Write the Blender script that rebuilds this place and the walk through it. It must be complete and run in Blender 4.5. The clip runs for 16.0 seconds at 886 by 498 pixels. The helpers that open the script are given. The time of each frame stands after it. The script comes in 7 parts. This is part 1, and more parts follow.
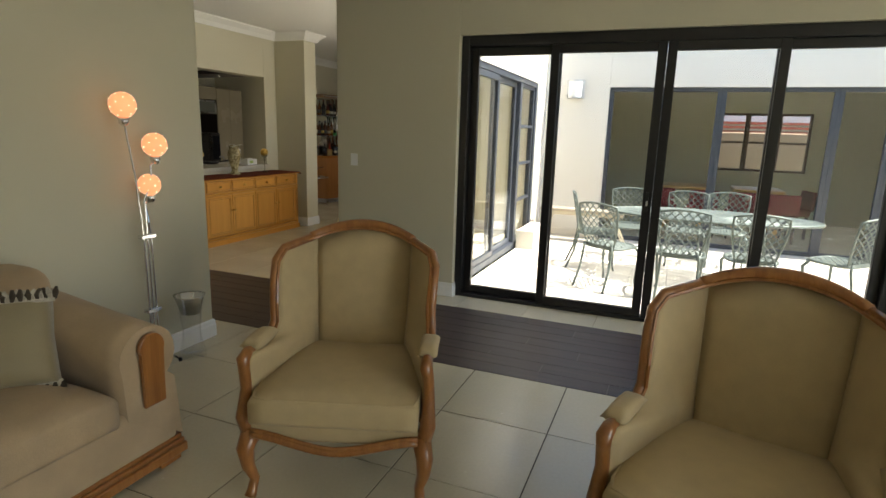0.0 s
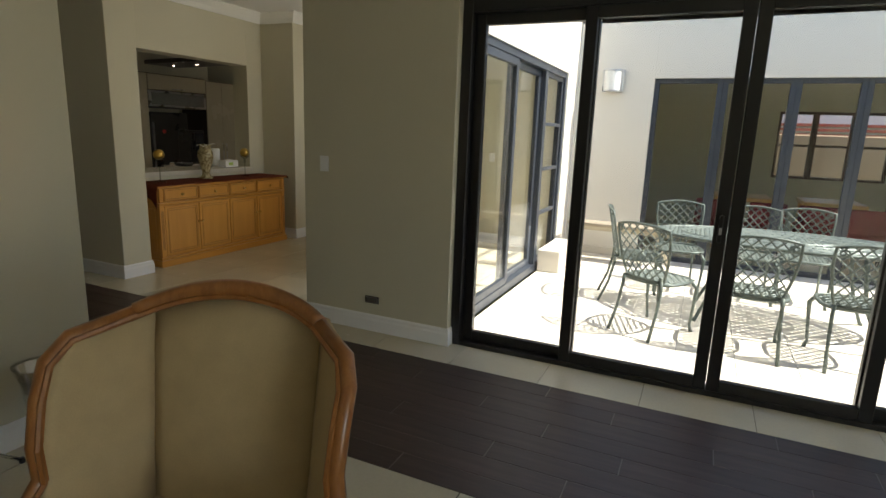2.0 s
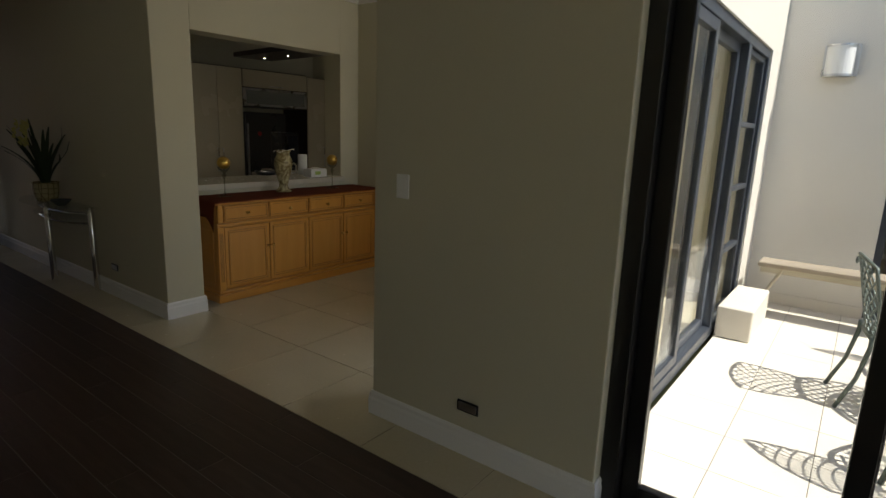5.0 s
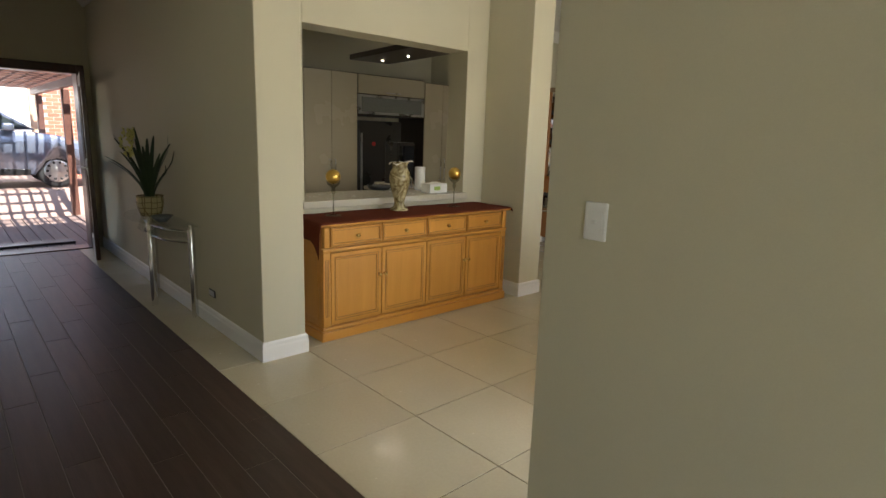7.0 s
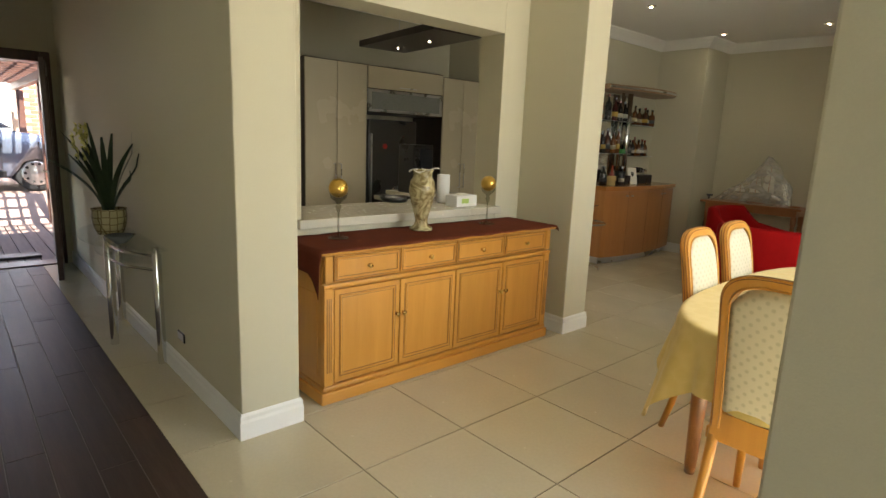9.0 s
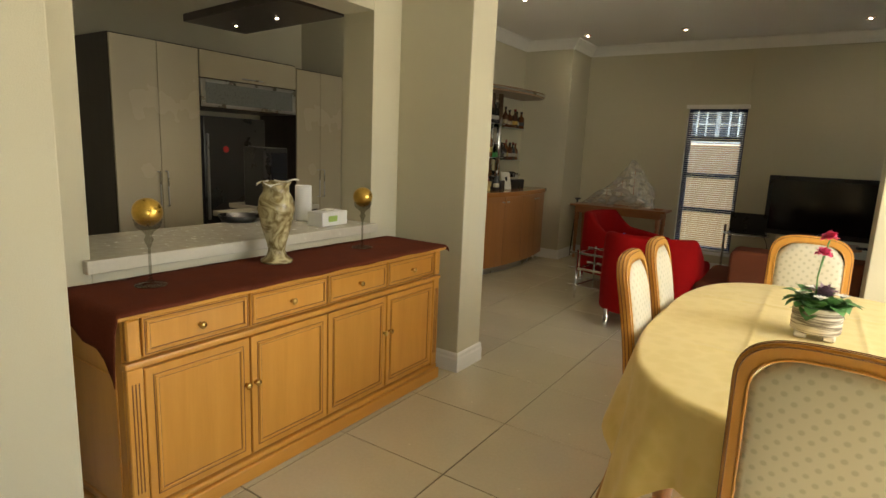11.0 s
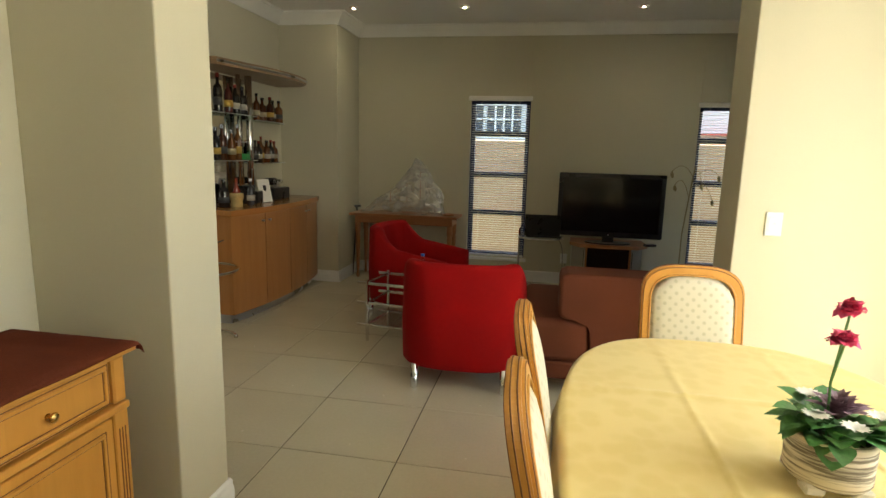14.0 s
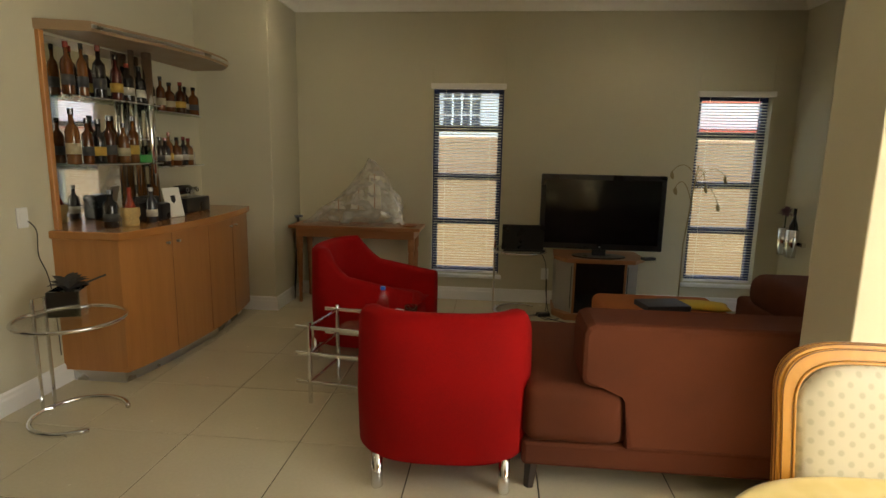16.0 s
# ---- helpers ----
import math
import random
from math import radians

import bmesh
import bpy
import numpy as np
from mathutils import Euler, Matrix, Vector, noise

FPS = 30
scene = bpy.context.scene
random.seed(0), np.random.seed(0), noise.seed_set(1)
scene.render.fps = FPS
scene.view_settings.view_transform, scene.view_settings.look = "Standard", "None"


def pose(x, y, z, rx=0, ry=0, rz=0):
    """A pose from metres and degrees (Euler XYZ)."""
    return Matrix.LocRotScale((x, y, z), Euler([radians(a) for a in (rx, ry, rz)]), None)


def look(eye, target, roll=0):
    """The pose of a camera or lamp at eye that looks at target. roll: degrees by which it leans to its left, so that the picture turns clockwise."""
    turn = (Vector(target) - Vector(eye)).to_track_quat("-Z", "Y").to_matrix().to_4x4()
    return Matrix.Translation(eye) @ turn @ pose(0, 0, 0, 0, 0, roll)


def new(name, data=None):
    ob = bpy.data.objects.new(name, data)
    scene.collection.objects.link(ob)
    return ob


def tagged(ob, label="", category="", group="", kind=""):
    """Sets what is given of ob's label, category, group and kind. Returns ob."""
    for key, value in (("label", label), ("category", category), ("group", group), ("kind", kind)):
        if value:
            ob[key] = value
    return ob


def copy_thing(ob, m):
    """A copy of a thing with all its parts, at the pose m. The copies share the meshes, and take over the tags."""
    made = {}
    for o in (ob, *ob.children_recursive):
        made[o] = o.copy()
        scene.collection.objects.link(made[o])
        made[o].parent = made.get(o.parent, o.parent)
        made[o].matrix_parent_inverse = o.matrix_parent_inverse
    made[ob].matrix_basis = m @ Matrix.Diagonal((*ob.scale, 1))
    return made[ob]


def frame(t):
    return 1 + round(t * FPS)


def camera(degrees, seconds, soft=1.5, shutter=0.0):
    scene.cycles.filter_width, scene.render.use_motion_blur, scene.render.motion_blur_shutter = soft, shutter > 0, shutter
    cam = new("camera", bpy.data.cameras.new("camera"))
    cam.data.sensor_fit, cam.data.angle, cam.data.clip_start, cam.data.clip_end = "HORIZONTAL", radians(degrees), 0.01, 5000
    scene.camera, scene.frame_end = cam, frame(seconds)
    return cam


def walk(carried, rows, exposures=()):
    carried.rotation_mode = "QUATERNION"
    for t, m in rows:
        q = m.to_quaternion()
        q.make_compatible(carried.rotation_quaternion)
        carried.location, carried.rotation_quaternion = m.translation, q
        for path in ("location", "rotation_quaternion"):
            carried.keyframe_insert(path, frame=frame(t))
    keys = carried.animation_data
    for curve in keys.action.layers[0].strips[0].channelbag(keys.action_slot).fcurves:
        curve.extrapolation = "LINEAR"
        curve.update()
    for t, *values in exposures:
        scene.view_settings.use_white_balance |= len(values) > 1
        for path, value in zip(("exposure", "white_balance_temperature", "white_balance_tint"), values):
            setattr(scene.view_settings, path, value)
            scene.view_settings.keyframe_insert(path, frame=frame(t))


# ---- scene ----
cam = camera(77.1, 16.0)
PATH = [
    (0, (0.073, -0.211, 1.536), (-0.652, 1.606, 1.123), 1.7),
    (0.5, (-0.035, 0.168, 1.502), (-0.77, 1.983, 1.094), 1.9),
    (1, (-0.087, 0.492, 1.497), (-0.839, 2.3, 1.088), 2.1),
    (1.5, (-0.129, 0.814, 1.507), (-0.915, 2.605, 1.092), 2.1),
    (2, (-0.202, 1.098, 1.507), (-1.016, 2.878, 1.096), 2.1),
    (2.5, (-0.278, 1.397, 1.507), (-1.116, 3.166, 1.097), 2.1),
    (3, (-0.382, 1.669, 1.504), (-1.251, 3.423, 1.094), 2.1),
    (3.5, (-0.515, 1.937, 1.508), (-1.425, 3.67, 1.098), 2.1),
    (4, (-0.65, 2.186, 1.504), (-1.652, 3.870, 1.094), 2.0),
    (4.5, (-0.842, 2.389, 1.518), (-1.943, 4.008, 1.104), 2.1),
    (5, (-1.036, 2.553, 1.518), (-2.209, 4.117, 1.097), 2.1),
    (7.5, (-2.091, 3.217, 1.47), (-3.564, 4.511, 1.074), 2.1),
    (8, (-2.306, 3.329, 1.467), (-3.781, 4.62, 1.066), 2.3),
    (8.2, (-2.393, 3.383, 1.465), (-3.866, 4.676, 1.068), 2.3),
    (10.3, (-3.187, 3.964, 1.452), (-4.484, 5.442, 1.086), 2.6),
    (10.5, (-3.249, 4.011, 1.456), (-4.486, 5.541, 1.093), 2.6),
    (11, (-3.367, 4.138, 1.455), (-4.451, 5.78, 1.1), 2.5),
    (11.5, (-3.465, 4.324, 1.472), (-4.399, 6.057, 1.116), 2.4),
    (12, (-3.576, 4.507, 1.481), (-4.376, 6.306, 1.129), 2.2),
    (12.5, (-3.7, 4.711, 1.475), (-4.329, 6.578, 1.13), 2.0),
    (13, (-3.783, 4.944, 1.466), (-4.299, 6.847, 1.127), 1.8),
    (13.5, (-3.881, 5.215, 1.479), (-4.307, 7.139, 1.141), 1.6),
    (14, (-3.951, 5.484, 1.489), (-4.308, 7.423, 1.149), 1.5),
    (14.5, (-4.017, 5.761, 1.47), (-4.32, 7.709, 1.132), 1.5),
    (15, (-4.094, 6.02, 1.472), (-4.36, 7.973, 1.136), 1.3),
    (15.5, (-4.179, 6.277, 1.48), (-4.395, 8.236, 1.141), 1.2),
    (16, (-4.231, 6.518, 1.495), (-4.416, 8.48, 1.151), 1.1),
]
EXPOSURES = [(0.0, 1.65, 6600, 9), (2.0, 1.12, 6600, 9), (3.5, 0.6, 6550, 10), (5.0, 0.42, 6550, 10), (7.5, 2.55, 6550, 9), (8.2, 2.7, 6650, 8), (10.5, 2.58, 7100, 7), (11.5, 2.45, 7250, 9), (12.3, 2.75, 7150, 6), (13.0, 3.1, 6800, 4), (13.5, 2.95, 6800, 4), (14.5, 2.5, 6850, 4), (15.2, 2.36, 6950, 5), (16.0, 2.8, 7500, 8)]
walk(cam, [(t, look(eye, target, roll)) for t, eye, target, roll in PATH], EXPOSURES)

# ---- world, sun ----
SUN_ELEV, SUN_AZ = 57.0, 84.0      # degrees above the horizon; degrees from +y towards +x
world = bpy.data.worlds.new("sky")
scene.world = world
world.use_nodes = True
wn = world.node_tree.nodes
bg = wn["Background"]
sky = wn.new("ShaderNodeTexSky")
sky.sky_type = 'NISHITA'
sky.sun_disc = False
sky.sun_elevation = radians(SUN_ELEV)
sky.sun_rotation = radians(SUN_AZ)
world.node_tree.links.new(sky.outputs[0], bg.inputs[0])
bg.inputs[1].default_value = 0.15
sun_dir = Vector((math.sin(radians(SUN_AZ)) * math.cos(radians(SUN_ELEV)), math.cos(radians(SUN_AZ)) * math.cos(radians(SUN_ELEV)), math.sin(radians(SUN_ELEV))))
sl = bpy.data.lights.new("sun", 'SUN')
sl.energy, sl.angle, sl.color = 5.0, radians(0.5), (1.0, 0.95, 0.88)
so = new("sun", sl)
so.matrix_world = look((0, 0, 30), Vector((0, 0, 30)) - sun_dir)


def area_light(name, place, aim, sx, sy, energy, color=(1.0, 0.97, 0.92)):
    """An added area lamp that stands in for sky light at an opening."""
    d = bpy.data.lights.new(name, 'AREA')
    d.shape, d.size, d.size_y, d.energy, d.color = 'RECTANGLE', sx, sy, energy, color
    ob = new(name, d)
    ob.matrix_world = look(place, aim)
    return ob


# added fill lamp for the living room, in an unseen east opening
area_light("living_fill_light", (5.1, -0.5, 1.3), (0.0, 0.5, 0.9), 2.1, 3.6, 32, (0.94, 0.97, 1.0))
# added lamp in the dining door, strengthens the daylight entering there
area_light("dining_door_light", (-1.97, 6.7, 1.15), (-4.5, 6.7, 0.9), 2.1, 2.8, 13)


# ---- materials ----
def mat(name, color, rough=0.6, metal=0.0, var=0.06, scale=6.0, fine=120.0, bump=0.02, spec=0.5, sheen=0.0, rand=0.0, coat=0.0, stain=0.0):
    """A plain surface with soft large variation, fine grain and a little relief."""
    m = bpy.data.materials.new(name)
    m.use_nodes = True
    n, l = m.node_tree.nodes, m.node_tree.links
    b = n["Principled BSDF"]
    b.inputs["Metallic"].default_value = metal
    b.inputs["Specular IOR Level"].default_value = spec
    b.inputs["Sheen Weight"].default_value = sheen
    b.inputs["Coat Weight"].default_value = coat
    tc = n.new("ShaderNodeTexCoord")
    big, small = n.new("ShaderNodeTexNoise"), n.new("ShaderNodeTexNoise")
    big.inputs["Scale"].default_value, small.inputs["Scale"].default_value = scale, fine
    big.inputs["Detail"].default_value, small.inputs["Detail"].default_value = 4, 3
    l.new(tc.outputs["Object"], big.inputs["Vector"])
    l.new(tc.outputs["Object"], small.inputs["Vector"])
    add = n.new("ShaderNodeMath")
    add.operation = 'MULTIPLY_ADD'
    add.inputs[1].default_value, add.inputs[2].default_value = 0.5, 0.0
    l.new(small.outputs["Fac"], add.inputs[0])
    mix2 = n.new("ShaderNodeMath")
    mix2.operation = 'MULTIPLY_ADD'
    mix2.inputs[1].default_value = 0.5
    l.new(big.outputs["Fac"], mix2.inputs[0])
    l.new(add.outputs[0], mix2.inputs[2])
    hsv = n.new("ShaderNodeHueSaturation")
    hsv.inputs["Color"].default_value = (*color, 1)
    mr = n.new("ShaderNodeMapRange")
    mr.inputs[1].default_value, mr.inputs[2].default_value = 0.3, 0.7
    mr.inputs[3].default_value, mr.inputs[4].default_value = 1 - var, 1 + var
    l.new(mix2.outputs[0], mr.inputs[0])
    last = mr.outputs[0]
    if rand:
        oi = n.new("ShaderNodeObjectInfo")
        rr = n.new("ShaderNodeMapRange")
        rr.inputs[3].default_value, rr.inputs[4].default_value = 1 - rand, 1 + rand
        l.new(oi.outputs["Random"], rr.inputs[0])
        mm = n.new("ShaderNodeMath")
        mm.operation = 'MULTIPLY'
        l.new(last, mm.inputs[0])
        l.new(rr.outputs[0], mm.inputs[1])
        last = mm.outputs[0]
    l.new(last, hsv.inputs["Value"])
    l.new(hsv.outputs[0], b.inputs["Base Color"])
    rg = n.new("ShaderNodeMapRange")
    rg.inputs[1].default_value, rg.inputs[2].default_value = 0.3, 0.7
    rg.inputs[3].default_value, rg.inputs[4].default_value = max(0.02, rough - 0.06), min(1, rough + 0.06)
    l.new(big.outputs["Fac"], rg.inputs[0])
    l.new(rg.outputs[0], b.inputs["Roughness"])
    if bump:
        bp = n.new("ShaderNodeBump")
        bp.inputs["Strength"].default_value, bp.inputs["Distance"].default_value = min(1.0, bump * 10), 0.002
        l.new(small.outputs["Fac"], bp.inputs["Height"])
        l.new(bp.outputs[0], b.inputs["Normal"])
    return m


def wood(name, dark, light, rough=0.35, scale=1.0, axis=2, coat=0.2, rand=0.08):
    """Long grain along one axis of the object."""
    m = bpy.data.materials.new(name)
    m.use_nodes = True
    n, l = m.node_tree.nodes, m.node_tree.links
    b = n["Principled BSDF"]
    b.inputs["Roughness"].default_value, b.inputs["Coat Weight"].default_value, b.inputs["Coat Roughness"].default_value = rough, coat, 0.25
    tc, mp, nz, nf = n.new("ShaderNodeTexCoord"), n.new("ShaderNodeMapping"), n.new("ShaderNodeTexNoise"), n.new("ShaderNodeTexNoise")
    s = [14 * scale] * 3
    s[axis] = 1.0 * scale
    mp.inputs["Scale"].default_value = s
    l.new(tc.outputs["Object"], mp.inputs["Vector"])
    l.new(mp.outputs[0], nz.inputs["Vector"])
    l.new(mp.outputs[0], nf.inputs["Vector"])
    nz.inputs["Scale"].default_value, nz.inputs["Detail"].default_value, nz.inputs["Distortion"].default_value = 1.3, 5, 0.6
    nf.inputs["Scale"].default_value, nf.inputs["Detail"].default_value = 9.0, 4
    ramp = n.new("ShaderNodeValToRGB")
    ramp.color_ramp.elements[0].color, ramp.color_ramp.elements[1].color = (*dark, 1), (*light, 1)
    ramp.color_ramp.elements[0].position, ramp.color_ramp.elements[1].position = 0.25, 0.75
    mx = n.new("ShaderNodeMath")
    mx.operation = 'MULTIPLY_ADD'
    mx.inputs[1].default_value = 0.3
    sc = n.new("ShaderNodeMath")
    sc.operation = 'MULTIPLY'
    sc.inputs[1].default_value = 0.7
    l.new(nz.outputs["Fac"], sc.inputs[0])
    l.new(nf.outputs["Fac"], mx.inputs[0])
    l.new(sc.outputs[0], mx.inputs[2])
    l.new(mx.outputs[0], ramp.inputs[0])
    hsv, oi, rr = n.new("ShaderNodeHueSaturation"), n.new("ShaderNodeObjectInfo"), n.new("ShaderNodeMapRange")
    rr.inputs[3].default_value, rr.inputs[4].default_value = 1 - rand, 1 + rand
    l.new(oi.outputs["Random"], rr.inputs[0])
    l.new(rr.outputs[0], hsv.inputs["Value"])
    l.new(ramp.outputs[0], hsv.inputs["Color"])
    l.new(hsv.outputs[0], b.inputs["Base Color"])
    bp = n.new("ShaderNodeBump")
    bp.inputs["Strength"].default_value, bp.inputs["Distance"].default_value = 0.15, 0.001
    l.new(nf.outputs["Fac"], bp.inputs["Height"])
    l.new(bp.outputs[0], b.inputs["Normal"])
    return m


def glass(name, tint=(1, 1, 1), rough=0.0, clear=0.9):
    """Thin clear glass: mostly see-through with a real mirror share."""
    m = bpy.data.materials.new(name)
    m.use_nodes = True
    n, l = m.node_tree.nodes, m.node_tree.links
    n.remove(n["Principled BSDF"])
    tr, gl, mx, lw = n.new("ShaderNodeBsdfTransparent"), n.new("ShaderNodeBsdfGlossy"), n.new("ShaderNodeMixShader"), n.new("ShaderNodeLayerWeight")
    pw, ma = n.new("ShaderNodeMath"), n.new("ShaderNodeMath")
    pw.operation, ma.operation = 'POWER', 'MULTIPLY_ADD'
    pw.inputs[1].default_value, ma.inputs[1].default_value, ma.inputs[2].default_value = 4.0, 0.45, 0.022
    tr.inputs[0].default_value = (*tint, 1)
    gl.inputs["Roughness"].default_value = rough
    lw.inputs[0].default_value = 0.5
    l.new(lw.outputs["Facing"], pw.inputs[0])
    l.new(pw.outputs[0], ma.inputs[0])
    l.new(ma.outputs[0], mx.inputs[0])
    l.new(tr.outputs[0], mx.inputs[1])
    l.new(gl.outputs[0], mx.inputs[2])
    l.new(mx.outputs[0], n["Material Output"].inputs[0])
    return m


def glow(name, color, strength):
    m = bpy.data.materials.new(name)
    m.use_nodes = True
    b = m.node_tree.nodes["Principled BSDF"]
    b.inputs["Base Color"].default_value = (*color, 1)
    b.inputs["Emission Color"].default_value = (*color, 1)
    b.inputs["Emission Strength"].default_value = strength
    b.inputs["Roughness"].default_value = 0.3
    return m


M_WALL = mat("wall_paint", (0.565, 0.53, 0.40), 0.75, var=0.03, scale=1.2, fine=260, bump=0.03, spec=0.3)
M_CEIL = mat("ceiling_paint", (0.78, 0.77, 0.73), 0.85, var=0.02, scale=1.0, fine=200, bump=0.02, spec=0.2)
M_TRIM = mat("white_trim", (0.80, 0.80, 0.79), 0.45, var=0.03, scale=3, fine=150, bump=0.01)
M_CORNICE = mat("cornice_plaster", (0.80, 0.79, 0.74), 0.8, var=0.02, bump=0.01)
M_TILE = mat("cream_porcelain", (0.585, 0.53, 0.39), 0.22, var=0.05, scale=2.5, fine=60, bump=0.004, rand=0.03)
M_GROUT = mat("grout", (0.06, 0.05, 0.04), 0.9, var=0.1, bump=0.05)
M_DARKTILE = wood("dark_wood_tile", (0.028, 0.015, 0.011), (0.085, 0.050, 0.038), 0.44, 1.4, axis=0, coat=0.0, rand=0.2)
M_BLACKALU = mat("black_aluminium", (0.012, 0.011, 0.011), 0.35, var=0.1, fine=300, bump=0.005)
M_GREYALU = mat("charcoal_aluminium", (0.035, 0.042, 0.055), 0.4, var=0.08, fine=300, bump=0.005)
M_GLASS = glass("window_glass", (0.97, 0.98, 0.97))
M_CHROME = mat("chrome", (0.75, 0.75, 0.76), 0.12, 1.0, var=0.03, bump=0.0)
M_STEEL = mat("brushed_steel", (0.55, 0.55, 0.56), 0.3, 1.0, var=0.05, bump=0.01)
M_PAVE = mat("courtyard_tile", (0.72, 0.67, 0.58), 0.55, var=0.06, scale=3, fine=90, bump=0.02, rand=0.04)
M_OUTWALL = mat("courtyard_plaster", (0.68, 0.645, 0.575), 0.85, var=0.03, scale=1.5, fine=200, bump=0.04, spec=0.2)
M_WHITEPL = mat("white_plastic", (0.78, 0.78, 0.76), 0.35, var=0.02, bump=0.0)
M_BLACKPL = mat("black_plastic", (0.012, 0.012, 0.013), 0.3, var=0.05, bump=0.003)


# ---- mesh helpers ----
def link(name, bm, material, parent=None, label="", smooth=False):
    me = bpy.data.meshes.new(name)
    bm.normal_update()
    if smooth:
        for f in bm.faces:
            f.smooth = True
    bm.to_mesh(me)
    bm.free()
    if material:
        me.materials.append(material)
    ob = new(name, me)
    if parent:
        ob.parent = parent
    if label:
        ob["label"] = label
    return ob


def part(name, bm, material, parent, label="", smooth=False):
    """One mesh object under a thing or a part, in its thing's own coordinates."""
    return link(name, bm, material, parent, label, smooth)


def thing(name, x, y, z=0.0, rz=0.0, label="", category="", group="", kind=""):
    ob = new(name)
    ob.empty_display_size = 0.1
    ob.matrix_world = pose(x, y, z, 0, 0, rz)
    return tagged(ob, label, category, group, kind)


def add_box(bm, x0, x1, y0, y1, z0, z1, bevel=0.0, seg=1):
    n0 = len(bm.faces)
    r = bmesh.ops.create_cube(bm, size=1.0, matrix=Matrix.LocRotScale(((x0 + x1) / 2, (y0 + y1) / 2, (z0 + z1) / 2), None, (abs(x1 - x0), abs(y1 - y0), abs(z1 - z0))))
    if bevel:
        es = list({e for v in r["verts"] for e in v.link_edges})
        bmesh.ops.bevel(bm, geom=es, offset=bevel, segments=seg, affect='EDGES', profile=0.5)
    return bm


def box(x0, x1, y0, y1, z0, z1, bevel=0.0, seg=1):
    return add_box(bmesh.new(), x0, x1, y0, y1, z0, z1, bevel, seg)


def add_tube(bm, path, r, seg=10, closed=False, caps=True):
    """A round bar along points; r is one radius or one for each point."""
    pts = [Vector(p) for p in path]
    n = len(pts)
    rad = [r] * n if isinstance(r, (int, float)) else list(r)
    rings, up = [], Vector((0.13, 0.31, 0.94)).normalized()
    for i, p in enumerate(pts):
        if closed:
            d = pts[(i + 1) % n] - pts[i - 1]
        else:
            d = pts[min(i + 1, n - 1)] - pts[max(i - 1, 0)]
        d.normalize()
        a = up - d * up.dot(d)
        if a.length < 1e-3:
            a = Vector((1, 0, 0)) - d * d.x
        a.normalize()
        up = a
        b = d.cross(a)
        rings.append([bm.verts.new(p + rad[i] * (math.cos(k * math.tau / seg) * a + math.sin(k * math.tau / seg) * b)) for k in range(seg)])
    for i in range(n if closed else n - 1):
        q, w = rings[i], rings[(i + 1) % n]
        for k in range(seg):
            bm.faces.new((q[k], q[(k + 1) % seg], w[(k + 1) % seg], w[k]))
    if caps and not closed:
        bm.faces.new(rings[0][::-1])
        bm.faces.new(rings[-1])
    return bm


def tube(path, r, seg=10, closed=False):
    return add_tube(bmesh.new(), path, r, seg, closed)


def arc(cx, cy, z, r, a0, a1, n=16):
    return [(cx + r * math.cos(radians(a0 + (a1 - a0) * i / n)), cy + r * math.sin(radians(a0 + (a1 - a0) * i / n)), z) for i in range(n + 1)]


def add_lathe(bm, prof, seg=24, cx=0, cy=0, cz=0):
    """A turned shape from (radius, height) pairs."""
    rings = []
    for r, z in prof:
        rings.append([bm.verts.new((cx + r * math.cos(k * math.tau / seg), cy + r * math.sin(k * math.tau / seg), cz + z)) for k in range(seg)])
    for q, w in zip(rings, rings[1:]):
        for k in range(seg):
            bm.faces.new((q[k], q[(k + 1) % seg], w[(k + 1) % seg], w[k]))
    if prof[0][0] > 1e-4:
        bm.faces.new(rings[0][::-1])
    if prof[-1][0] > 1e-4:
        bm.faces.new(rings[-1])
    return bm


def lathe(prof, seg=24, cx=0, cy=0, cz=0):
    return add_lathe(bmesh.new(), prof, seg, cx, cy, cz)


def add_prism(bm, outline, z0, z1, bevel=0.0):
    """An outline in x, y drawn up from z0 to z1."""
    lo = [bm.verts.new((x, y, z0)) for x, y in outline]
    hi = [bm.verts.new((x, y, z1)) for x, y in outline]
    n = len(outline)
    fs = [bm.faces.new(hi), bm.faces.new(lo[::-1])]
    for i in range(n):
        fs.append(bm.faces.new((lo[i], lo[(i + 1) % n], hi[(i + 1) % n], hi[i])))
    if bevel:
        es = list({e for f in fs[:2] for e in f.edges})
        bmesh.ops.bevel(bm, geom=es, offset=bevel, segments=2, affect='EDGES', profile=0.5)
    return bm


def prism(outline, z0, z1, bevel=0.0):
    return add_prism(bmesh.new(), outline, z0, z1, bevel)


def turned(bm, m):
    bmesh.ops.transform(bm, matrix=m, verts=bm.verts)
    return bm


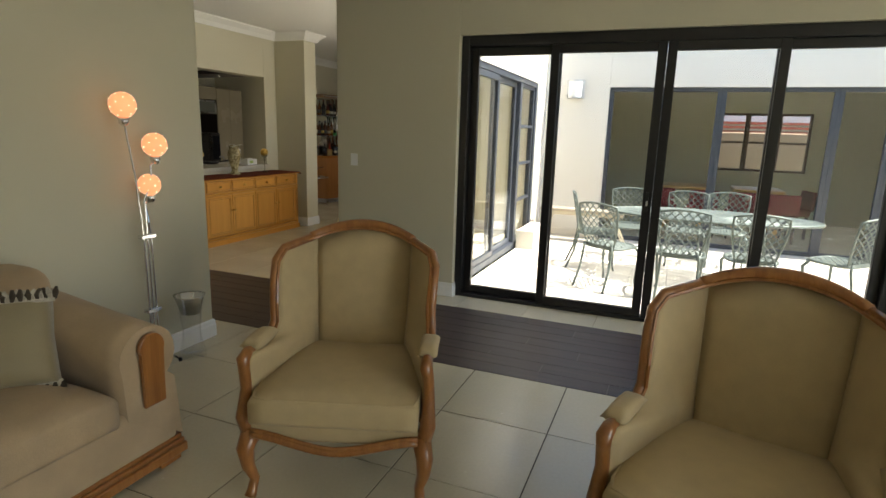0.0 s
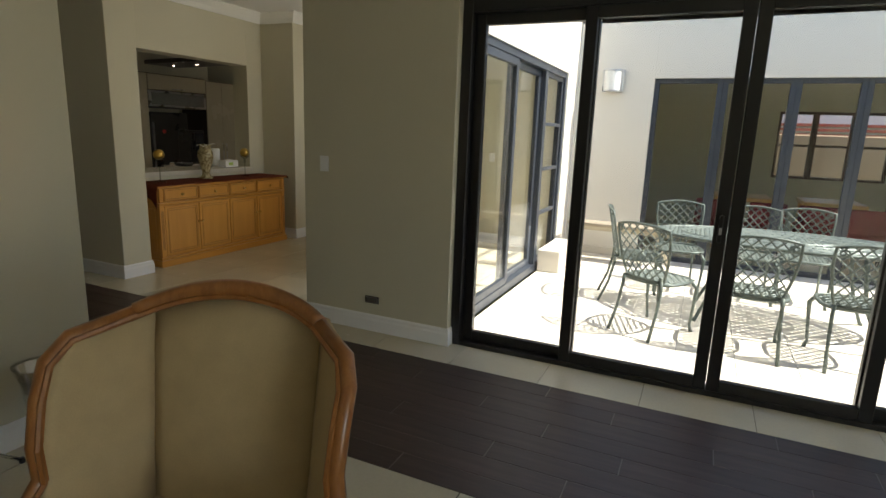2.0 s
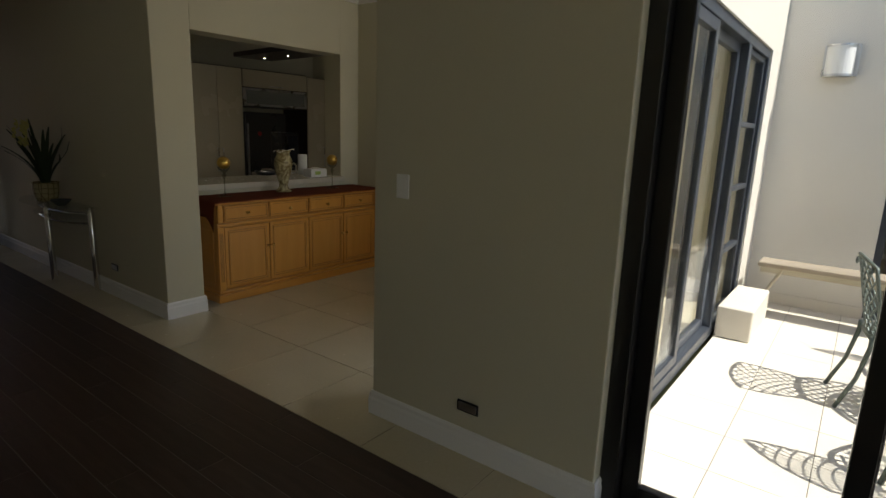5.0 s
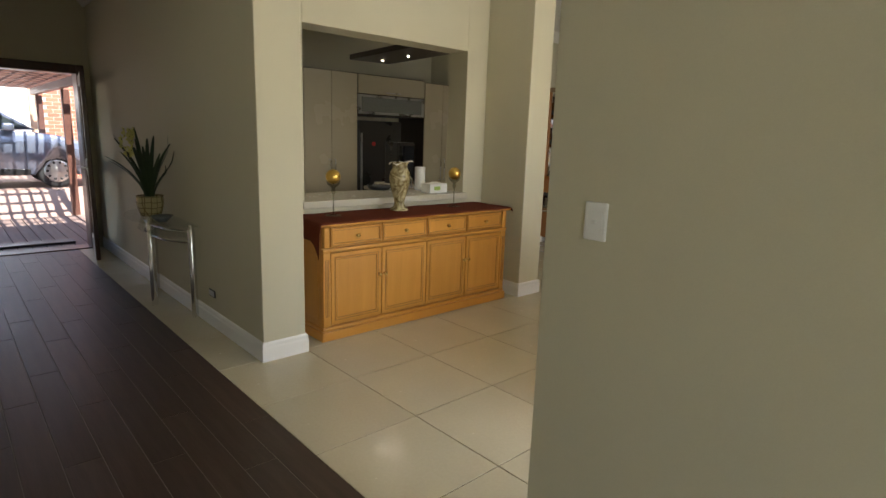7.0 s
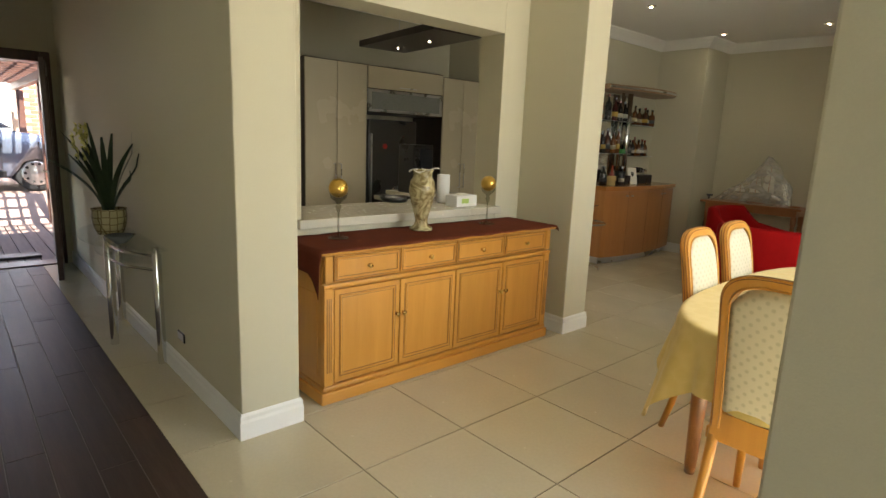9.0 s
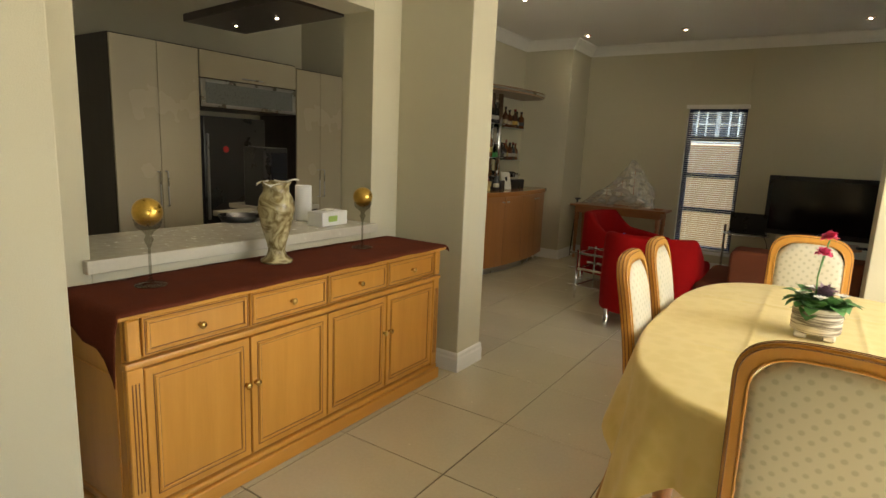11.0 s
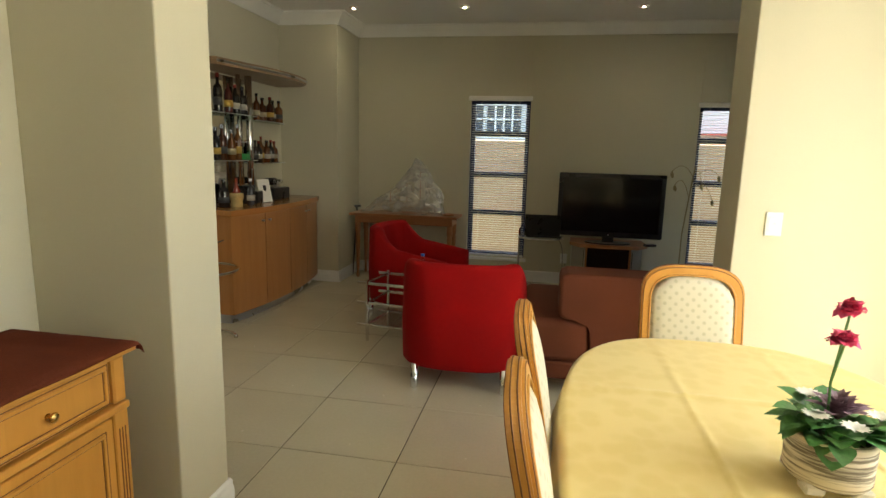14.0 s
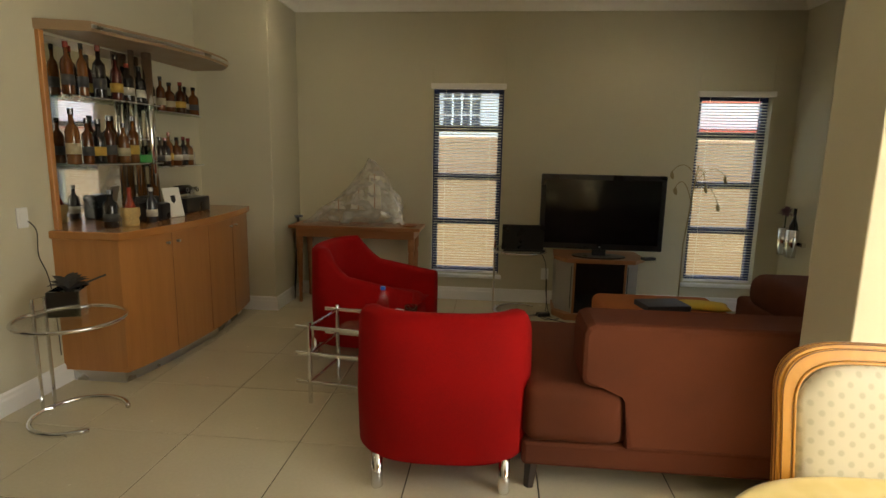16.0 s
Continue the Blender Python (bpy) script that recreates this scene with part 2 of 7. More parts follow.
def sweep(profile, path, close=False):
    """A moulding: a profile of (out, up) pairs carried along a level path; out is to the left of the way walked."""
    bm = bmesh.new()
    pts = [Vector(p) for p in path]
    n = len(pts)
    rings = []
    for i, p in enumerate(pts):
        d0 = (pts[i] - pts[i - 1]).normalized() if i or close else None
        d1 = (pts[(i + 1) % n] - pts[i]).normalized() if i < n - 1 or close else None
        d0, d1 = d0 or d1, d1 or d0
        n0, n1 = Vector((-d0.y, d0.x, 0)), Vector((-d1.y, d1.x, 0))
        k = (n0 + n1) / max(0.3, 1 + n0.dot(n1))
        rings.append([bm.verts.new(p + k * o + Vector((0, 0, u))) for o, u in profile])
    m = len(profile)
    for i in range(n if close else n - 1):
        q, w = rings[i], rings[(i + 1) % n]
        for j in range(m):
            bm.faces.new((q[j], q[(j + 1) % m], w[(j + 1) % m], w[j]))
    if not close:
        bm.faces.new(rings[0][::-1])
        bm.faces.new(rings[-1])
    bmesh.ops.recalc_face_normals(bm, faces=bm.faces)
    return bm

# ---- the large structure ----
CEIL = 2.93
OUT = -0.04            # level of the courtyard and the porch
GX, GY, G = -4.60, 4.88, 0.603


def wall(name, x0, x1, y0, y1, z1=CEIL, z0=0.0, holes=(), along="x", material=None, label="", bevel=0.006):
    """A thick wall with openings (from, to, low, high) cut through it along its length."""
    bm = bmesh.new()
    a0, a1 = (x0, x1) if along == "x" else (y0, y1)
    cuts = sorted({a0, a1, *[h[0] for h in holes], *[h[1] for h in holes]})
    for p, q in zip(cuts, cuts[1:]):
        hole = [h for h in holes if h[0] <= p + 1e-6 and h[1] >= q - 1e-6]
        spans = [(z0, z1)] if not hole else [(z0, hole[0][2]), (hole[0][3], z1)]
        for u, v in spans:
            if v - u > 1e-4:
                if along == "x":
                    add_box(bm, p, q, y0, y1, u, v)
                else:
                    add_box(bm, x0, x1, p, q, u, v)
    bmesh.ops.remove_doubles(bm, verts=bm.verts, dist=1e-5)
    inner = [f for f in bm.faces if any(g is not f and set(g.verts) == set(f.verts) for g in f.verts[0].link_faces)]
    bmesh.ops.delete(bm, geom=list(set(inner)), context='FACES_ONLY')
    if bevel:
        bmesh.ops.dissolve_limit(bm, angle_limit=radians(1), verts=bm.verts, edges=bm.edges)
        es = [e for e in bm.edges if len(e.link_faces) == 2 and abs(e.calc_face_angle(0)) > 1.0 and abs(e.verts[0].co.z - e.verts[1].co.z) > 0.3]
        bmesh.ops.bevel(bm, geom=es, offset=bevel, segments=2, affect='EDGES', profile=0.5)
    ob = link(name, bm, material or M_WALL)
    return tagged(ob, label or "thick plastered wall painted warm beige", "wall", "", "structure")


# living room
wall("wall_living_west", -3.20, -2.95, -3.6, 2.80)
wall("wall_living_south", -3.20, 5.0, -3.85, -3.60)
# the opening here is unseen, cut only to hold the added fill lamp
wall("wall_living_east", 5.0, 5.25, -3.85, 4.56, holes=[(-2.4, 1.4, 0.1, 2.4)], along="y")
# hall
wall("wall_hall_south", -9.75, -3.20, 2.55, 2.80)
wall("wall_hall_north", -9.75, -5.17, 4.56, 4.86)
wall("wall_hall_west", -10.0, -9.75, 2.55, 4.86, holes=[(2.85, 4.50, 0.0, 2.16)], along="y")
# between hall, dining room and courtyard
wall("wall_switch", -2.98, -1.73, 4.56, 4.86)
wall("wall_glass_doors", -1.73, 5.25, 4.56, 4.86, holes=[(-1.73, 1.67, OUT, 2.36)], z0=OUT)
# dining room and kitchen hatch
wall("wall_hatch", -5.98, -5.73, 4.86, 7.12, holes=[(5.17, 6.85, 0.90, 2.26)], along="y")
wall("pillar", -5.98, -5.19, 7.12, 7.41, label="square plastered pillar painted warm beige")
wall("wall_dining_east", -2.08, -1.85, 4.86, 8.43, holes=[(5.18, 8.18, OUT, 2.27)], along="y", z0=OUT)
wall("wall_stub", -3.03, -1.85, 8.43, 8.73)
# lounge
wall("wall_bar", -7.15, -6.92, 9.0, 11.40, along="y")
wall("wall_lounge_corner", -7.15, -6.25, 11.40, 12.30)
W1, W2 = (-4.88, -4.19, 0.27, 2.12), (-2.37, -1.72, 0.27, 2.07)
W3 = (0.85, 2.45, 0.95, 2.05)
wall("wall_lounge_north", -6.25, 6.0, 12.09, 12.32, holes=[W1, W2, W3])
wall("wall_lounge_east", -1.50, -1.30, 8.98, 12.09, holes=[(9.6, 11.55, 0.0, 2.06)], along="y")
wall("wall_courtyard_north", -1.85, 6.0, 8.73, 8.98, holes=[(-0.88, 3.27, OUT, 2.26)], z0=OUT, z1=3.3, label="plastered courtyard wall painted pale cream", material=M_OUTWALL)
wall("wall_east_room", 5.75, 6.0, 8.98, 12.09)
# kitchen
wall("wall_kitchen_west", -9.0, -8.75, 4.86, 9.5, along="y")
wall("wall_kitchen_north", -9.0, -7.15, 9.0, 9.25)
# outer skin of the courtyard
for nm, b in (("plaster_west", (-1.85, -1.835, 4.86, 8.73)),):
    wall("wall_courtyard_west", *b, holes=[(5.18, 8.18, OUT, 2.27)], along="y", z0=OUT, z1=3.3, material=M_OUTWALL, bevel=0, label="plastered courtyard wall painted pale cream")
wall("wall_courtyard_east", 5.6, 5.8, 4.86, 8.73, z1=2.3, z0=OUT, material=M_OUTWALL, label="plastered garden wall painted pale cream")


def slab(name, x0, x1, y0, y1, z0, z1, material, label, category):
    return tagged(link(name, box(x0, x1, y0, y1, z0, z1), material), label, category, "", "structure")


slab("ceiling_living", -3.2, 5.25, -3.85, 4.86, CEIL, CEIL + 0.2, M_CEIL, "flat white painted ceiling", "ceiling")
slab("ceiling_hall", -10.0, -3.2, 2.55, 4.86, CEIL, CEIL + 0.2, M_CEIL, "flat white painted ceiling", "ceiling")
slab("ceiling_dining", -9.0, -1.85, 4.86, 8.73, CEIL, CEIL + 0.2, M_CEIL, "flat white painted ceiling", "ceiling")
slab("ceiling_lounge", -9.0, 6.0, 8.73, 12.32, CEIL, CEIL + 0.2, M_CEIL, "flat white painted ceiling", "ceiling")

# base under the tiles, which shows as grout
SCREED = "grey-brown grout and screed under the tiles"
slab("floor", -9.75, 5.25, -3.85, 4.75, -0.12, -0.004, M_GROUT, SCREED, "floor")
slab("floor_dining", -9.75, -1.97, 4.75, 8.85, -0.12, -0.004, M_GROUT, SCREED, "floor")
slab("floor_lounge", -9.75, 6.0, 8.85, 12.32, -0.12, -0.004, M_GROUT, SCREED, "floor")

# baseboards
BASE = [(0, 0), (0.016, 0), (0.016, 0.085), (0.012, 0.10), (0.012, 0.118), (0.005, 0.13), (0, 0.13)]


def baseboard(path):
    ob = link("baseboard", sweep(BASE, [(x, y, 0) for x, y in path]), M_TRIM)
    return tagged(ob, "white painted moulded baseboard along the wall", "baseboard", "", "structure")


baseboard([(-9.75, 2.8), (-2.95, 2.8), (-2.95, -3.6)])
baseboard([(-9.75, 4.56), (-5.17, 4.56), (-5.17, 4.86), (-5.73, 4.86), (-5.73, 7.12), (-5.19, 7.12), (-5.19, 7.41), (-5.98, 7.41)][::-1])
baseboard([(-6.92, 9.0), (-6.92, 11.40), (-6.25, 11.40), (-6.25, 12.09), (-1.5, 12.09), (-1.5, 11.55)][::-1])
baseboard([(-1.73, 4.66), (-1.73, 4.56), (-2.98, 4.56), (-2.98, 4.86), (-2.08, 4.86), (-2.08, 5.18)])
baseboard([(-2.08, 8.18), (-2.08, 8.43), (-3.03, 8.43), (-3.03, 8.73), (-1.85, 8.73)])
baseboard([(5.0, 4.56), (1.67, 4.56)])

# cornices
CORN = [(0, 0), (0, -0.12), (0.02, -0.12), (0.03, -0.10), (0.05, -0.07), (0.09, -0.035), (0.105, -0.02), (0.12, -0.02), (0.12, 0)]


def cornice(path, z=CEIL, close=False):
    ob = link("cornice", sweep(CORN, [(x, y, z) for x, y in path], close), M_CORNICE)
    return tagged(ob, "white moulded plaster cornice under the ceiling", "cornice", "", "structure")


cornice([(-9.75, 4.56), (-5.17, 4.56), (-5.17, 4.86), (-5.73, 4.86), (-5.73, 7.12), (-5.19, 7.12), (-5.19, 7.41), (-5.98, 7.41)][::-1])
cornice([(-6.92, 9.0), (-6.92, 11.40), (-6.25, 11.40), (-6.25, 12.09), (-1.5, 12.09), (-1.5, 8.98), (-1.85, 8.98), (-1.85, 8.73), (-3.03, 8.73), (-3.03, 8.43), (-2.08, 8.43), (-2.08, 4.86), (-2.98, 4.86), (-2.98, 4.56), (5.0, 4.56), (5.0, -3.6), (-2.95, -3.6), (-2.95, 2.80), (-9.75, 2.80)][::-1])

# ---- doors and windows ----
def framed_pane(parent, along, at, a0, a1, z0, z1, stile=0.07, depth=0.05, frame_mat=None, rails=(), glass_name="pane", bottom=None):
    """One glazed leaf: four frame bars, optional rails, panes between them. along: axis of its width; at: place on the other axis."""
    fm = frame_mat or M_BLACKALU
    bt = bottom or stile

    def bar(nm, p, q, u, v):
        if along == "x":
            part(nm, box(p, q, at - depth / 2, at + depth / 2, u, v, 0.004), fm, parent)
        else:
            part(nm, box(at - depth / 2, at + depth / 2, p, q, u, v, 0.004), fm, parent)
    bar("stile", a0, a0 + stile, z0, z1)
    bar("stile", a1 - stile, a1, z0, z1)
    bar("rail", a0 + stile, a1 - stile, z0, z0 + bt)
    bar("rail", a0 + stile, a1 - stile, z1 - stile, z1)
    levels = [z0 + bt, *rails, z1 - stile]
    for r in rails:
        bar("rail", a0 + stile, a1 - stile, r - 0.02, r + 0.02)
    for u, v in zip(levels, levels[1:]):
        g = box(a0 + stile, a1 - stile, at - 0.003, at + 0.003, u, v) if along == "x" else box(at - 0.003, at + 0.003, a0 + stile, a1 - stile, u, v)
        ob = part(glass_name, g, M_GLASS, parent)
        ob.visible_shadow = False


# black sliding doors between living room and courtyard: four leaves on two tracks
doors = tagged(new("door_living"), "black aluminium four-leaf glass sliding doors, closed", "sliding door", "", "structure")
X0, X1, YD, DH = -1.73, 1.67, 4.68, 2.36
part("frame", box(X0, X0 + 0.07, YD - 0.06, YD + 0.06, OUT, DH, 0.004), M_BLACKALU, doors)
part("frame", box(X1 - 0.07, X1, YD - 0.06, YD + 0.06, OUT, DH, 0.004), M_BLACKALU, doors)
part("frame", box(X0 + 0.07, X1 - 0.07, YD - 0.06, YD + 0.06, DH - 0.09, DH, 0.004), M_BLACKALU, doors)
part("track", box(X0 + 0.07, X1 - 0.07, YD - 0.06, YD + 0.06, OUT, 0.03, 0.004), M_BLACKALU, doors)
for a, b, dy in ((X0 + 0.07, -0.86, 0.03), (-0.94, -0.037, -0.025), (-0.033, 0.80, -0.025), (0.72, X1 - 0.07, 0.03)):
    framed_pane(doors, "x", YD + dy, a, b, 0.03, DH - 0.09, 0.07, 0.05, M_BLACKALU)
part("handle", box(-0.085, -0.06, YD - 0.075, YD - 0.05, 0.94, 1.10, 0.006), M_BLACKPL, doors, "black lock handle")
part("latch", box(-0.08, -0.065, YD - 0.08, YD - 0.075, 0.99, 1.03, 0.002), M_STEEL, doors, "steel latch")
part("lintel_bead", box(X0, X1, 4.585, 4.615, DH + 0.001, DH + 0.03), M_TRIM, doors)

# charcoal sliding doors between dining room and courtyard
cdoors = tagged(new("door_dining"), "charcoal aluminium glass sliding door with a side window of four panes, half open", "sliding door", "", "structure")
XD = -1.90
D0, D1, DT = 5.18, 8.18, 2.27
for nm, b in (("frame", (XD - 0.05, XD + 0.05, D0, D0 + 0.06, OUT, DT)), ("frame", (XD - 0.05, XD + 0.05, D1 - 0.06, D1, OUT, DT)), ("frame", (XD - 0.05, XD + 0.05, D0 + 0.06, D1 - 0.06, DT - 0.07, DT)), ("track", (XD - 0.05, XD + 0.05, D0 + 0.06, D1 - 0.06, OUT, 0.05)), ("post", (XD - 0.05, XD + 0.05, 7.22, 7.32, 0.05, DT - 0.07))):
    part(nm, box(*b, 0.004), M_GREYALU, cdoors)
framed_pane(cdoors, "y", XD + 0.02, 5.24, 6.28, 0.05, DT - 0.07, 0.07, 0.045, M_GREYALU)
framed_pane(cdoors, "y", XD - 0.03, 6.20, 7.22, 0.05, DT - 0.07, 0.07, 0.045, M_GREYALU)
framed_pane(cdoors, "y", XD, 7.32, 8.12, 0.05, DT - 0.07, 0.045, 0.05, M_GREYALU, rails=(0.62, 1.13, 1.64))
part("handle", box(XD + 0.045, XD + 0.07, 5.27, 5.30, 0.95, 1.2, 0.008), M_BLACKPL, cdoors)

# charcoal glazing in the courtyard's far wall
cw = tagged(new("window_courtyard"), "charcoal aluminium floor-length window of six tall panes", "window", "", "structure")
PANES = (-0.88, -0.105, 0.655, 1.33, 2.06, 2.70, 3.27)
for a, b in zip(PANES, PANES[1:]):
    framed_pane(cw, "x", 8.83, a, b, OUT, 2.26, 0.06, 0.07, M_GREYALU)

# lounge windows with venetian blinds
M_SLAT = mat("white_slats", (0.78, 0.76, 0.72), 0.45, var=0.02, bump=0.0)
M_NAVY = mat("navy_aluminium", (0.015, 0.028, 0.09), 0.4, var=0.05, bump=0.0)
slat_bm = box(-0.5, 0.5, -0.012, 0.012, -0.0008, 0.0008)
slat_me = bpy.data.meshes.new("slat")
turned(slat_bm, Matrix.Rotation(radians(-18), 4, 'X')).to_mesh(slat_me)
slat_bm.free()
slat_me.materials.append(M_SLAT)


def lounge_window(nm, W, open_pane=None):
    x0, x1, z0, z1 = W
    w = tagged(new(nm), "narrow navy aluminium window of four panes behind a white venetian blind", "window", "", "structure")
    yf = 12.20
    for b in ((x0, x0 + 0.05, z0, z1), (x1 - 0.05, x1, z0, z1), (x0 + 0.05, x1 - 0.05, z0, z0 + 0.05), (x0 + 0.05, x1 - 0.05, z1 - 0.05, z1)):
        part("frame", box(b[0], b[1], yf - 0.03, yf + 0.03, b[2], b[3], 0.003), M_NAVY, w)
    h = z1 - z0
    cuts = [z0 + 0.05, z0 + h * 0.285, z0 + h * 0.53, z0 + h * 0.79, z1 - 0.05]
    for c in cuts[1:-1]:
        part("transom", box(x0 + 0.05, x1 - 0.05, yf - 0.03, yf + 0.03, c - 0.03, c + 0.03, 0.003), M_NAVY, w)
    for u, v in zip(cuts, cuts[1:]):
        g = part("pane", box(x0 + 0.05, x1 - 0.05, yf - 0.003, yf + 0.003, u, v), M_GLASS, w)
        g.visible_shadow = False
    part("window_sill", box(x0 - 0.03, x1 + 0.03, 12.045, 12.165, z0 - 0.035, z0 - 0.001, 0.004), M_TRIM, w)
    blind = thing("venetian_blind", (x0 + x1) / 2, 12.13, z0, 0, "white slatted venetian blind hanging in the window, slats open", "blind", "lounge blinds")
    part("headrail", box(-(x1 - x0) / 2 - 0.02, (x1 - x0) / 2 + 0.02, -0.075, 0.0, h - 0.02, h + 0.03, 0.004), M_SLAT, blind)
    part("bottom_rail", box(-(x1 - x0) / 2 + 0.012, (x1 - x0) / 2 - 0.012, -0.012, 0.012, 0.01, 0.03, 0.003), M_SLAT, blind)
    n = int((h - 0.08) / 0.027)
    for i in range(n):
        s = new("slat", slat_me)
        s.parent = blind
        s.location = (0, 0, 0.05 + i * 0.027)
        s.scale = (x1 - x0 - 0.03, 1, 1)
    for sx in (-0.22, 0.22):
        part("cord", box(sx - 0.0015, sx + 0.0015, -0.014, -0.011, 0.02, h), M_SLAT, blind)
    return w


lounge_window("window_1", W1)
lounge_window("window_2", W2)

# window of the east room
w3 = tagged(new("window_3"), "brown wooden window of several panes", "window", "", "structure")
M_BROWNFR = wood("brown_window_wood", (0.05, 0.02, 0.012), (0.10, 0.045, 0.025), 0.45, axis=2)
x0, x1, z0, z1 = W3
for k in range(3):
    a, b = x0 + (x1 - x0) * k / 3, x0 + (x1 - x0) * (k + 1) / 3
    framed_pane(w3, "x", 12.2, a, b, z0, z1, 0.045, 0.06, M_BROWNFR, rails=(z0 + 0.55,))

# what is seen outside the lounge windows: a boundary wall and a neighbour's roof
M_PINKWALL = mat("neighbour_plaster", (0.46, 0.30, 0.20), 0.9, var=0.06, scale=1.5, fine=60, bump=0.05)
M_ROOF = mat("clay_roof", (0.34, 0.10, 0.06), 0.8, var=0.15, scale=8, fine=60, bump=0.05)
tagged(link("boundary_wall", box(-12, 9, 14.6, 14.85, -0.3, 1.72, 0.02), M_PINKWALL), "peach plastered boundary wall outside", "wall", "", "structure")
nb = thing("neighbour_house", 1.0, 21, 0, 0, "neighbouring house with pale walls and a red clay roof", "house")
part("wall", box(-9, 8, -2, 4, -0.3, 2.6), mat("neighbour_wall", (0.62, 0.62, 0.62), 0.9, var=0.05), nb)
rbm = bmesh.new()
for k in range(16):
    add_box(rbm, -4.2, 8.4, -2.6 + 0.22 * k, -2.36 + 0.22 * k, 1.75 + 0.13 * k, 1.82 + 0.13 * k)
part("roof", rbm, M_ROOF, nb)
part("upper_wall", box(-9, -4.3, -2.0, 4, 2.6, 5.0), mat("neighbour_upper_wall", (0.50, 0.50, 0.52), 0.9, var=0.05), nb)
for wx in (-7.35, -6.45):
    wnb = part("window", box(wx, wx + 0.8, -2.03, -2.0, 1.95, 3.3, 0.01), M_GREYALU, nb)
    for k in range(1, 4):
        part("bar", box(wx + 0.2 * k - 0.02, wx + 0.2 * k + 0.02, -2.05, -2.03, 1.95, 3.3), M_TRIM, wnb)
    for z in (2.3, 2.65, 3.0):
        part("bar", box(wx, wx + 0.8, -2.06, -2.05, z - 0.02, z + 0.02), M_TRIM, wnb)

# front door, its open leaf and frame
M_DARKWOOD = wood("dark_door_wood", (0.035, 0.013, 0.009), (0.085, 0.032, 0.02), 0.35, axis=2, coat=0.3)
fd = tagged(new("door_front"), "dark stained wooden front door frame, doorway open to the porch", "door", "", "structure")
for b in ((-9.99, -9.72, 2.85, 2.93, 0, 2.16), (-9.99, -9.72, 4.42, 4.50, 0, 2.16), (-9.99, -9.72, 2.93, 4.42, 2.06, 2.16)):
    part("frame", box(*b, 0.006), M_DARKWOOD, fd)
part("threshold", box(-9.99, -9.72, 2.93, 4.42, -0.03, 0.012, 0.004), M_DARKWOOD, fd)
leaf = thing("front_door_leaf", -9.70, 4.40, 0.012, 0, "dark wooden glazed front door leaf standing open against the wall", "door")
LWD = 0.82
for b in ((0, 0.11), (LWD - 0.11, LWD)):
    part("stile", box(b[0], b[1], -0.022, 0.022, 0, 2.02, 0.005), M_DARKWOOD, leaf)
for z in ((0, 0.2), (0.95, 1.08), (1.9, 2.02)):
    part("rail", box(0.11, LWD - 0.11, -0.02, 0.02, z[0], z[1], 0.004), M_DARKWOOD, leaf)
for z in ((0.2, 0.95), (1.08, 1.9)):
    part("pane", box(0.11, LWD - 0.11, -0.004, 0.004, z[0], z[1]), M_GLASS, leaf)
hb = bmesh.new()
add_tube(hb, [(LWD - 0.055, -0.022, 1.02), (LWD - 0.055, -0.07, 1.02), (LWD - 0.17, -0.07, 1.02)], 0.009, 8)
add_box(hb, LWD - 0.075, LWD - 0.035, -0.028, -0.02, 0.94, 1.12, 0.003)
part("handle", hb, M_STEEL, leaf, "brushed steel lever handle")
leaf.matrix_world = pose(-9.70, 4.445, 0.012, 0, 0, -8)

# ---- living room ----
M_CREAMFAB = mat("cream_damask", (0.46, 0.355, 0.195), 0.75, var=0.10, scale=14, fine=380, bump=0.05, sheen=0.08)
M_SOFAFAB = mat("beige_velvet", (0.40, 0.29, 0.175), 0.7, var=0.18, scale=7, fine=320, bump=0.04, sheen=0.1)
M_HONEY = wood("honey_wood", (0.19, 0.068, 0.016), (0.37, 0.155, 0.042), 0.33, 1.6, axis=2, coat=0.4)


def smooth_box(x0, x1, y0, y1, z0, z1, r=0.05, seg=4):
    return box(x0, x1, y0, y1, z0, z1, r, seg)


def pillow_shape(w, d, h, n=10, seed=0.0, pinch=1.0):
    """A stuffed cushion lying flat, thick in the middle and thin at its seams."""
    bm = bmesh.new()
    grid = {}
    for side in (1, -1):
        for i in range(n + 1):
            for j in range(n + 1):
                u, v = 2 * i / n - 1, 2 * j / n - 1
                t = max(0.0, (1 - abs(u) ** 3.0) * (1 - abs(v) ** 3.0)) ** 0.5
                k = 1 - 0.05 * pinch * (1 - abs(u)) * abs(v) ** 4
                k2 = 1 - 0.05 * pinch * (1 - abs(v)) * abs(u) ** 4
                z = side * h / 2 * t * (1 + 0.08 * noise.noise((u * 2 + seed, v * 2, side)))
                if (i in (0, n) or j in (0, n)) and side == -1:
                    grid[side, i, j] = grid[1, i, j]
                else:
                    grid[side, i, j] = bm.verts.new((u * w / 2 * k2, v * d / 2 * k, z))
        for i in range(n):
            for j in range(n):
                q = [grid[side, i, j], grid[side, i + 1, j], grid[side, i + 1, j + 1], grid[side, i, j + 1]]
                bm.faces.new(q if side == 1 else q[::-1])
    return bm


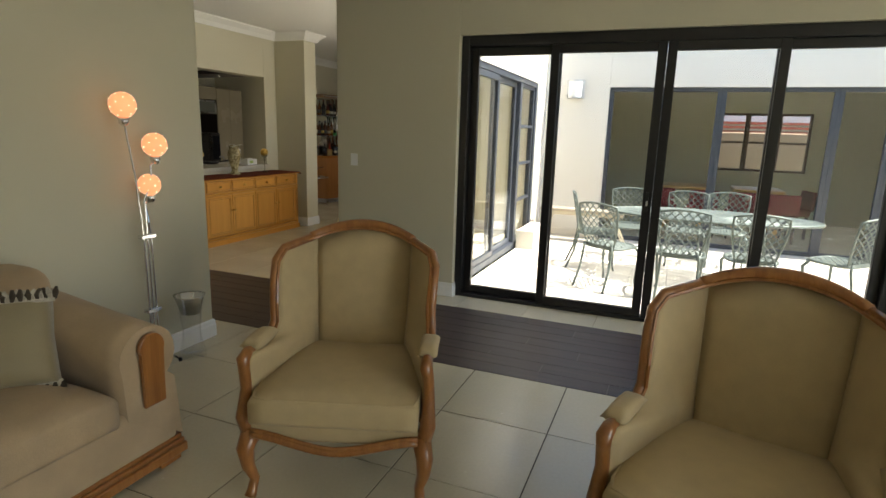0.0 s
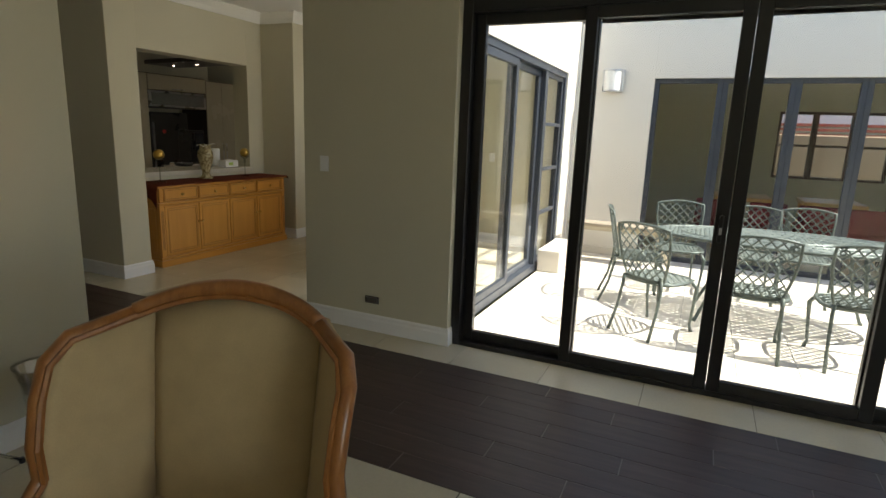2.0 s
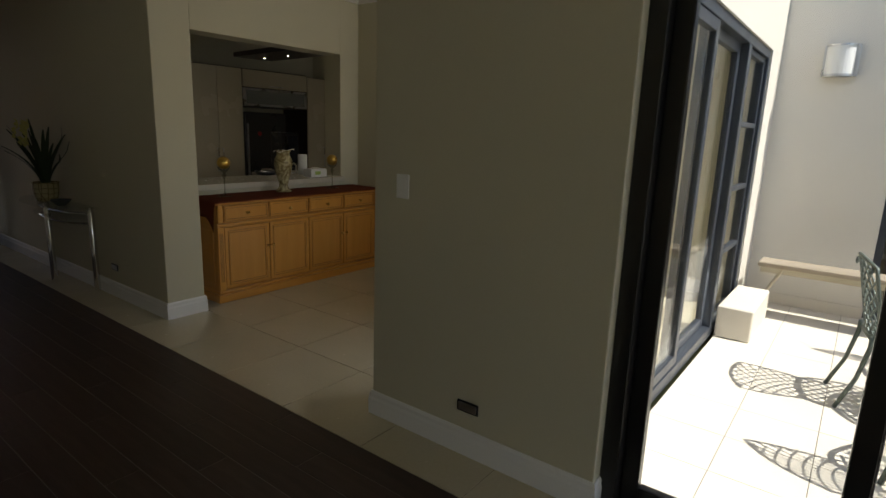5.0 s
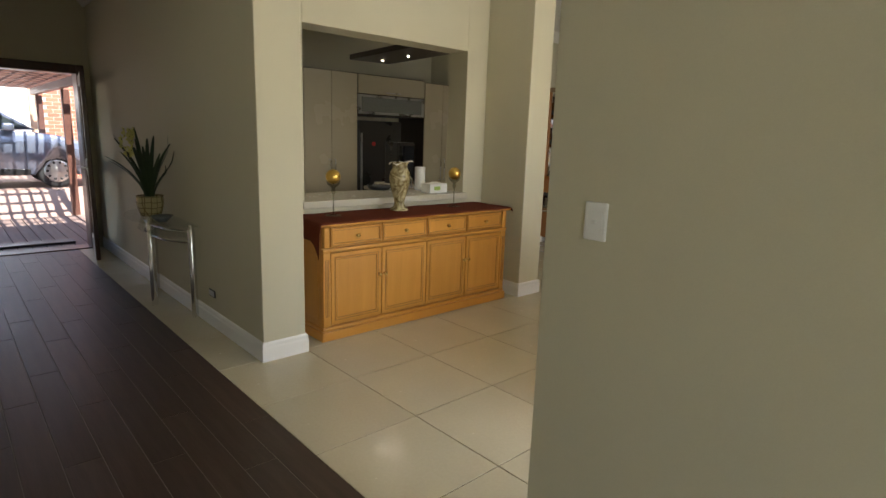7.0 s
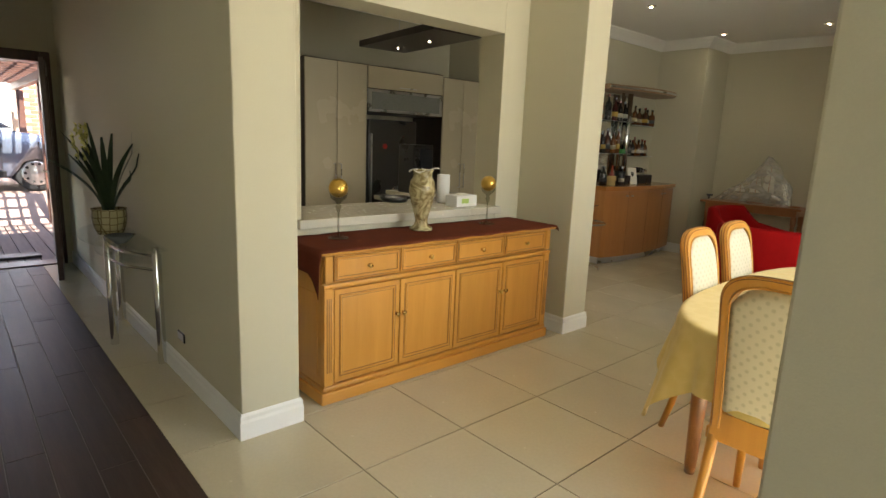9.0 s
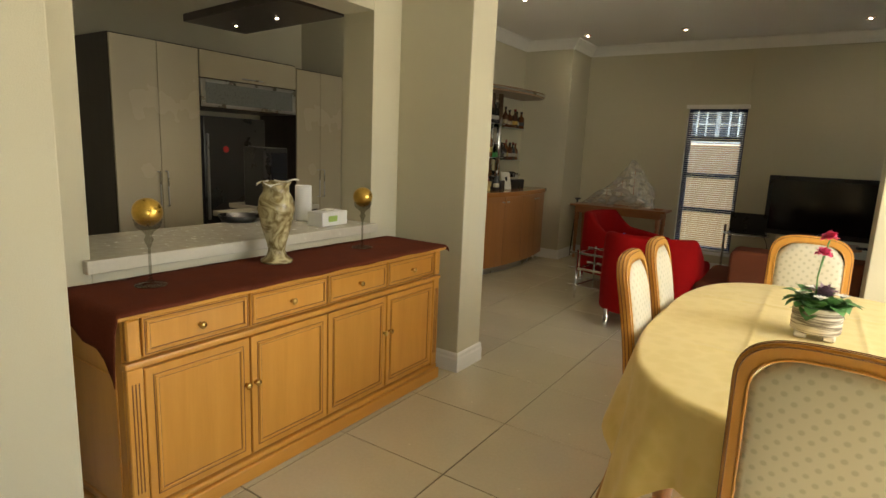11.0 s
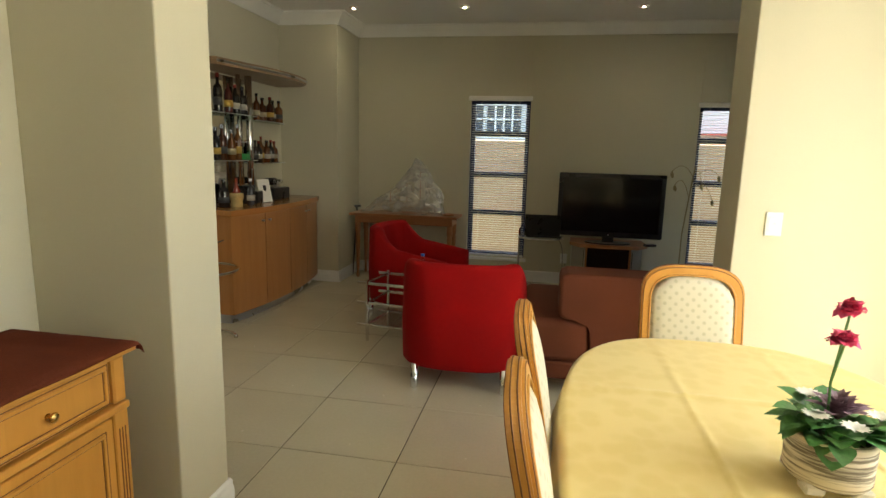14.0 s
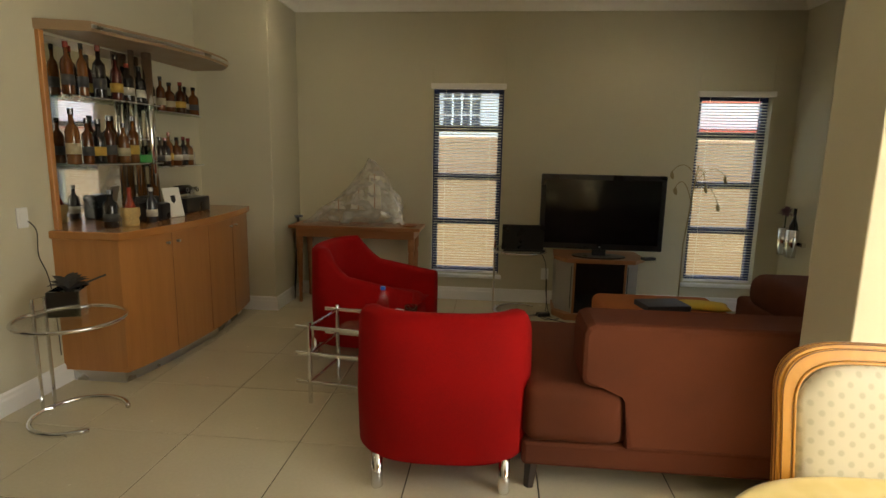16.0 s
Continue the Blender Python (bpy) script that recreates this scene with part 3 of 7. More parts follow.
def box_cushion(w, d, h, dome):
    """A boxed seat cushion: upright borders with rounded edges and a softly domed top."""
    bm = box(-w / 2, w / 2, -d / 2, d / 2, -h / 2, h / 2)
    bmesh.ops.subdivide_edges(bm, edges=bm.edges[:], cuts=9, use_grid_fill=True)
    for v in bm.verts:
        u, s, t = 2 * v.co.x / w, 2 * v.co.y / d, 2 * v.co.z / h
        v.co.z += dome * (1 - u ** 4) * (1 - s ** 4) * max(0.0, t) - 0.010 * max(0.0, t) * (abs(u) ** 12 + abs(s) ** 12)
        v.co.y *= 1 + 0.018 * (1 - u * u) * (1 - t * t) - 0.014 * abs(t) ** 8
        v.co.x *= 1 - 0.014 * abs(t) ** 8
        v.co.z += 0.003 * noise.noise((v.co.x * 6, v.co.y * 6, 1.0 + w))
    return bm


def sheet(rows, thick=0.0):
    """A skin over rows of points; thick gives it a second side along its normals."""
    bm = bmesh.new()
    vs = [[bm.verts.new(p) for p in r] for r in rows]
    for a, b in zip(vs, vs[1:]):
        for i in range(len(a) - 1):
            bm.faces.new((a[i], a[i + 1], b[i + 1], b[i]))
    bm.normal_update()
    if thick:
        bmesh.ops.solidify(bm, geom=bm.faces[:], thickness=thick)
    bmesh.ops.recalc_face_normals(bm, faces=bm.faces)
    return bm


def wing_chair():
    """A bergere: carved frame, cabriole legs, padded back, wings, arms and a loose seat cushion. It faces -y."""
    c = thing("wing_armchair", 0, 0, 0, 0, "cream upholstered wing armchair with a carved honey-coloured wooden frame", "armchair", "wing armchairs")
    # legs
    for sx in (-1, 1):
        pts = [(sx * 0.355, -0.315, 0.30), (sx * 0.375, -0.345, 0.22), (sx * 0.37, -0.335, 0.14), (sx * 0.352, -0.315, 0.07), (sx * 0.358, -0.335, 0.02), (sx * 0.362, -0.345, 0.0)]
        part("leg", tube(pts, [0.042, 0.036, 0.028, 0.021, 0.022, 0.026], 10), M_HONEY, c, "", True)
        pts = [(sx * 0.28, 0.30, 0.30), (sx * 0.285, 0.315, 0.18), (sx * 0.295, 0.36, 0.0)]
        part("leg", tube(pts, [0.03, 0.026, 0.02], 8), M_HONEY, c, "", True)
    # front apron rail, a low double curve
    for off, rad in ((0.0, 0.016), (0.018, 0.010)):
        pts = []
        for i in range(21):
            u = i / 10 - 1
            pts.append((u * 0.345, -0.352 - 0.02 * (1 - u * u), 0.262 - 0.022 * math.cos(u * math.pi) + 0.012 * abs(u) + off))
        part("apron", tube(pts, rad, 8), M_HONEY, c, "", True)
    for sx in (-1, 1):
        part("side_rail", box(sx * 0.335, sx * 0.37, -0.32, 0.30, 0.225, 0.275, 0.008), M_HONEY, c)
    # upholstered box under the cushion
    part("seat", prism([(-0.345, -0.345), (0.345, -0.345), (0.30, 0.30), (-0.30, 0.30)], 0.265, 0.35, 0.015), M_CREAMFAB, c)
    cush = box_cushion(0.69, 0.66, 0.125, 0.03)
    turned(cush, pose(0, -0.045, 0.412))
    part("cushion", cush, M_CREAMFAB, c, "", True)
    part("piping", tube([(0.340 * math.copysign(min(1, abs(math.cos(a)) * 1.35) , math.cos(a)), -0.045 + 0.325 * math.copysign(min(1, abs(math.sin(a)) * 1.35), math.sin(a)), 0.462) for a in [k * math.tau / 40 for k in range(40)]], 0.006, 6, True), M_CREAMFAB, c)
    # back: inside padding and outside
    def back_edge(u):
        """Half width and height of the back's outline, u from -1 to 1."""
        return 1.066 - 0.058 * abs(u) ** 2.0

    rows = []
    for j in range(9):
        v = j / 8
        row = []
        for i in range(13):
            u = i / 6 - 1
            top = back_edge(u)
            z = 0.34 + (top - 0.36) * v
            bulge = 0.035 * (1 - u * u) * math.sin(math.pi * min(1, v * 1.05)) ** 0.7
            row.append((u * (0.215 + 0.03 * v), 0.20 + 0.11 * v - bulge, z))
        rows.append(row)
    part("backrest", sheet(rows, 0.07), M_CREAMFAB, c, "", True)
    # wings run from the back's top down to the arms
    FR = [(0.355, -0.315, 0.27), (0.385, -0.325, 0.36), (0.383, -0.285, 0.47), (0.378, -0.31, 0.57), (0.372, -0.33, 0.612), (0.37, -0.29, 0.628), (0.37, -0.15, 0.60), (0.372, -0.03, 0.61), (0.366, 0.025, 0.66), (0.362, 0.015, 0.76), (0.368, 0.045, 0.87), (0.372, 0.085, 0.955), (0.352, 0.14, 1.005), (0.25, 0.25, 1.045)]
    FR = [(x, y, z if z < 0.64 else 0.64 + (z - 0.64) * 0.92) for x, y, z in FR]
    BKZ = [0.36, 0.40, 0.45, 0.49, 0.52, 0.55, 0.58, 0.62, 0.68, 0.75, 0.85, 0.92, 0.965, 1.0]
    for sx in (-1, 1):
        rows = []
        for (fx, fy, fz), bz in list(zip(FR, BKZ))[1:]:
            v = (bz - 0.34) / 0.7
            bx, by = 0.205 + 0.03 * v, 0.21 + 0.11 * v
            row = []
            for i in range(9):
                s = i / 8
                bulge = 0.03 * math.sin(s * math.pi)
                row.append((sx * (bx + (fx - 0.022 - bx) * s + bulge * 0.3), by + (fy - by) * s, bz + (fz - bz) * s ** 1.3))
            rows.append(row)
        part("wing", sheet(rows, 0.026 * sx), M_CREAMFAB, c, "", True)
        pad = pillow_shape(0.085, 0.25, 0.065, 8)
        turned(pad, pose(sx * 0.368, -0.15, 0.635, -3, 0, 0))
        part("arm_pad", pad, M_CREAMFAB, c, "", True)
        pts = [(sx * x, y, z) for x, y, z in FR]
        part("arm_frame", tube(pts, [0.04, 0.032, 0.025, 0.025, 0.028, 0.024, 0.019, 0.019, 0.021, 0.021, 0.021, 0.021, 0.021, 0.02], 8), M_HONEY, c, "", True)
        pts2 = [(x * 0.95, y - 0.014, z - 0.004) for x, y, z in pts[7:]]
        part("bead", tube(pts2, 0.008, 6), M_HONEY, c)
    pts = []
    for i in range(25):
        u = i / 12 - 1
        pts.append((u * 0.252, 0.315 - 0.065 * abs(u) ** 3, back_edge(u) - 0.003 + 0.012))
    part("top_rail", tube(pts, [0.02 + 0.006 * (1 - abs(i / 12 - 1)) for i in range(25)], 8), M_HONEY, c, "", True)
    part("bead", tube([(x, y - 0.02, z - 0.018) for x, y, z in pts], 0.008, 6), M_HONEY, c)
    return c


wc = wing_chair()
wc.matrix_world = pose(-1.20, 1.88, 0, 0, 0, 19)
wc2 = copy_thing(wc, pose(0.41, 1.70, 0, 0, 0, -14))

# sofa against the west wall, facing +x
sofa = thing("sofa", -1.92, 0.40, 0, 0, "beige velvet sofa with rolled arms and honey wooden arm fronts", "sofa")
part("base", smooth_box(-0.95, 0.0, -1.25, 1.13, 0.09, 0.33, 0.03, 3), M_SOFAFAB, sofa, "", True)
for z0, z1, o in ((0.03, 0.075, 0.02), (0.075, 0.10, 0.012), (0.10, 0.125, 0.004)):
    part("plinth", box(-0.95, o, -1.26, 1.14 + o, z0, z1, 0.006), M_HONEY, sofa)
part("foot", box(-0.10, 0.005, 1.02, 1.13, 0.0, 0.03, 0.004), M_HONEY, sofa)
part("foot", box(-0.10, 0.005, -1.24, -1.13, 0.0, 0.03, 0.004), M_HONEY, sofa)
part("foot", box(-0.93, -0.83, 1.02, 1.13, 0.0, 0.03, 0.004), M_HONEY, sofa)
part("foot", box(-0.93, -0.83, -1.24, -1.13, 0.0, 0.03, 0.004), M_HONEY, sofa)
part("backrest", smooth_box(-1.0, -0.66, -1.2, 1.1, 0.33, 0.86, 0.11, 5), M_SOFAFAB, sofa, "", True)
for ya, yb in ((-0.94, -0.06), (-0.05, 0.83)):
    cu = box_cushion(0.76, yb - ya, 0.15, 0.05)
    turned(cu, pose(-0.36, (ya + yb) / 2, 0.385))
    part("seat_cushion", cu, M_SOFAFAB, sofa, "", True)
for sy in (1, -1):
    y = 1.0 if sy == 1 else -1.11
    rows = []
    for i in range(11):
        s = i / 10
        x = 0.0 - 0.95 * s
        lift = 0.09 * s ** 1.2
        rad = 0.135 + 0.02 * s
        row = [(x, y - sy * 0.12, 0.30)]
        for k in range(13):
            a = radians(200 - 250 * k / 12)
            row.append((x, y + sy * rad * math.cos(a) * 1.02, 0.555 + lift + rad * math.sin(a)))
        row.append((x, y + sy * 0.125, 0.42))
        row.append((x, y + sy * 0.15, 0.12))
        rows.append(row)
    part("arm", sheet(rows, 0.004), M_SOFAFAB, sofa, "", True)
    cap = bmesh.new()
    fr = cap.faces.new([cap.verts.new((0.002, p[1], p[2])) for p in rows[0]])
    ex = bmesh.ops.extrude_face_region(cap, geom=[fr])
    bmesh.ops.translate(cap, vec=(-0.03, 0, 0), verts=[v for v in ex["geom"] if isinstance(v, bmesh.types.BMVert)])
    bmesh.ops.triangulate(cap, faces=cap.faces[:])
    bmesh.ops.recalc_face_normals(cap, faces=cap.faces)
    part("arm_end", cap, M_SOFAFAB, sofa)
    outl = [(-0.052, 0.34), (0.052, 0.34), (0.05, 0.58)] + [(0.064 * math.cos(radians(a)), 0.60 + 0.064 * math.sin(radians(a))) for a in range(0, 181, 20)] + [(-0.05, 0.58)]
    bm = prism(outl, 0, 0.02, 0.005)
    turned(bm, Matrix.Translation((0.012, y, 0)) @ Matrix(((0, 0, 1, 0), (1, 0, 0, 0), (0, 1, 0, 0), (0, 0, 0, 1))))
    part("arm_front", bm, M_HONEY, sofa, "honey wooden arm front panel")

# fringed cushion on the sofa
M_OLIVEFAB = mat("olive_silk", (0.25, 0.20, 0.11), 0.6, var=0.12, scale=9, fine=300, bump=0.04, sheen=0.3)
M_FRINGE = mat("cream_tassels", (0.50, 0.45, 0.36), 0.9, var=0.25, scale=60, fine=400, bump=0.08)
M_FRINGED = mat("brown_tassels", (0.06, 0.045, 0.03), 0.9, var=0.25, scale=60, fine=400, bump=0.08)
tc = thing("throw_cushion", -2.44, 0.98, 0.67, 0, "olive silk cushion with a cream tasselled fringe, on the sofa", "cushion")
part("cushion", pillow_shape(0.40, 0.40, 0.13, 10, 3.0), M_OLIVEFAB, tc, "", True)
random.seed(4)
for sgn in (-1, 1):
    bm, dk = bmesh.new(), bmesh.new()
    ex = 0.192 if sgn == 1 else 0.150
    lift = 0.0 if sgn == 1 else 0.036
    for i in range(30):
        u = -0.205 + 0.41 * i / 29
        add_tube(dk if i % 2 else bm, [(sgn * ex, u, lift), (sgn * (ex + 0.02), u + random.uniform(-.006, .006), lift + 0.02 + random.uniform(-.008, .012)), (sgn * (ex + 0.045), u + random.uniform(-.01, .01), lift + 0.018 + random.uniform(-.02, .02))], [0.007, 0.013, 0.006], 5)
    add_tube(bm, [(sgn * ex, -0.205, lift), (sgn * ex, 0.205, lift)], 0.012, 6)
    tagged(part("fringe", bm, M_FRINGE, tc, "cream tasselled fringe"), kind="stuff")
    tagged(part("fringe", dk, M_FRINGED, tc, "brown tasselled fringe"), kind="stuff")
tc.matrix_world = pose(-2.33, 1.06, 0.66, 0, 64, -34)

# lamp with three glowing globes
M_GLOBE = glow("amber_glass_globe", (1.0, 0.40, 0.18), 0.30)
M_PIN = glow("bright_pinhole", (1.0, 0.80, 0.55), 1.6)
lamp = thing("floor_lamp", -2.78, 2.16, 0, 0, "chrome floor lamp with three glowing orange glass globes", "floor lamp")
part("hub", lathe([(0.0, 0.12), (0.035, 0.125), (0.04, 0.15), (0.03, 0.17), (0.0, 0.17)], 20), M_CHROME, lamp, "", True)
for k in range(3):
    a = radians(-25 + 120 * k)
    lg = part("leg", tube([(0.02 * math.cos(a), 0.02 * math.sin(a), 0.145), (0.10 * math.cos(a), 0.10 * math.sin(a), 0.09), (0.19 * math.cos(a), 0.19 * math.sin(a), 0.012)], 0.008, 8), M_CHROME, lamp, "", True)
    part("rubber_foot", lathe([(0.0, 0.0), (0.012, 0.0), (0.013, 0.012), (0.009, 0.024), (0.0, 0.024)], 12, 0.19 * math.cos(a), 0.19 * math.sin(a)), M_BLACKPL, lg)
GL = [(0.0, -0.09, 1.63, 0.071), (0.0, 0.10, 1.41, 0.070), (-0.02, 0.06, 1.175, 0.064)]
for k, (gx, gy, gz, r) in enumerate(GL):
    by = (-0.025, 0.0, 0.025)[k]
    pts = [(0, by, 0.14), (0, by, 0.85)]
    if k == 0:
        pts += [(0, by - 0.02, 1.2), (gx, gy, gz - r - 0.03)]
    else:
        pts += [(0, by, gz - 0.32), (0.01, gy - 0.05, gz - 0.22), (gx, gy - 0.04, gz - r - 0.05), (gx, gy, gz - r - 0.025)]
    part("stem", tube(pts, 0.006, 8), M_CHROME, lamp)
    part("socket", lathe([(0.012, gz - r - 0.045), (0.026, gz - r - 0.03), (0.03, gz - r + 0.004), (0.0, gz - r + 0.004)], 14, gx, gy), M_CHROME, lamp, "", True)
    g = bmesh.new()
    bmesh.ops.create_uvsphere(g, u_segments=24, v_segments=16, radius=r, matrix=Matrix.Translation((gx, gy, gz)))
    globe = part("globe", g, M_GLOBE, lamp, "glowing orange glass globe", True)
    pin = bmesh.new()
    for i in range(26):
        z, a = 1 - 2 * (i + 0.5) / 26, i * 2.39996
        q = Vector((math.sqrt(1 - z * z) * math.cos(a), math.sqrt(1 - z * z) * math.sin(a), z)) * r + Vector((gx, gy, gz))
        bmesh.ops.create_icosphere(pin, subdivisions=1, radius=0.0028, matrix=Matrix.Translation(q))
    part("pinhole", pin, M_PIN, globe, "bright pierced light points")
for z in (0.40, 0.86):
    part("clamp", box(-0.02, 0.02, -0.05, 0.05, z, z + 0.025, 0.004), M_CHROME, lamp)
    part("peg", tube([(0, -0.06, z + 0.012), (0, 0.06, z + 0.012)], 0.006, 8), M_CHROME, lamp)

# tall clear glass vase with a metal cup
gv = thing("glass_vase", -2.80, 2.46, 0, 0, "tall clear glass floor vase holding a polished metal cup", "vase")
ob = part("glass", lathe([(0.0, 0.0), (0.085, 0.0), (0.088, 0.012), (0.062, 0.12), (0.058, 0.2), (0.075, 0.34), (0.10, 0.43), (0.095, 0.43), (0.07, 0.34), (0.053, 0.2), (0.057, 0.12), (0.07, 0.03), (0.0, 0.03)], 28), glass("vase_glass", (0.99, 0.99, 0.99)), gv, "", True)
part("cup", lathe([(0.0, 0.30), (0.06, 0.30), (0.088, 0.415), (0.10, 0.425), (0.085, 0.415), (0.056, 0.31), (0.0, 0.31)], 28), M_CHROME, gv, "polished metal cup", True)

# ---- dining room ----
M_BEECH = wood("beech_veneer", (0.52, 0.235, 0.038), (0.64, 0.31, 0.062), 0.3, 0.8, axis=2, coat=0.25, rand=0.03)
M_BEECHX = wood("beech_veneer_cross", (0.52, 0.235, 0.038), (0.64, 0.31, 0.062), 0.3, 0.8, axis=1, coat=0.25, rand=0.03)
M_LINE = mat("dark_groove", (0.16, 0.06, 0.016), 0.6, var=0.1, bump=0.0)
M_BRASS = mat("antique_brass", (0.55, 0.36, 0.12), 0.28, 1.0, var=0.1, bump=0.0)
M_MAROON = mat("maroon_velvet_runner", (0.12, 0.030, 0.016), 0.97, var=0.22, scale=9, fine=200, bump=0.06, spec=0.05)

# the sideboard stands with its back to the hatch wall and faces +x
SX0, SX1, SY0, SY1, ST = -5.71, -5.25, 5.045, 6.955, 0.865
sb = thing("sideboard", (SX0 + SX1) / 2, (SY0 + SY1) / 2, 0, 0, "honey beech sideboard with four drawers above four panelled doors", "sideboard")
HX, HY = (SX1 - SX0) / 2, (SY1 - SY0) / 2
part("plinth", box(-HX, HX + 0.02, -HY - 0.02, HY + 0.02, 0, 0.07, 0.008, 2), M_BEECHX, sb)
part("plinth_moulding", box(-HX, HX + 0.008, -HY - 0.008, HY + 0.008, 0.07, 0.10, 0.01, 2), M_BEECHX, sb)
part("carcass", box(-HX, HX - 0.02, -HY, HY, 0.10, ST - 0.025), M_BEECH, sb)
part("top", box(-HX, HX + 0.03, -HY - 0.03, HY + 0.03, ST - 0.025, ST, 0.008, 2), M_BEECHX, sb)
part("waist_moulding", box(HX - 0.02, HX + 0.012, -HY - 0.005, HY + 0.005, 0.655, 0.68, 0.006, 2), M_BEECHX, sb)
for sy in (-1, 1):
    y = sy * (HY - 0.03)
    part("pilaster", box(HX - 0.02, HX + 0.006, y - 0.03, y + 0.03, 0.10, 0.655, 0.004), M_BEECH, sb)
    part("pilaster_block", box(HX - 0.02, HX + 0.01, y - 0.025, y + 0.025, 0.685, ST - 0.03, 0.006), M_BEECH, sb)
    for o in (-0.012, 0.0, 0.012):
        part("flute", box(HX + 0.0055, HX + 0.0075, y + o - 0.002, y + o + 0.002, 0.18, 0.60), M_LINE, sb)
part("side_panel", box(-HX + 0.05, HX - 0.06, -HY - 0.006, -HY, 0.15, 0.62, 0.003), M_BEECH, sb)
DW = (2 * HY - 0.12) / 4


def panelled(parent, nm, ya, yb, za, zb, rim, knob_y, knob_z):
    """A door or drawer front with a raised rim, dark grooves and a brass knob."""
    p = part(nm, box(HX - 0.018, HX + 0.004, ya, yb, za, zb, 0.003), M_BEECH, parent)
    for b in ((ya + rim, yb - rim, za + rim, za + rim + 0.012), (ya + rim, yb - rim, zb - rim - 0.012, zb - rim), (ya + rim, ya + rim + 0.012, za + rim + 0.012, zb - rim - 0.012), (yb - rim - 0.012, yb - rim, za + rim + 0.012, zb - rim - 0.012)):
        part("bead", box(HX + 0.004, HX + 0.010, b[0], b[1], b[2], b[3], 0.002), M_BEECH, p)
    for g in (rim - 0.006, rim + 0.012):
        for b in ((ya + g, yb - g, za + g, za + g + 0.003), (ya + g, yb - g, zb - g - 0.003, zb - g), (ya + g, ya + g + 0.003, za + g, zb - g), (yb - g - 0.003, yb - g, za + g, zb - g)):
            part("groove", box(HX + 0.0035, HX + 0.0055, *b), M_LINE, p)
    k = lathe([(0.010, 0.0), (0.006, 0.004), (0.006, 0.012), (0.013, 0.016), (0.015, 0.021), (0.012, 0.026), (0.0, 0.028)], 14)
    turned(k, Matrix.Translation((HX + 0.004, knob_y, knob_z)) @ Matrix.Rotation(radians(90), 4, 'Y'))
    part("knob", k, M_BRASS, p, "round brass knob", True)


for i in range(4):
    ya = -HY + 0.06 + DW * i + 0.004
    yb = ya + DW - 0.008
    panelled(sb, "drawer", ya, yb, 0.69, ST - 0.032, 0.012, (ya + yb) / 2, 0.757)
    panelled(sb, "door", ya, yb, 0.115, 0.645, 0.035, (yb - 0.02) if i % 2 == 0 else (ya + 0.02), 0.44)

# velvet runner with a wavy hanging edge
def cloth_runner():
    rows = []
    n = 60
    for i in range(n + 1):
        y = -HY - 0.03 + (2 * HY + 0.06) * i / n
        over = 0.10 if i in (0, n) else 0.0
        row = []
        for j in range(11):
            s = j / 10
            x = -HX + 0.01 + (2 * HX + 0.012) * s
            z = ST + 0.004 + 0.003 * noise.noise((y * 5, x * 8, 1)) + 0.002 * noise.noise((y * 17, x * 15, 4))
            row.append((x, y, z))
        row.append((HX + 0.036, y, ST - 0.006 + 0.006 * noise.noise((y * 6, 0, 0))))
        rows.append(row)
    ends = []
    for sy, i in ((-1, 0), (1, n)):
        for k in range(4):
            r = []
            for (x, y, z) in rows[i]:
                f = (k + 1) / 4
                drop = (0.10 + 0.10 * max(0, (x / HX)) ** 2 + 0.02 * math.sin(x * 25)) if sy == -1 else 0.035
                r.append((x, y + sy * (0.012 + 0.012 * f), z - drop * f))
            ends.append((sy, r))
    rows = [r for s, r in ends if s == -1][::-1] + rows + [r for s, r in ends if s == 1]
    return sheet(rows, 0.003)


runner = thing("table_runner", (SX0 + SX1) / 2, (SY0 + SY1) / 2, 0, 0, "maroon velvet runner covering the sideboard top", "runner")
part("cloth", cloth_runner(), M_MAROON, runner, "", True)

# marbled vase with a white lily
M_MARBLED = bpy.data.materials.new("marbled_glaze")
M_MARBLED.use_nodes = True
_n, _l = M_MARBLED.node_tree.nodes, M_MARBLED.node_tree.links
_w, _r, _t = _n.new("ShaderNodeTexNoise"), _n.new("ShaderNodeValToRGB"), _n.new("ShaderNodeTexCoord")
_w.inputs["Scale"].default_value, _w.inputs["Detail"].default_value, _w.inputs["Distortion"].default_value = 9, 6, 3.5
_r.color_ramp.elements[0].position, _r.color_ramp.elements[1].position = 0.38, 0.6
_r.color_ramp.elements[0].color, _r.color_ramp.elements[1].color = (0.17, 0.125, 0.05, 1), (0.50, 0.43, 0.24, 1)
_l.new(_t.outputs["Object"], _w.inputs["Vector"])
_l.new(_w.outputs["Fac"], _r.inputs[0])
_l.new(_r.outputs[0], _n["Principled BSDF"].inputs["Base Color"])
_n["Principled BSDF"].inputs["Roughness"].default_value = 0.18
M_PETAL = mat("white_petal", (0.80, 0.78, 0.70), 0.5, var=0.05, scale=10, bump=0.01)
vase = thing("vase", -5.53, 5.93, ST + 0.006, 0, "marbled brown and cream vase with white lily petals at the rim", "vase")
part("body", lathe([(0.0, 0), (0.075, 0), (0.078, 0.012), (0.05, 0.03), (0.04, 0.06), (0.048, 0.1), (0.075, 0.19), (0.088, 0.26), (0.08, 0.315), (0.062, 0.345), (0.062, 0.375), (0.075, 0.395), (0.068, 0.395), (0.055, 0.37), (0.0, 0.36)], 28), M_MARBLED, vase, "", True)
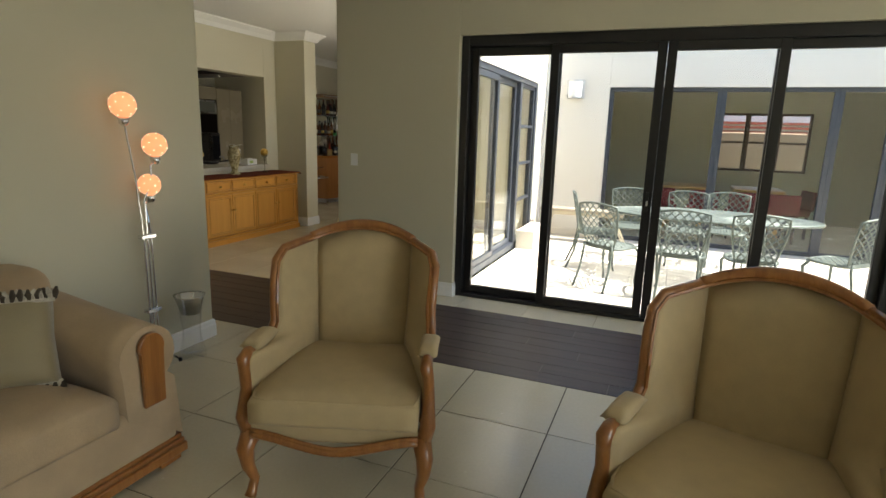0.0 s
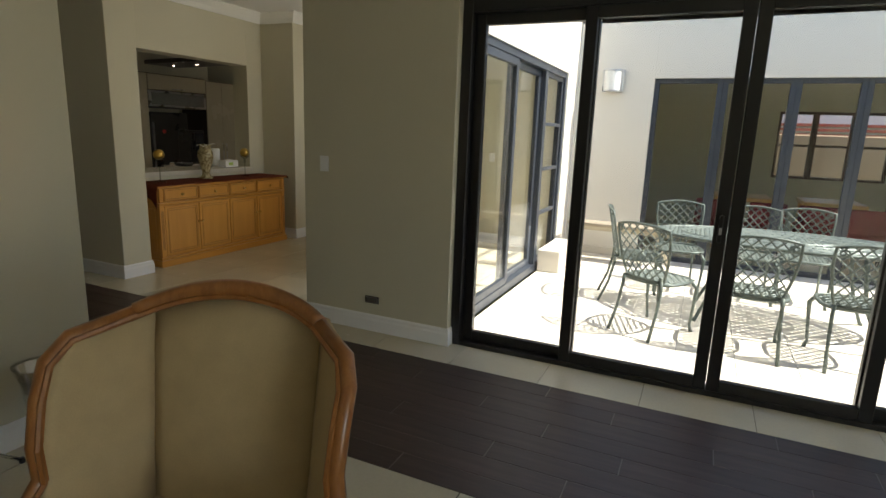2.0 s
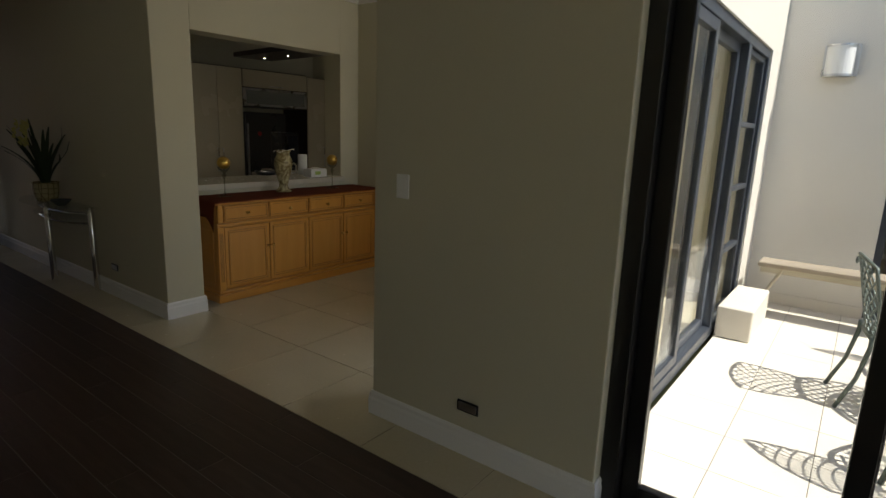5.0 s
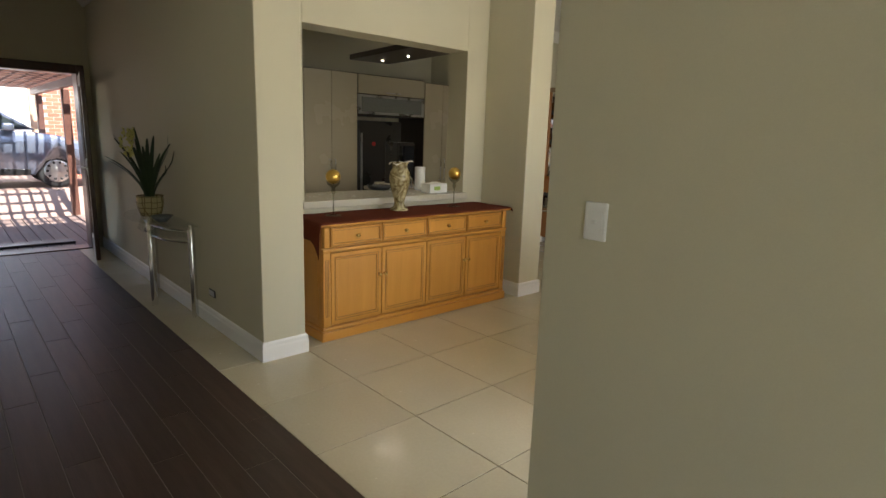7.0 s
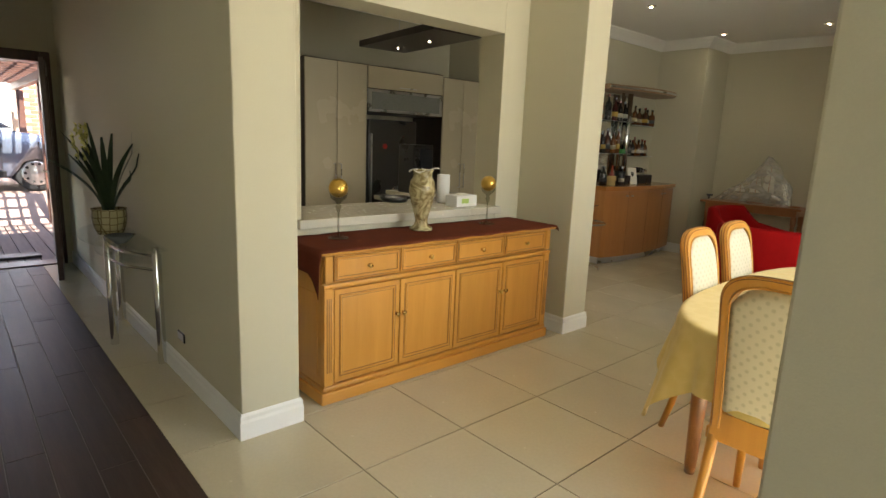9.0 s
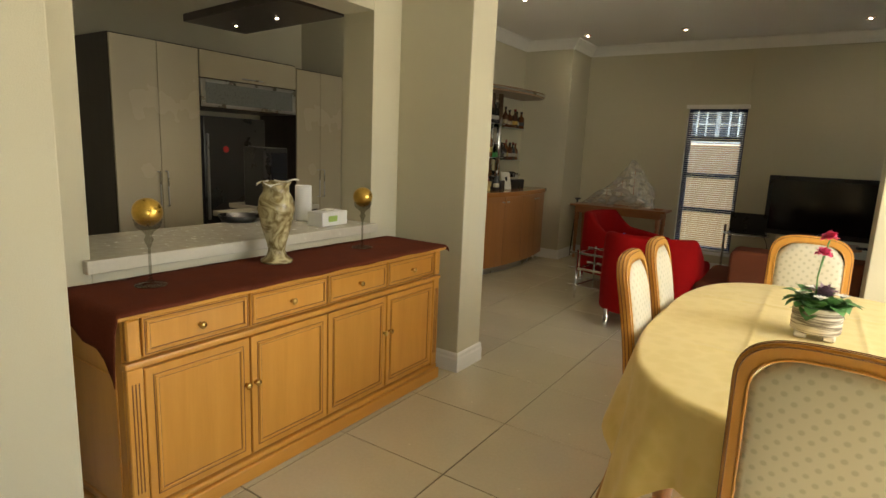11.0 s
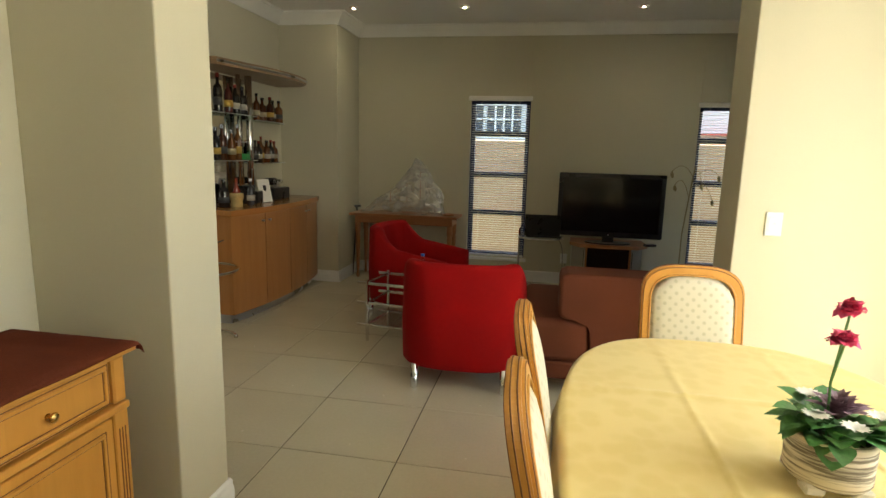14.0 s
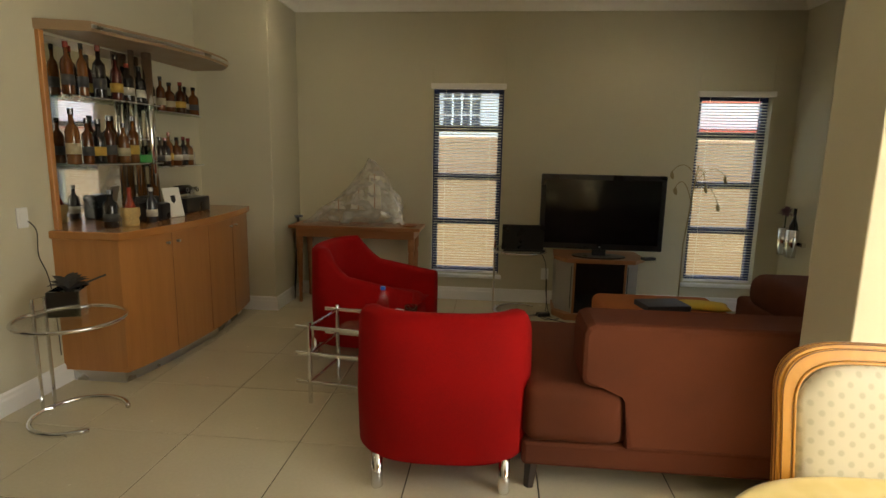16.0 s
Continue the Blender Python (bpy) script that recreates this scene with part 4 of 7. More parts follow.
for a0, reach, droop in ((215, 0.05, 0.03), (40, 0.065, 0.0), (110, 0.03, 0.02), (300, 0.03, 0.03)):
    rows = []
    for i in range(7):
        t = i / 6
        half = 0.062 * (1 - t) ** 0.6 * (0.6 + 0.8 * t)
        rows.append([])
        for k in range(7):
            u = k / 3 - 1
            ca, sa = math.cos(radians(a0)), math.sin(radians(a0))
            rr, tt = 0.045 + reach * t, half * u
            rows[-1].append((ca * rr - sa * tt, sa * rr + ca * tt, 0.388 + 0.014 * math.sin(t * 2.2) - droop * t + 0.006 * u * u))
    part("petal", sheet(rows, 0.002), M_PETAL, vase, "white lily petal at the rim", True)

# two glass stands with gilt balls
M_GILT = mat("gilt_ball", (0.62, 0.40, 0.09), 0.32, 0.9, var=0.12, scale=30, bump=0.02)
M_CLEAR = glass("clear_glass", (0.76, 0.76, 0.72))
for y in (5.29, 6.53):
    cs = thing("candle_stand", -5.51, y, ST + 0.006, 0, "tall clear glass candle stand holding a gold ball on the runner", "candle holder", "gold ball stands")
    part("stem", lathe([(0.0, 0), (0.06, 0), (0.06, 0.005), (0.012, 0.014), (0.006, 0.03), (0.005, 0.15), (0.012, 0.17), (0.018, 0.185), (0.010, 0.20), (0.02, 0.215), (0.045, 0.235), (0.052, 0.265), (0.048, 0.265), (0.0, 0.232)], 20), M_CLEAR, cs, "", True)
    g = bmesh.new()
    bmesh.ops.create_uvsphere(g, u_segments=20, v_segments=14, radius=0.056, matrix=Matrix.Translation((0, 0, 0.292)))
    part("ball", g, M_GILT, cs, "gold ball candle", True)

# dining table under a yellow cloth
M_CLOTH = bpy.data.materials.new("yellow_damask")
M_CLOTH.use_nodes = True
_n, _l = M_CLOTH.node_tree.nodes, M_CLOTH.node_tree.links
_b = _n["Principled BSDF"]
_t, _v, _q, _m = _n.new("ShaderNodeTexCoord"), _n.new("ShaderNodeTexVoronoi"), _n.new("ShaderNodeValToRGB"), _n.new("ShaderNodeTexNoise")
_v.inputs["Scale"].default_value = 17
_m.inputs["Scale"].default_value, _m.inputs["Detail"].default_value = 420, 2
_q.color_ramp.elements[0].color, _q.color_ramp.elements[1].color = (0.70, 0.53, 0.185, 1), (0.735, 0.565, 0.215, 1)
_q.color_ramp.elements[0].position, _q.color_ramp.elements[1].position = 0.35, 0.65
_l.new(_t.outputs["Object"], _v.inputs["Vector"])
_l.new(_t.outputs["Object"], _m.inputs["Vector"])
_l.new(_v.outputs["Distance"], _q.inputs[0])
_l.new(_q.outputs[0], _b.inputs["Base Color"])
_b.inputs["Roughness"].default_value = 0.62
_b.inputs["Sheen Weight"].default_value = 0.2
_bp = _n.new("ShaderNodeBump")
_bp.inputs["Strength"].default_value, _bp.inputs["Distance"].default_value = 0.15, 0.001
_l.new(_m.outputs["Fac"], _bp.inputs["Height"])
_l.new(_bp.outputs[0], _b.inputs["Normal"])

TCX, TCY, TRX, TRY, TZ = -3.31, 6.765, 0.56, 1.02, 0.77


def oval(a, k=1.0, grow=0.0):
    """A stadium-like oval outline."""
    c, s = math.cos(a), math.sin(a)
    e = 0.68
    return ((TRX + grow) * math.copysign(abs(c) ** e, c), (TRY + grow) * math.copysign(abs(s) ** e, s))


table = thing("dining_table", TCX, TCY, 0, 0, "oval wooden dining table hidden under a yellow cloth", "table")
part("tabletop", prism([oval(k * math.tau / 48) for k in range(48)], TZ - 0.04, TZ - 0.006, 0.008), M_BEECHX, table)
for sx in (-1, 1):
    for sy in (-1, 1):
        part("leg", lathe([(0.022, 0), (0.026, 0.04), (0.032, 0.3), (0.042, 0.6), (0.045, 0.73)], 14, sx * 0.36, sy * 0.72), M_HONEY, table, "", True)
cloth = thing("tablecloth", TCX, TCY, 0, 0, "yellow damask tablecloth with fold creases hanging over the table", "tablecloth")
rows = []
NA = 160
for j, f in enumerate([k / 64 for k in range(64)]):
    rows.append([(oval(k * math.tau / NA)[0] * f, oval(k * math.tau / NA)[1] * f, 0.0) for k in range(NA + 1)])
rows = [[(x, y, TZ + 0.0055 * (math.exp(-((x + 0.19) / 0.008) ** 2) + math.exp(-((x - 0.19) / 0.008) ** 2) + math.exp(-((y - 0.45) / 0.008) ** 2) + math.exp(-((y + 0.42) / 0.008) ** 2)) + 0.002 * noise.noise((x * 5, y * 5, 0))) for x, y, _ in r] for r in rows]
for j, (g, dz) in enumerate(((0.0, 0.0), (0.012, -0.008), (0.018, -0.03), (0.022, -0.09), (0.03, -0.17), (0.04, -0.25), (0.048, -0.33), (0.055, -0.40))):
    r = []
    for k in range(NA + 1):
        a = k * math.tau / NA
        corner = abs(math.sin(2 * a)) ** 6
        drop = 0.62 + 0.62 * corner
        wob = 0.030 * math.sin(11 * a + 0.7) + 0.018 * math.sin(23 * a)
        w = max(0.0, (j - 2) / 5)
        x, y = oval(a, 1.0, g + w * (wob + 0.05 * corner))
        r.append((x, y, TZ + dz * (drop if j > 2 else 1.0)))
    rows.append(r)
bm = sheet(rows)
bmesh.ops.remove_doubles(bm, verts=bm.verts, dist=0.0005)
bmesh.ops.recalc_face_normals(bm, faces=bm.faces)
part("cloth", bm, M_CLOTH, cloth, "", True)


# dining chairs: arched upholstered backs in honey frames
M_DOTFAB = bpy.data.materials.new("dotted_damask")
M_DOTFAB.use_nodes = True
_n, _l = M_DOTFAB.node_tree.nodes, M_DOTFAB.node_tree.links
_b = _n["Principled BSDF"]
_t, _mp, _sx = _n.new("ShaderNodeTexCoord"), _n.new("ShaderNodeMapping"), _n.new("ShaderNodeTexVoronoi")
_mp.inputs["Rotation"].default_value = (0, radians(45), 0)
_mp.inputs["Scale"].default_value = (1.0, 0.0, 1.0)
_sx.inputs["Scale"].default_value, _sx.inputs["Randomness"].default_value = 32, 0.10
_l.new(_t.outputs["Object"], _mp.inputs["Vector"])
_l.new(_mp.outputs[0], _sx.inputs["Vector"])
_q = _n.new("ShaderNodeValToRGB")
_q.color_ramp.elements[0].position, _q.color_ramp.elements[1].position = 0.16, 0.30
_q.color_ramp.elements[0].color, _q.color_ramp.elements[1].color = (0.49, 0.455, 0.32, 1), (0.62, 0.57, 0.43, 1)
_l.new(_sx.outputs["Distance"], _q.inputs[0])
_l.new(_q.outputs[0], _b.inputs["Base Color"])
_b.inputs["Roughness"].default_value, _b.inputs["Sheen Weight"].default_value = 0.75, 0.2
_w = _n.new("ShaderNodeTexNoise")
_w.inputs["Scale"].default_value = 500
_l.new(_t.outputs["Object"], _w.inputs["Vector"])
_bp = _n.new("ShaderNodeBump")
_bp.inputs["Strength"].default_value, _bp.inputs["Distance"].default_value = 0.3, 0.001
_l.new(_w.outputs["Fac"], _bp.inputs["Height"])
_l.new(_bp.outputs[0], _b.inputs["Normal"])


def arch_outline(hw, z0, z1, r, n=14):
    """The outline of a chair back: straight sides, rounded shoulders and a soft arch on top, as (x, z)."""
    pts = [(-hw, z0), (hw, z0)]
    for i in range(2 * n + 1):
        a = math.pi * i / (2 * n)
        c, q = math.cos(a), math.sin(a)
        pts.append((hw * math.copysign(abs(c) ** 0.62, c), z1 - r + r * q ** 0.75))
    return pts


def bowed(bm):
    """Bends an upright chair back: forward at its foot, curving away towards the top."""
    for v in bm.verts:
        t = max(0.0, (v.co.z - 0.40) / 0.66)
        v.co.y += 0.200 + 0.095 * t ** 1.7
    return bm


def dining_chair():
    c = thing("dining_chair", 0, 0, 0, 0, "honey beech dining chair with dotted cream damask seat and arched back", "chair", "chairs round the dining table")
    flip = Matrix(((1, 0, 0, 0), (0, 0, -1, 0), (0, 1, 0, 0), (0, 0, 0, 1)))
    outer, inner = arch_outline(0.20, 0.40, 1.06, 0.13), arch_outline(0.164, 0.52, 1.022, 0.115)
    bm = bmesh.new()
    vs = {}
    for q, y in (("f", -0.019), ("b", 0.019)):
        for nm, o in (("o", outer), ("i", inner)):
            vs[q, nm] = [bm.verts.new((x, y, z)) for x, z in o]
    n = len(outer)
    for i in range(n):
        j = (i + 1) % n
        bm.faces.new((vs["f", "o"][i], vs["f", "o"][j], vs["f", "i"][j], vs["f", "i"][i]))
        bm.faces.new((vs["b", "o"][j], vs["b", "o"][i], vs["b", "i"][i], vs["b", "i"][j]))
        bm.faces.new((vs["f", "o"][j], vs["f", "o"][i], vs["b", "o"][i], vs["b", "o"][j]))
        bm.faces.new((vs["f", "i"][i], vs["f", "i"][j], vs["b", "i"][j], vs["b", "i"][i]))
    bmesh.ops.recalc_face_normals(bm, faces=bm.faces)
    long_edges = [e for e in bm.edges if e.calc_length() > 0.2]
    bmesh.ops.subdivide_edges(bm, edges=long_edges, cuts=8, use_grid_fill=True)
    es = [e for e in bm.edges if e.is_manifold and e.calc_face_angle(0) > 1.2]
    bmesh.ops.bevel(bm, geom=es, offset=0.006, segments=2, affect='EDGES')
    part("back_frame", bowed(bm), M_BEECH, c)

    def panel(side):
        rows = []
        for j in range(13):
            v = j / 12
            row = []
            for i in range(13):
                u = i / 6 - 1
                z = 0.515 + (0.51 - 0.10 * abs(u) ** 3.2) * v
                puff = 0.022 * ((1 - u ** 4) * (1 - (2 * v - 1) ** 4)) ** 0.6
                row.append((u * 0.168, side * (0.014 + puff), z))
            rows.append(row)
        return bowed(sheet(rows, 0.003))
    part("backrest", panel(-1), M_DOTFAB, c, "", True)
    part("back_panel", panel(0.7), M_DOTFAB, c, "", True)

    def climb(hw, y, z1, r):
        arch = arch_outline(hw, 0.45, z1, r)[2:]
        side = [0.45 + (z1 - r - 0.45) * k / 8 for k in range(8)]
        return [(hw, y, z) for z in side] + [(x, y, z) for x, z in arch] + [(-hw, y, z) for z in side[::-1]]
    for y in (-0.0195, 0.0195):
        part("inlay", bowed(tube(climb(0.192, y, 1.052, 0.126), 0.0016, 4)), M_LINE, c, "dark inlay line")
        part("beading", bowed(tube(climb(0.165, y, 1.022, 0.115), 0.004, 6)), M_BEECH, c, "", True)
    for y in (-0.007, 0.007):
        part("inlay", bowed(tube(climb(0.2003, y, 1.0603, 0.13), 0.0018, 4)), M_LINE, c, "dark inlay line")
    part("seat_frame", prism([(-0.235, -0.24), (0.235, -0.24), (0.215, 0.20), (-0.215, 0.20)], 0.385, 0.435, 0.006), M_BEECHX, c)
    cu = pillow_shape(0.46, 0.44, 0.09, 10)
    part("seat", turned(cu, pose(0, -0.02, 0.45)), M_DOTFAB, c, "", True)
    for sx in (-1, 1):
        part("leg", tube([(sx * 0.205, -0.21, 0.40), (sx * 0.208, -0.215, 0.2), (sx * 0.212, -0.225, 0.0)], [0.022, 0.019, 0.015], 8), M_BEECH, c, "", True)
        part("leg", tube([(sx * 0.185, 0.200, 0.43), (sx * 0.19, 0.21, 0.3), (sx * 0.195, 0.235, 0.15), (sx * 0.20, 0.275, 0.0)], [0.020, 0.02, 0.018, 0.015], 8), M_BEECH, c, "", True)
    return c


dc = dining_chair()
dc.matrix_world = pose(-3.34, 7.59, 0, 0, 0, 1)
copy_thing(dc, pose(-3.71, 7.06, 0, 0, 0, 91))
copy_thing(dc, pose(-3.70, 6.56, 0, 0, 0, 92))
copy_thing(dc, pose(-3.275, 5.885, 0, 0, 0, 180))

# planter with carnations
M_POT = bpy.data.materials.new("striped_stoneware")
M_POT.use_nodes = True
_n, _l = M_POT.node_tree.nodes, M_POT.node_tree.links
_t, _mp, _w, _q = _n.new("ShaderNodeTexCoord"), _n.new("ShaderNodeMapping"), _n.new("ShaderNodeTexNoise"), _n.new("ShaderNodeValToRGB")
_mp.inputs["Scale"].default_value = (3, 3, 60)
_w.inputs["Scale"].default_value, _w.inputs["Detail"].default_value = 2.2, 4
_q.color_ramp.elements[0].position, _q.color_ramp.elements[1].position = 0.42, 0.56
_q.color_ramp.elements[0].color, _q.color_ramp.elements[1].color = (0.16, 0.13, 0.09, 1), (0.62, 0.55, 0.42, 1)
_l.new(_t.outputs["Object"], _mp.inputs["Vector"])
_l.new(_mp.outputs[0], _w.inputs["Vector"])
_l.new(_w.outputs["Fac"], _q.inputs[0])
_l.new(_q.outputs[0], _n["Principled BSDF"].inputs["Base Color"])
_n["Principled BSDF"].inputs["Roughness"].default_value = 0.7
M_LEAF = mat("leaf_green", (0.085, 0.22, 0.06), 0.45, var=0.3, scale=25, bump=0.03)
M_LEAFD = mat("leaf_dark", (0.03, 0.055, 0.022), 0.5, var=0.3, scale=25, bump=0.03)
M_PINK = mat("pink_petal", (0.80, 0.10, 0.24), 0.6, var=0.2, scale=40, bump=0.03)
M_STONE = mat("stoneware", (0.62, 0.56, 0.44), 0.7, var=0.08, bump=0.03)
M_PURPLE = mat("purple_kale", (0.22, 0.13, 0.17), 0.6, var=0.3, scale=30, bump=0.05)


def add_leaf(bm, base, tip, width, up=(0, 0, 1), curl=0.02, n=5):
    """A pointed leaf from base to tip, folded a little along its middle."""
    b, t = Vector(base), Vector(tip)
    d = t - b
    side = d.cross(Vector(up))
    if side.length < 1e-5:
        side = Vector((1, 0, 0))
    side.normalize()
    nn = side.cross(d).normalized()
    prev = None
    for i in range(n + 1):
        s = i / n
        w = width * math.sin(math.pi * min(1, 0.08 + s * 0.92)) ** 0.8
        c = b + d * s + nn * (curl * math.sin(s * math.pi))
        row = (bm.verts.new(c - side * w + nn * w * 0.25), bm.verts.new(c), bm.verts.new(c + side * w + nn * w * 0.25))
        if prev:
            bm.faces.new((prev[0], prev[1], row[1], row[0]))
            bm.faces.new((prev[1], prev[2], row[2], row[1]))
        prev = row
    return bm


pl = thing("flower_planter", -3.295, 6.785, TZ + 0.004, 0, "stoneware planter with brown stripes holding pink carnations and green leaves", "plant")
bm = lathe([(0.0, 0.02), (0.082, 0.02), (0.088, 0.03), (0.088, 0.125), (0.084, 0.13), (0.076, 0.125), (0.074, 0.09), (0.0, 0.09)], 28)
part("pot", bm, M_POT, pl, "", True)
for k in range(4):
    a = radians(45 + 90 * k)
    part("foot", box(0.068 * math.cos(a) - 0.022, 0.068 * math.cos(a) + 0.022, 0.068 * math.sin(a) - 0.022, 0.068 * math.sin(a) + 0.022, 0, 0.025, 0.006), M_STONE, pl)
random.seed(11)
lb = bmesh.new()
for k in range(70):
    a, rr = random.uniform(0, math.tau), random.uniform(0.02, 0.07)
    L = random.uniform(0.05, 0.09)
    el = random.uniform(-0.5, 0.7)
    b0 = (rr * math.cos(a), rr * math.sin(a), random.uniform(0.10, 0.15))
    add_leaf(lb, b0, (b0[0] + L * math.cos(a) * math.cos(el), b0[1] + L * math.sin(a) * math.cos(el), b0[2] + L * math.sin(el)), random.uniform(0.022, 0.034), curl=0.012)
tagged(part("leaves", lb, M_LEAF, pl, "glossy green leaves", True), kind="stuff")
kb = bmesh.new()
for k in range(22):
    a = k * 2.4
    L = 0.022 + 0.0028 * k
    add_leaf(kb, (0.01, 0.01, 0.15), (0.01 + L * math.cos(a), 0.01 + L * math.sin(a), 0.22 - 0.002 * k), 0.016, curl=0.01)
tagged(part("rosette", kb, M_PURPLE, pl, "purple ornamental cabbage"), kind="stuff")
wb = bmesh.new()
for q in ((0.07, -0.04, 0.175), (-0.06, -0.05, 0.17), (0.0, -0.085, 0.165), (-0.03, 0.06, 0.175)):
    for k in range(12):
        a = k * math.tau / 12
        add_leaf(wb, q, (q[0] + 0.030 * math.cos(a), q[1] + 0.030 * math.sin(a), q[2] + 0.014), 0.008, curl=0.003, n=3)
tagged(part("daisies", wb, M_PETAL, pl, "small white flowers"), kind="stuff")
for (fx, fy, fz) in ((0.0, 0.0, 0.41), (-0.012, -0.02, 0.345)):
    part("stalk", tube([(-0.01, 0.0, 0.10), (-0.02, -0.005, 0.24), (fx, fy, fz - 0.015)], 0.003, 6), M_LEAF, pl)
    cb = bmesh.new()
    for k in range(60):
        a, el = random.uniform(0, math.tau), random.uniform(-0.5, 1.5)
        L = random.uniform(0.020, 0.042)
        add_leaf(cb, (fx, fy, fz - 0.012), (fx + L * math.cos(a) * math.cos(el), fy + L * math.sin(a) * math.cos(el), fz - 0.008 + L * 0.8 * math.sin(el)), 0.017, curl=0.006, n=3)
    part("carnation", cb, M_PINK, pl, "pink carnation")

# switches and sockets
def switch_plate(x, y, z, face, socket=False, label="white plastic light switch plate on the wall", flat=False):
    s = thing("wall_socket" if socket else "light_switch", x, y, z, {"-y": 0, "+x": 90, "-x": -90}[face], label, "socket" if socket else "switch")
    if flat:
        part("plate", box(-0.06, 0.06, -0.008, 0.0, -0.028, 0.028, 0.003), M_BLACKPL, s)
        part("insert", box(-0.05, 0.05, -0.011, -0.008, -0.02, 0.02, 0.002), M_STEEL, s)
        return s
    part("plate", box(-0.038, 0.038, -0.011, 0.0, -0.058, 0.058, 0.004, 2), M_WHITEPL, s)
    part("insert", box(-0.026, 0.026, -0.0135, -0.011, -0.034, 0.034, 0.002), M_WHITEPL, s)
    if not socket:
        part("rocker", box(-0.008, 0.008, -0.018, -0.0135, -0.008, 0.008, 0.003), M_WHITEPL, s)
    return s


switch_plate(-2.79, 4.56, 1.245, "-y")
switch_plate(-2.86, 8.43, 1.19, "-y")
switch_plate(-2.36, 4.56, 0.245, "-y", True, "small dark and brass floor-level socket on the wall", True)
switch_plate(-6.05, 4.56, 0.26, "-y", True, "small dark socket above the baseboard", True)
switch_plate(-5.735, 4.98, 0.33, "+x", True, "white plastic socket beside the sideboard")

# ---- kitchen behind the hatch ----
M_QUARTZ = mat("cream_quartz", (0.58, 0.54, 0.45), 0.22, var=0.06, scale=30, fine=250, bump=0.0)
M_CABINET = mat("cream_gloss_cabinet", (0.50, 0.44, 0.32), 0.25, var=0.02, scale=2, bump=0.0)
M_ESPRESSO = wood("espresso_wood", (0.02, 0.012, 0.01), (0.045, 0.028, 0.022), 0.4, axis=2)
M_FROST = mat("frosted_glass", (0.20, 0.21, 0.20), 0.3, var=0.05, scale=60, bump=0.01)
top = thing("hatch_counter", -5.86, 6.01, 0.905, 0, "cream stone counter slab in the kitchen hatch", "counter")
part("slab", box(-0.45, 0.17, -0.87, 0.87, 0.0, 0.055, 0.004, 2), M_QUARTZ, top)
turn = thing("kitchen_counter", -6.95, 7.0, 0, 0, "cream stone kitchen counter on dark cupboards with a sink", "counter")
part("cupboard", box(-0.28, 0.52, -0.2, 0.15, 0.1, 0.86, 0.004), M_ESPRESSO, turn)
part("plinth", box(-0.25, 0.5, -0.17, 0.15, 0.0, 0.1), M_BLACKPL, turn)
part("worktop", box(-0.32, 0.62, -0.25, 0.15, 0.86, 0.90, 0.003), M_QUARTZ, turn)
part("sink", lathe([(0.0, 0.0), (0.15, 0.0), (0.17, 0.006), (0.165, 0.012), (0.14, 0.008), (0.0, 0.006)], 24, 0.12, -0.04, 0.90), M_STEEL, turn, "round steel sink", True)
part("tap", tube([(0.18, 0.06, 0.90), (0.18, 0.06, 1.0), (0.17, 0.04, 1.03), (0.13, 0.0, 1.02)], 0.012, 8), M_CHROME, turn, "chrome tap", True)
KX = -8.05


def tall_unit(y0, y1, z1, label, handle_side):
    u = thing("tall_cabinet", KX, (y0 + y1) / 2, 0, 0, label, "cabinet", "kitchen tall cabinets")
    h = (y1 - y0) / 2
    part("body", box(-0.6, -0.02, -h, h, 0, z1, 0.003), M_ESPRESSO, u)
    for sgn in (-1, 1):
        d = part("door", box(-0.02, 0.0, sgn * 0.002, sgn * (h - 0.004), 0.1, z1 - 0.01, 0.003), M_CABINET, u)
        part("handle", tube([(0.0, sgn * 0.035, 0.86), (0.035, sgn * 0.035, 0.86), (0.035, sgn * 0.035, 1.16), (0.0, sgn * 0.035, 1.16)], 0.006, 8), M_STEEL, d, "slim steel handle")
    return u


tall_unit(6.42, 7.18, 2.24, "tall cream gloss kitchen cabinet with steel handles", 1)
tall_unit(8.30, 8.98, 2.22, "tall cream gloss kitchen cabinet with steel handles", -1)
up = thing("overhead_cabinet", KX, 7.74, 0, 0, "cream flap cabinet over a frosted glass cabinet above the fridge", "cabinet")
part("body", box(-0.6, -0.02, -0.555, 0.555, 1.73, 2.24, 0.003), M_ESPRESSO, up)
part("flap", box(-0.02, 0.0, -0.55, 0.55, 1.995, 2.23, 0.003), M_CABINET, up)
part("glass_door", box(-0.02, 0.0, -0.55, 0.55, 1.74, 1.985, 0.003), M_STEEL, up, "steel framed frosted glass door")
part("glass", box(0.0, 0.003, -0.50, 0.50, 1.77, 1.955), M_FROST, up)
part("handle", box(0.003, 0.02, -0.12, 0.12, 2.02, 2.03, 0.003), M_STEEL, up)
M_FRIDGE = mat("dark_steel_fridge", (0.07, 0.068, 0.065), 0.3, 0.7, var=0.05, scale=3, bump=0.005)
fr = thing("refrigerator", KX - 0.04, 7.56, 0, 0, "dark steel refrigerator with a red magnet", "fridge")
part("body", box(-0.55, -0.04, -0.33, 0.36, 0.02, 1.66, 0.01, 2), M_FRIDGE, fr)
part("door", box(-0.04, 0.0, -0.33, 0.36, 0.04, 1.66, 0.012, 2), M_FRIDGE, fr)
part("handle", box(0.0, 0.03, -0.31, -0.29, 0.7, 1.5, 0.006), M_STEEL, fr)
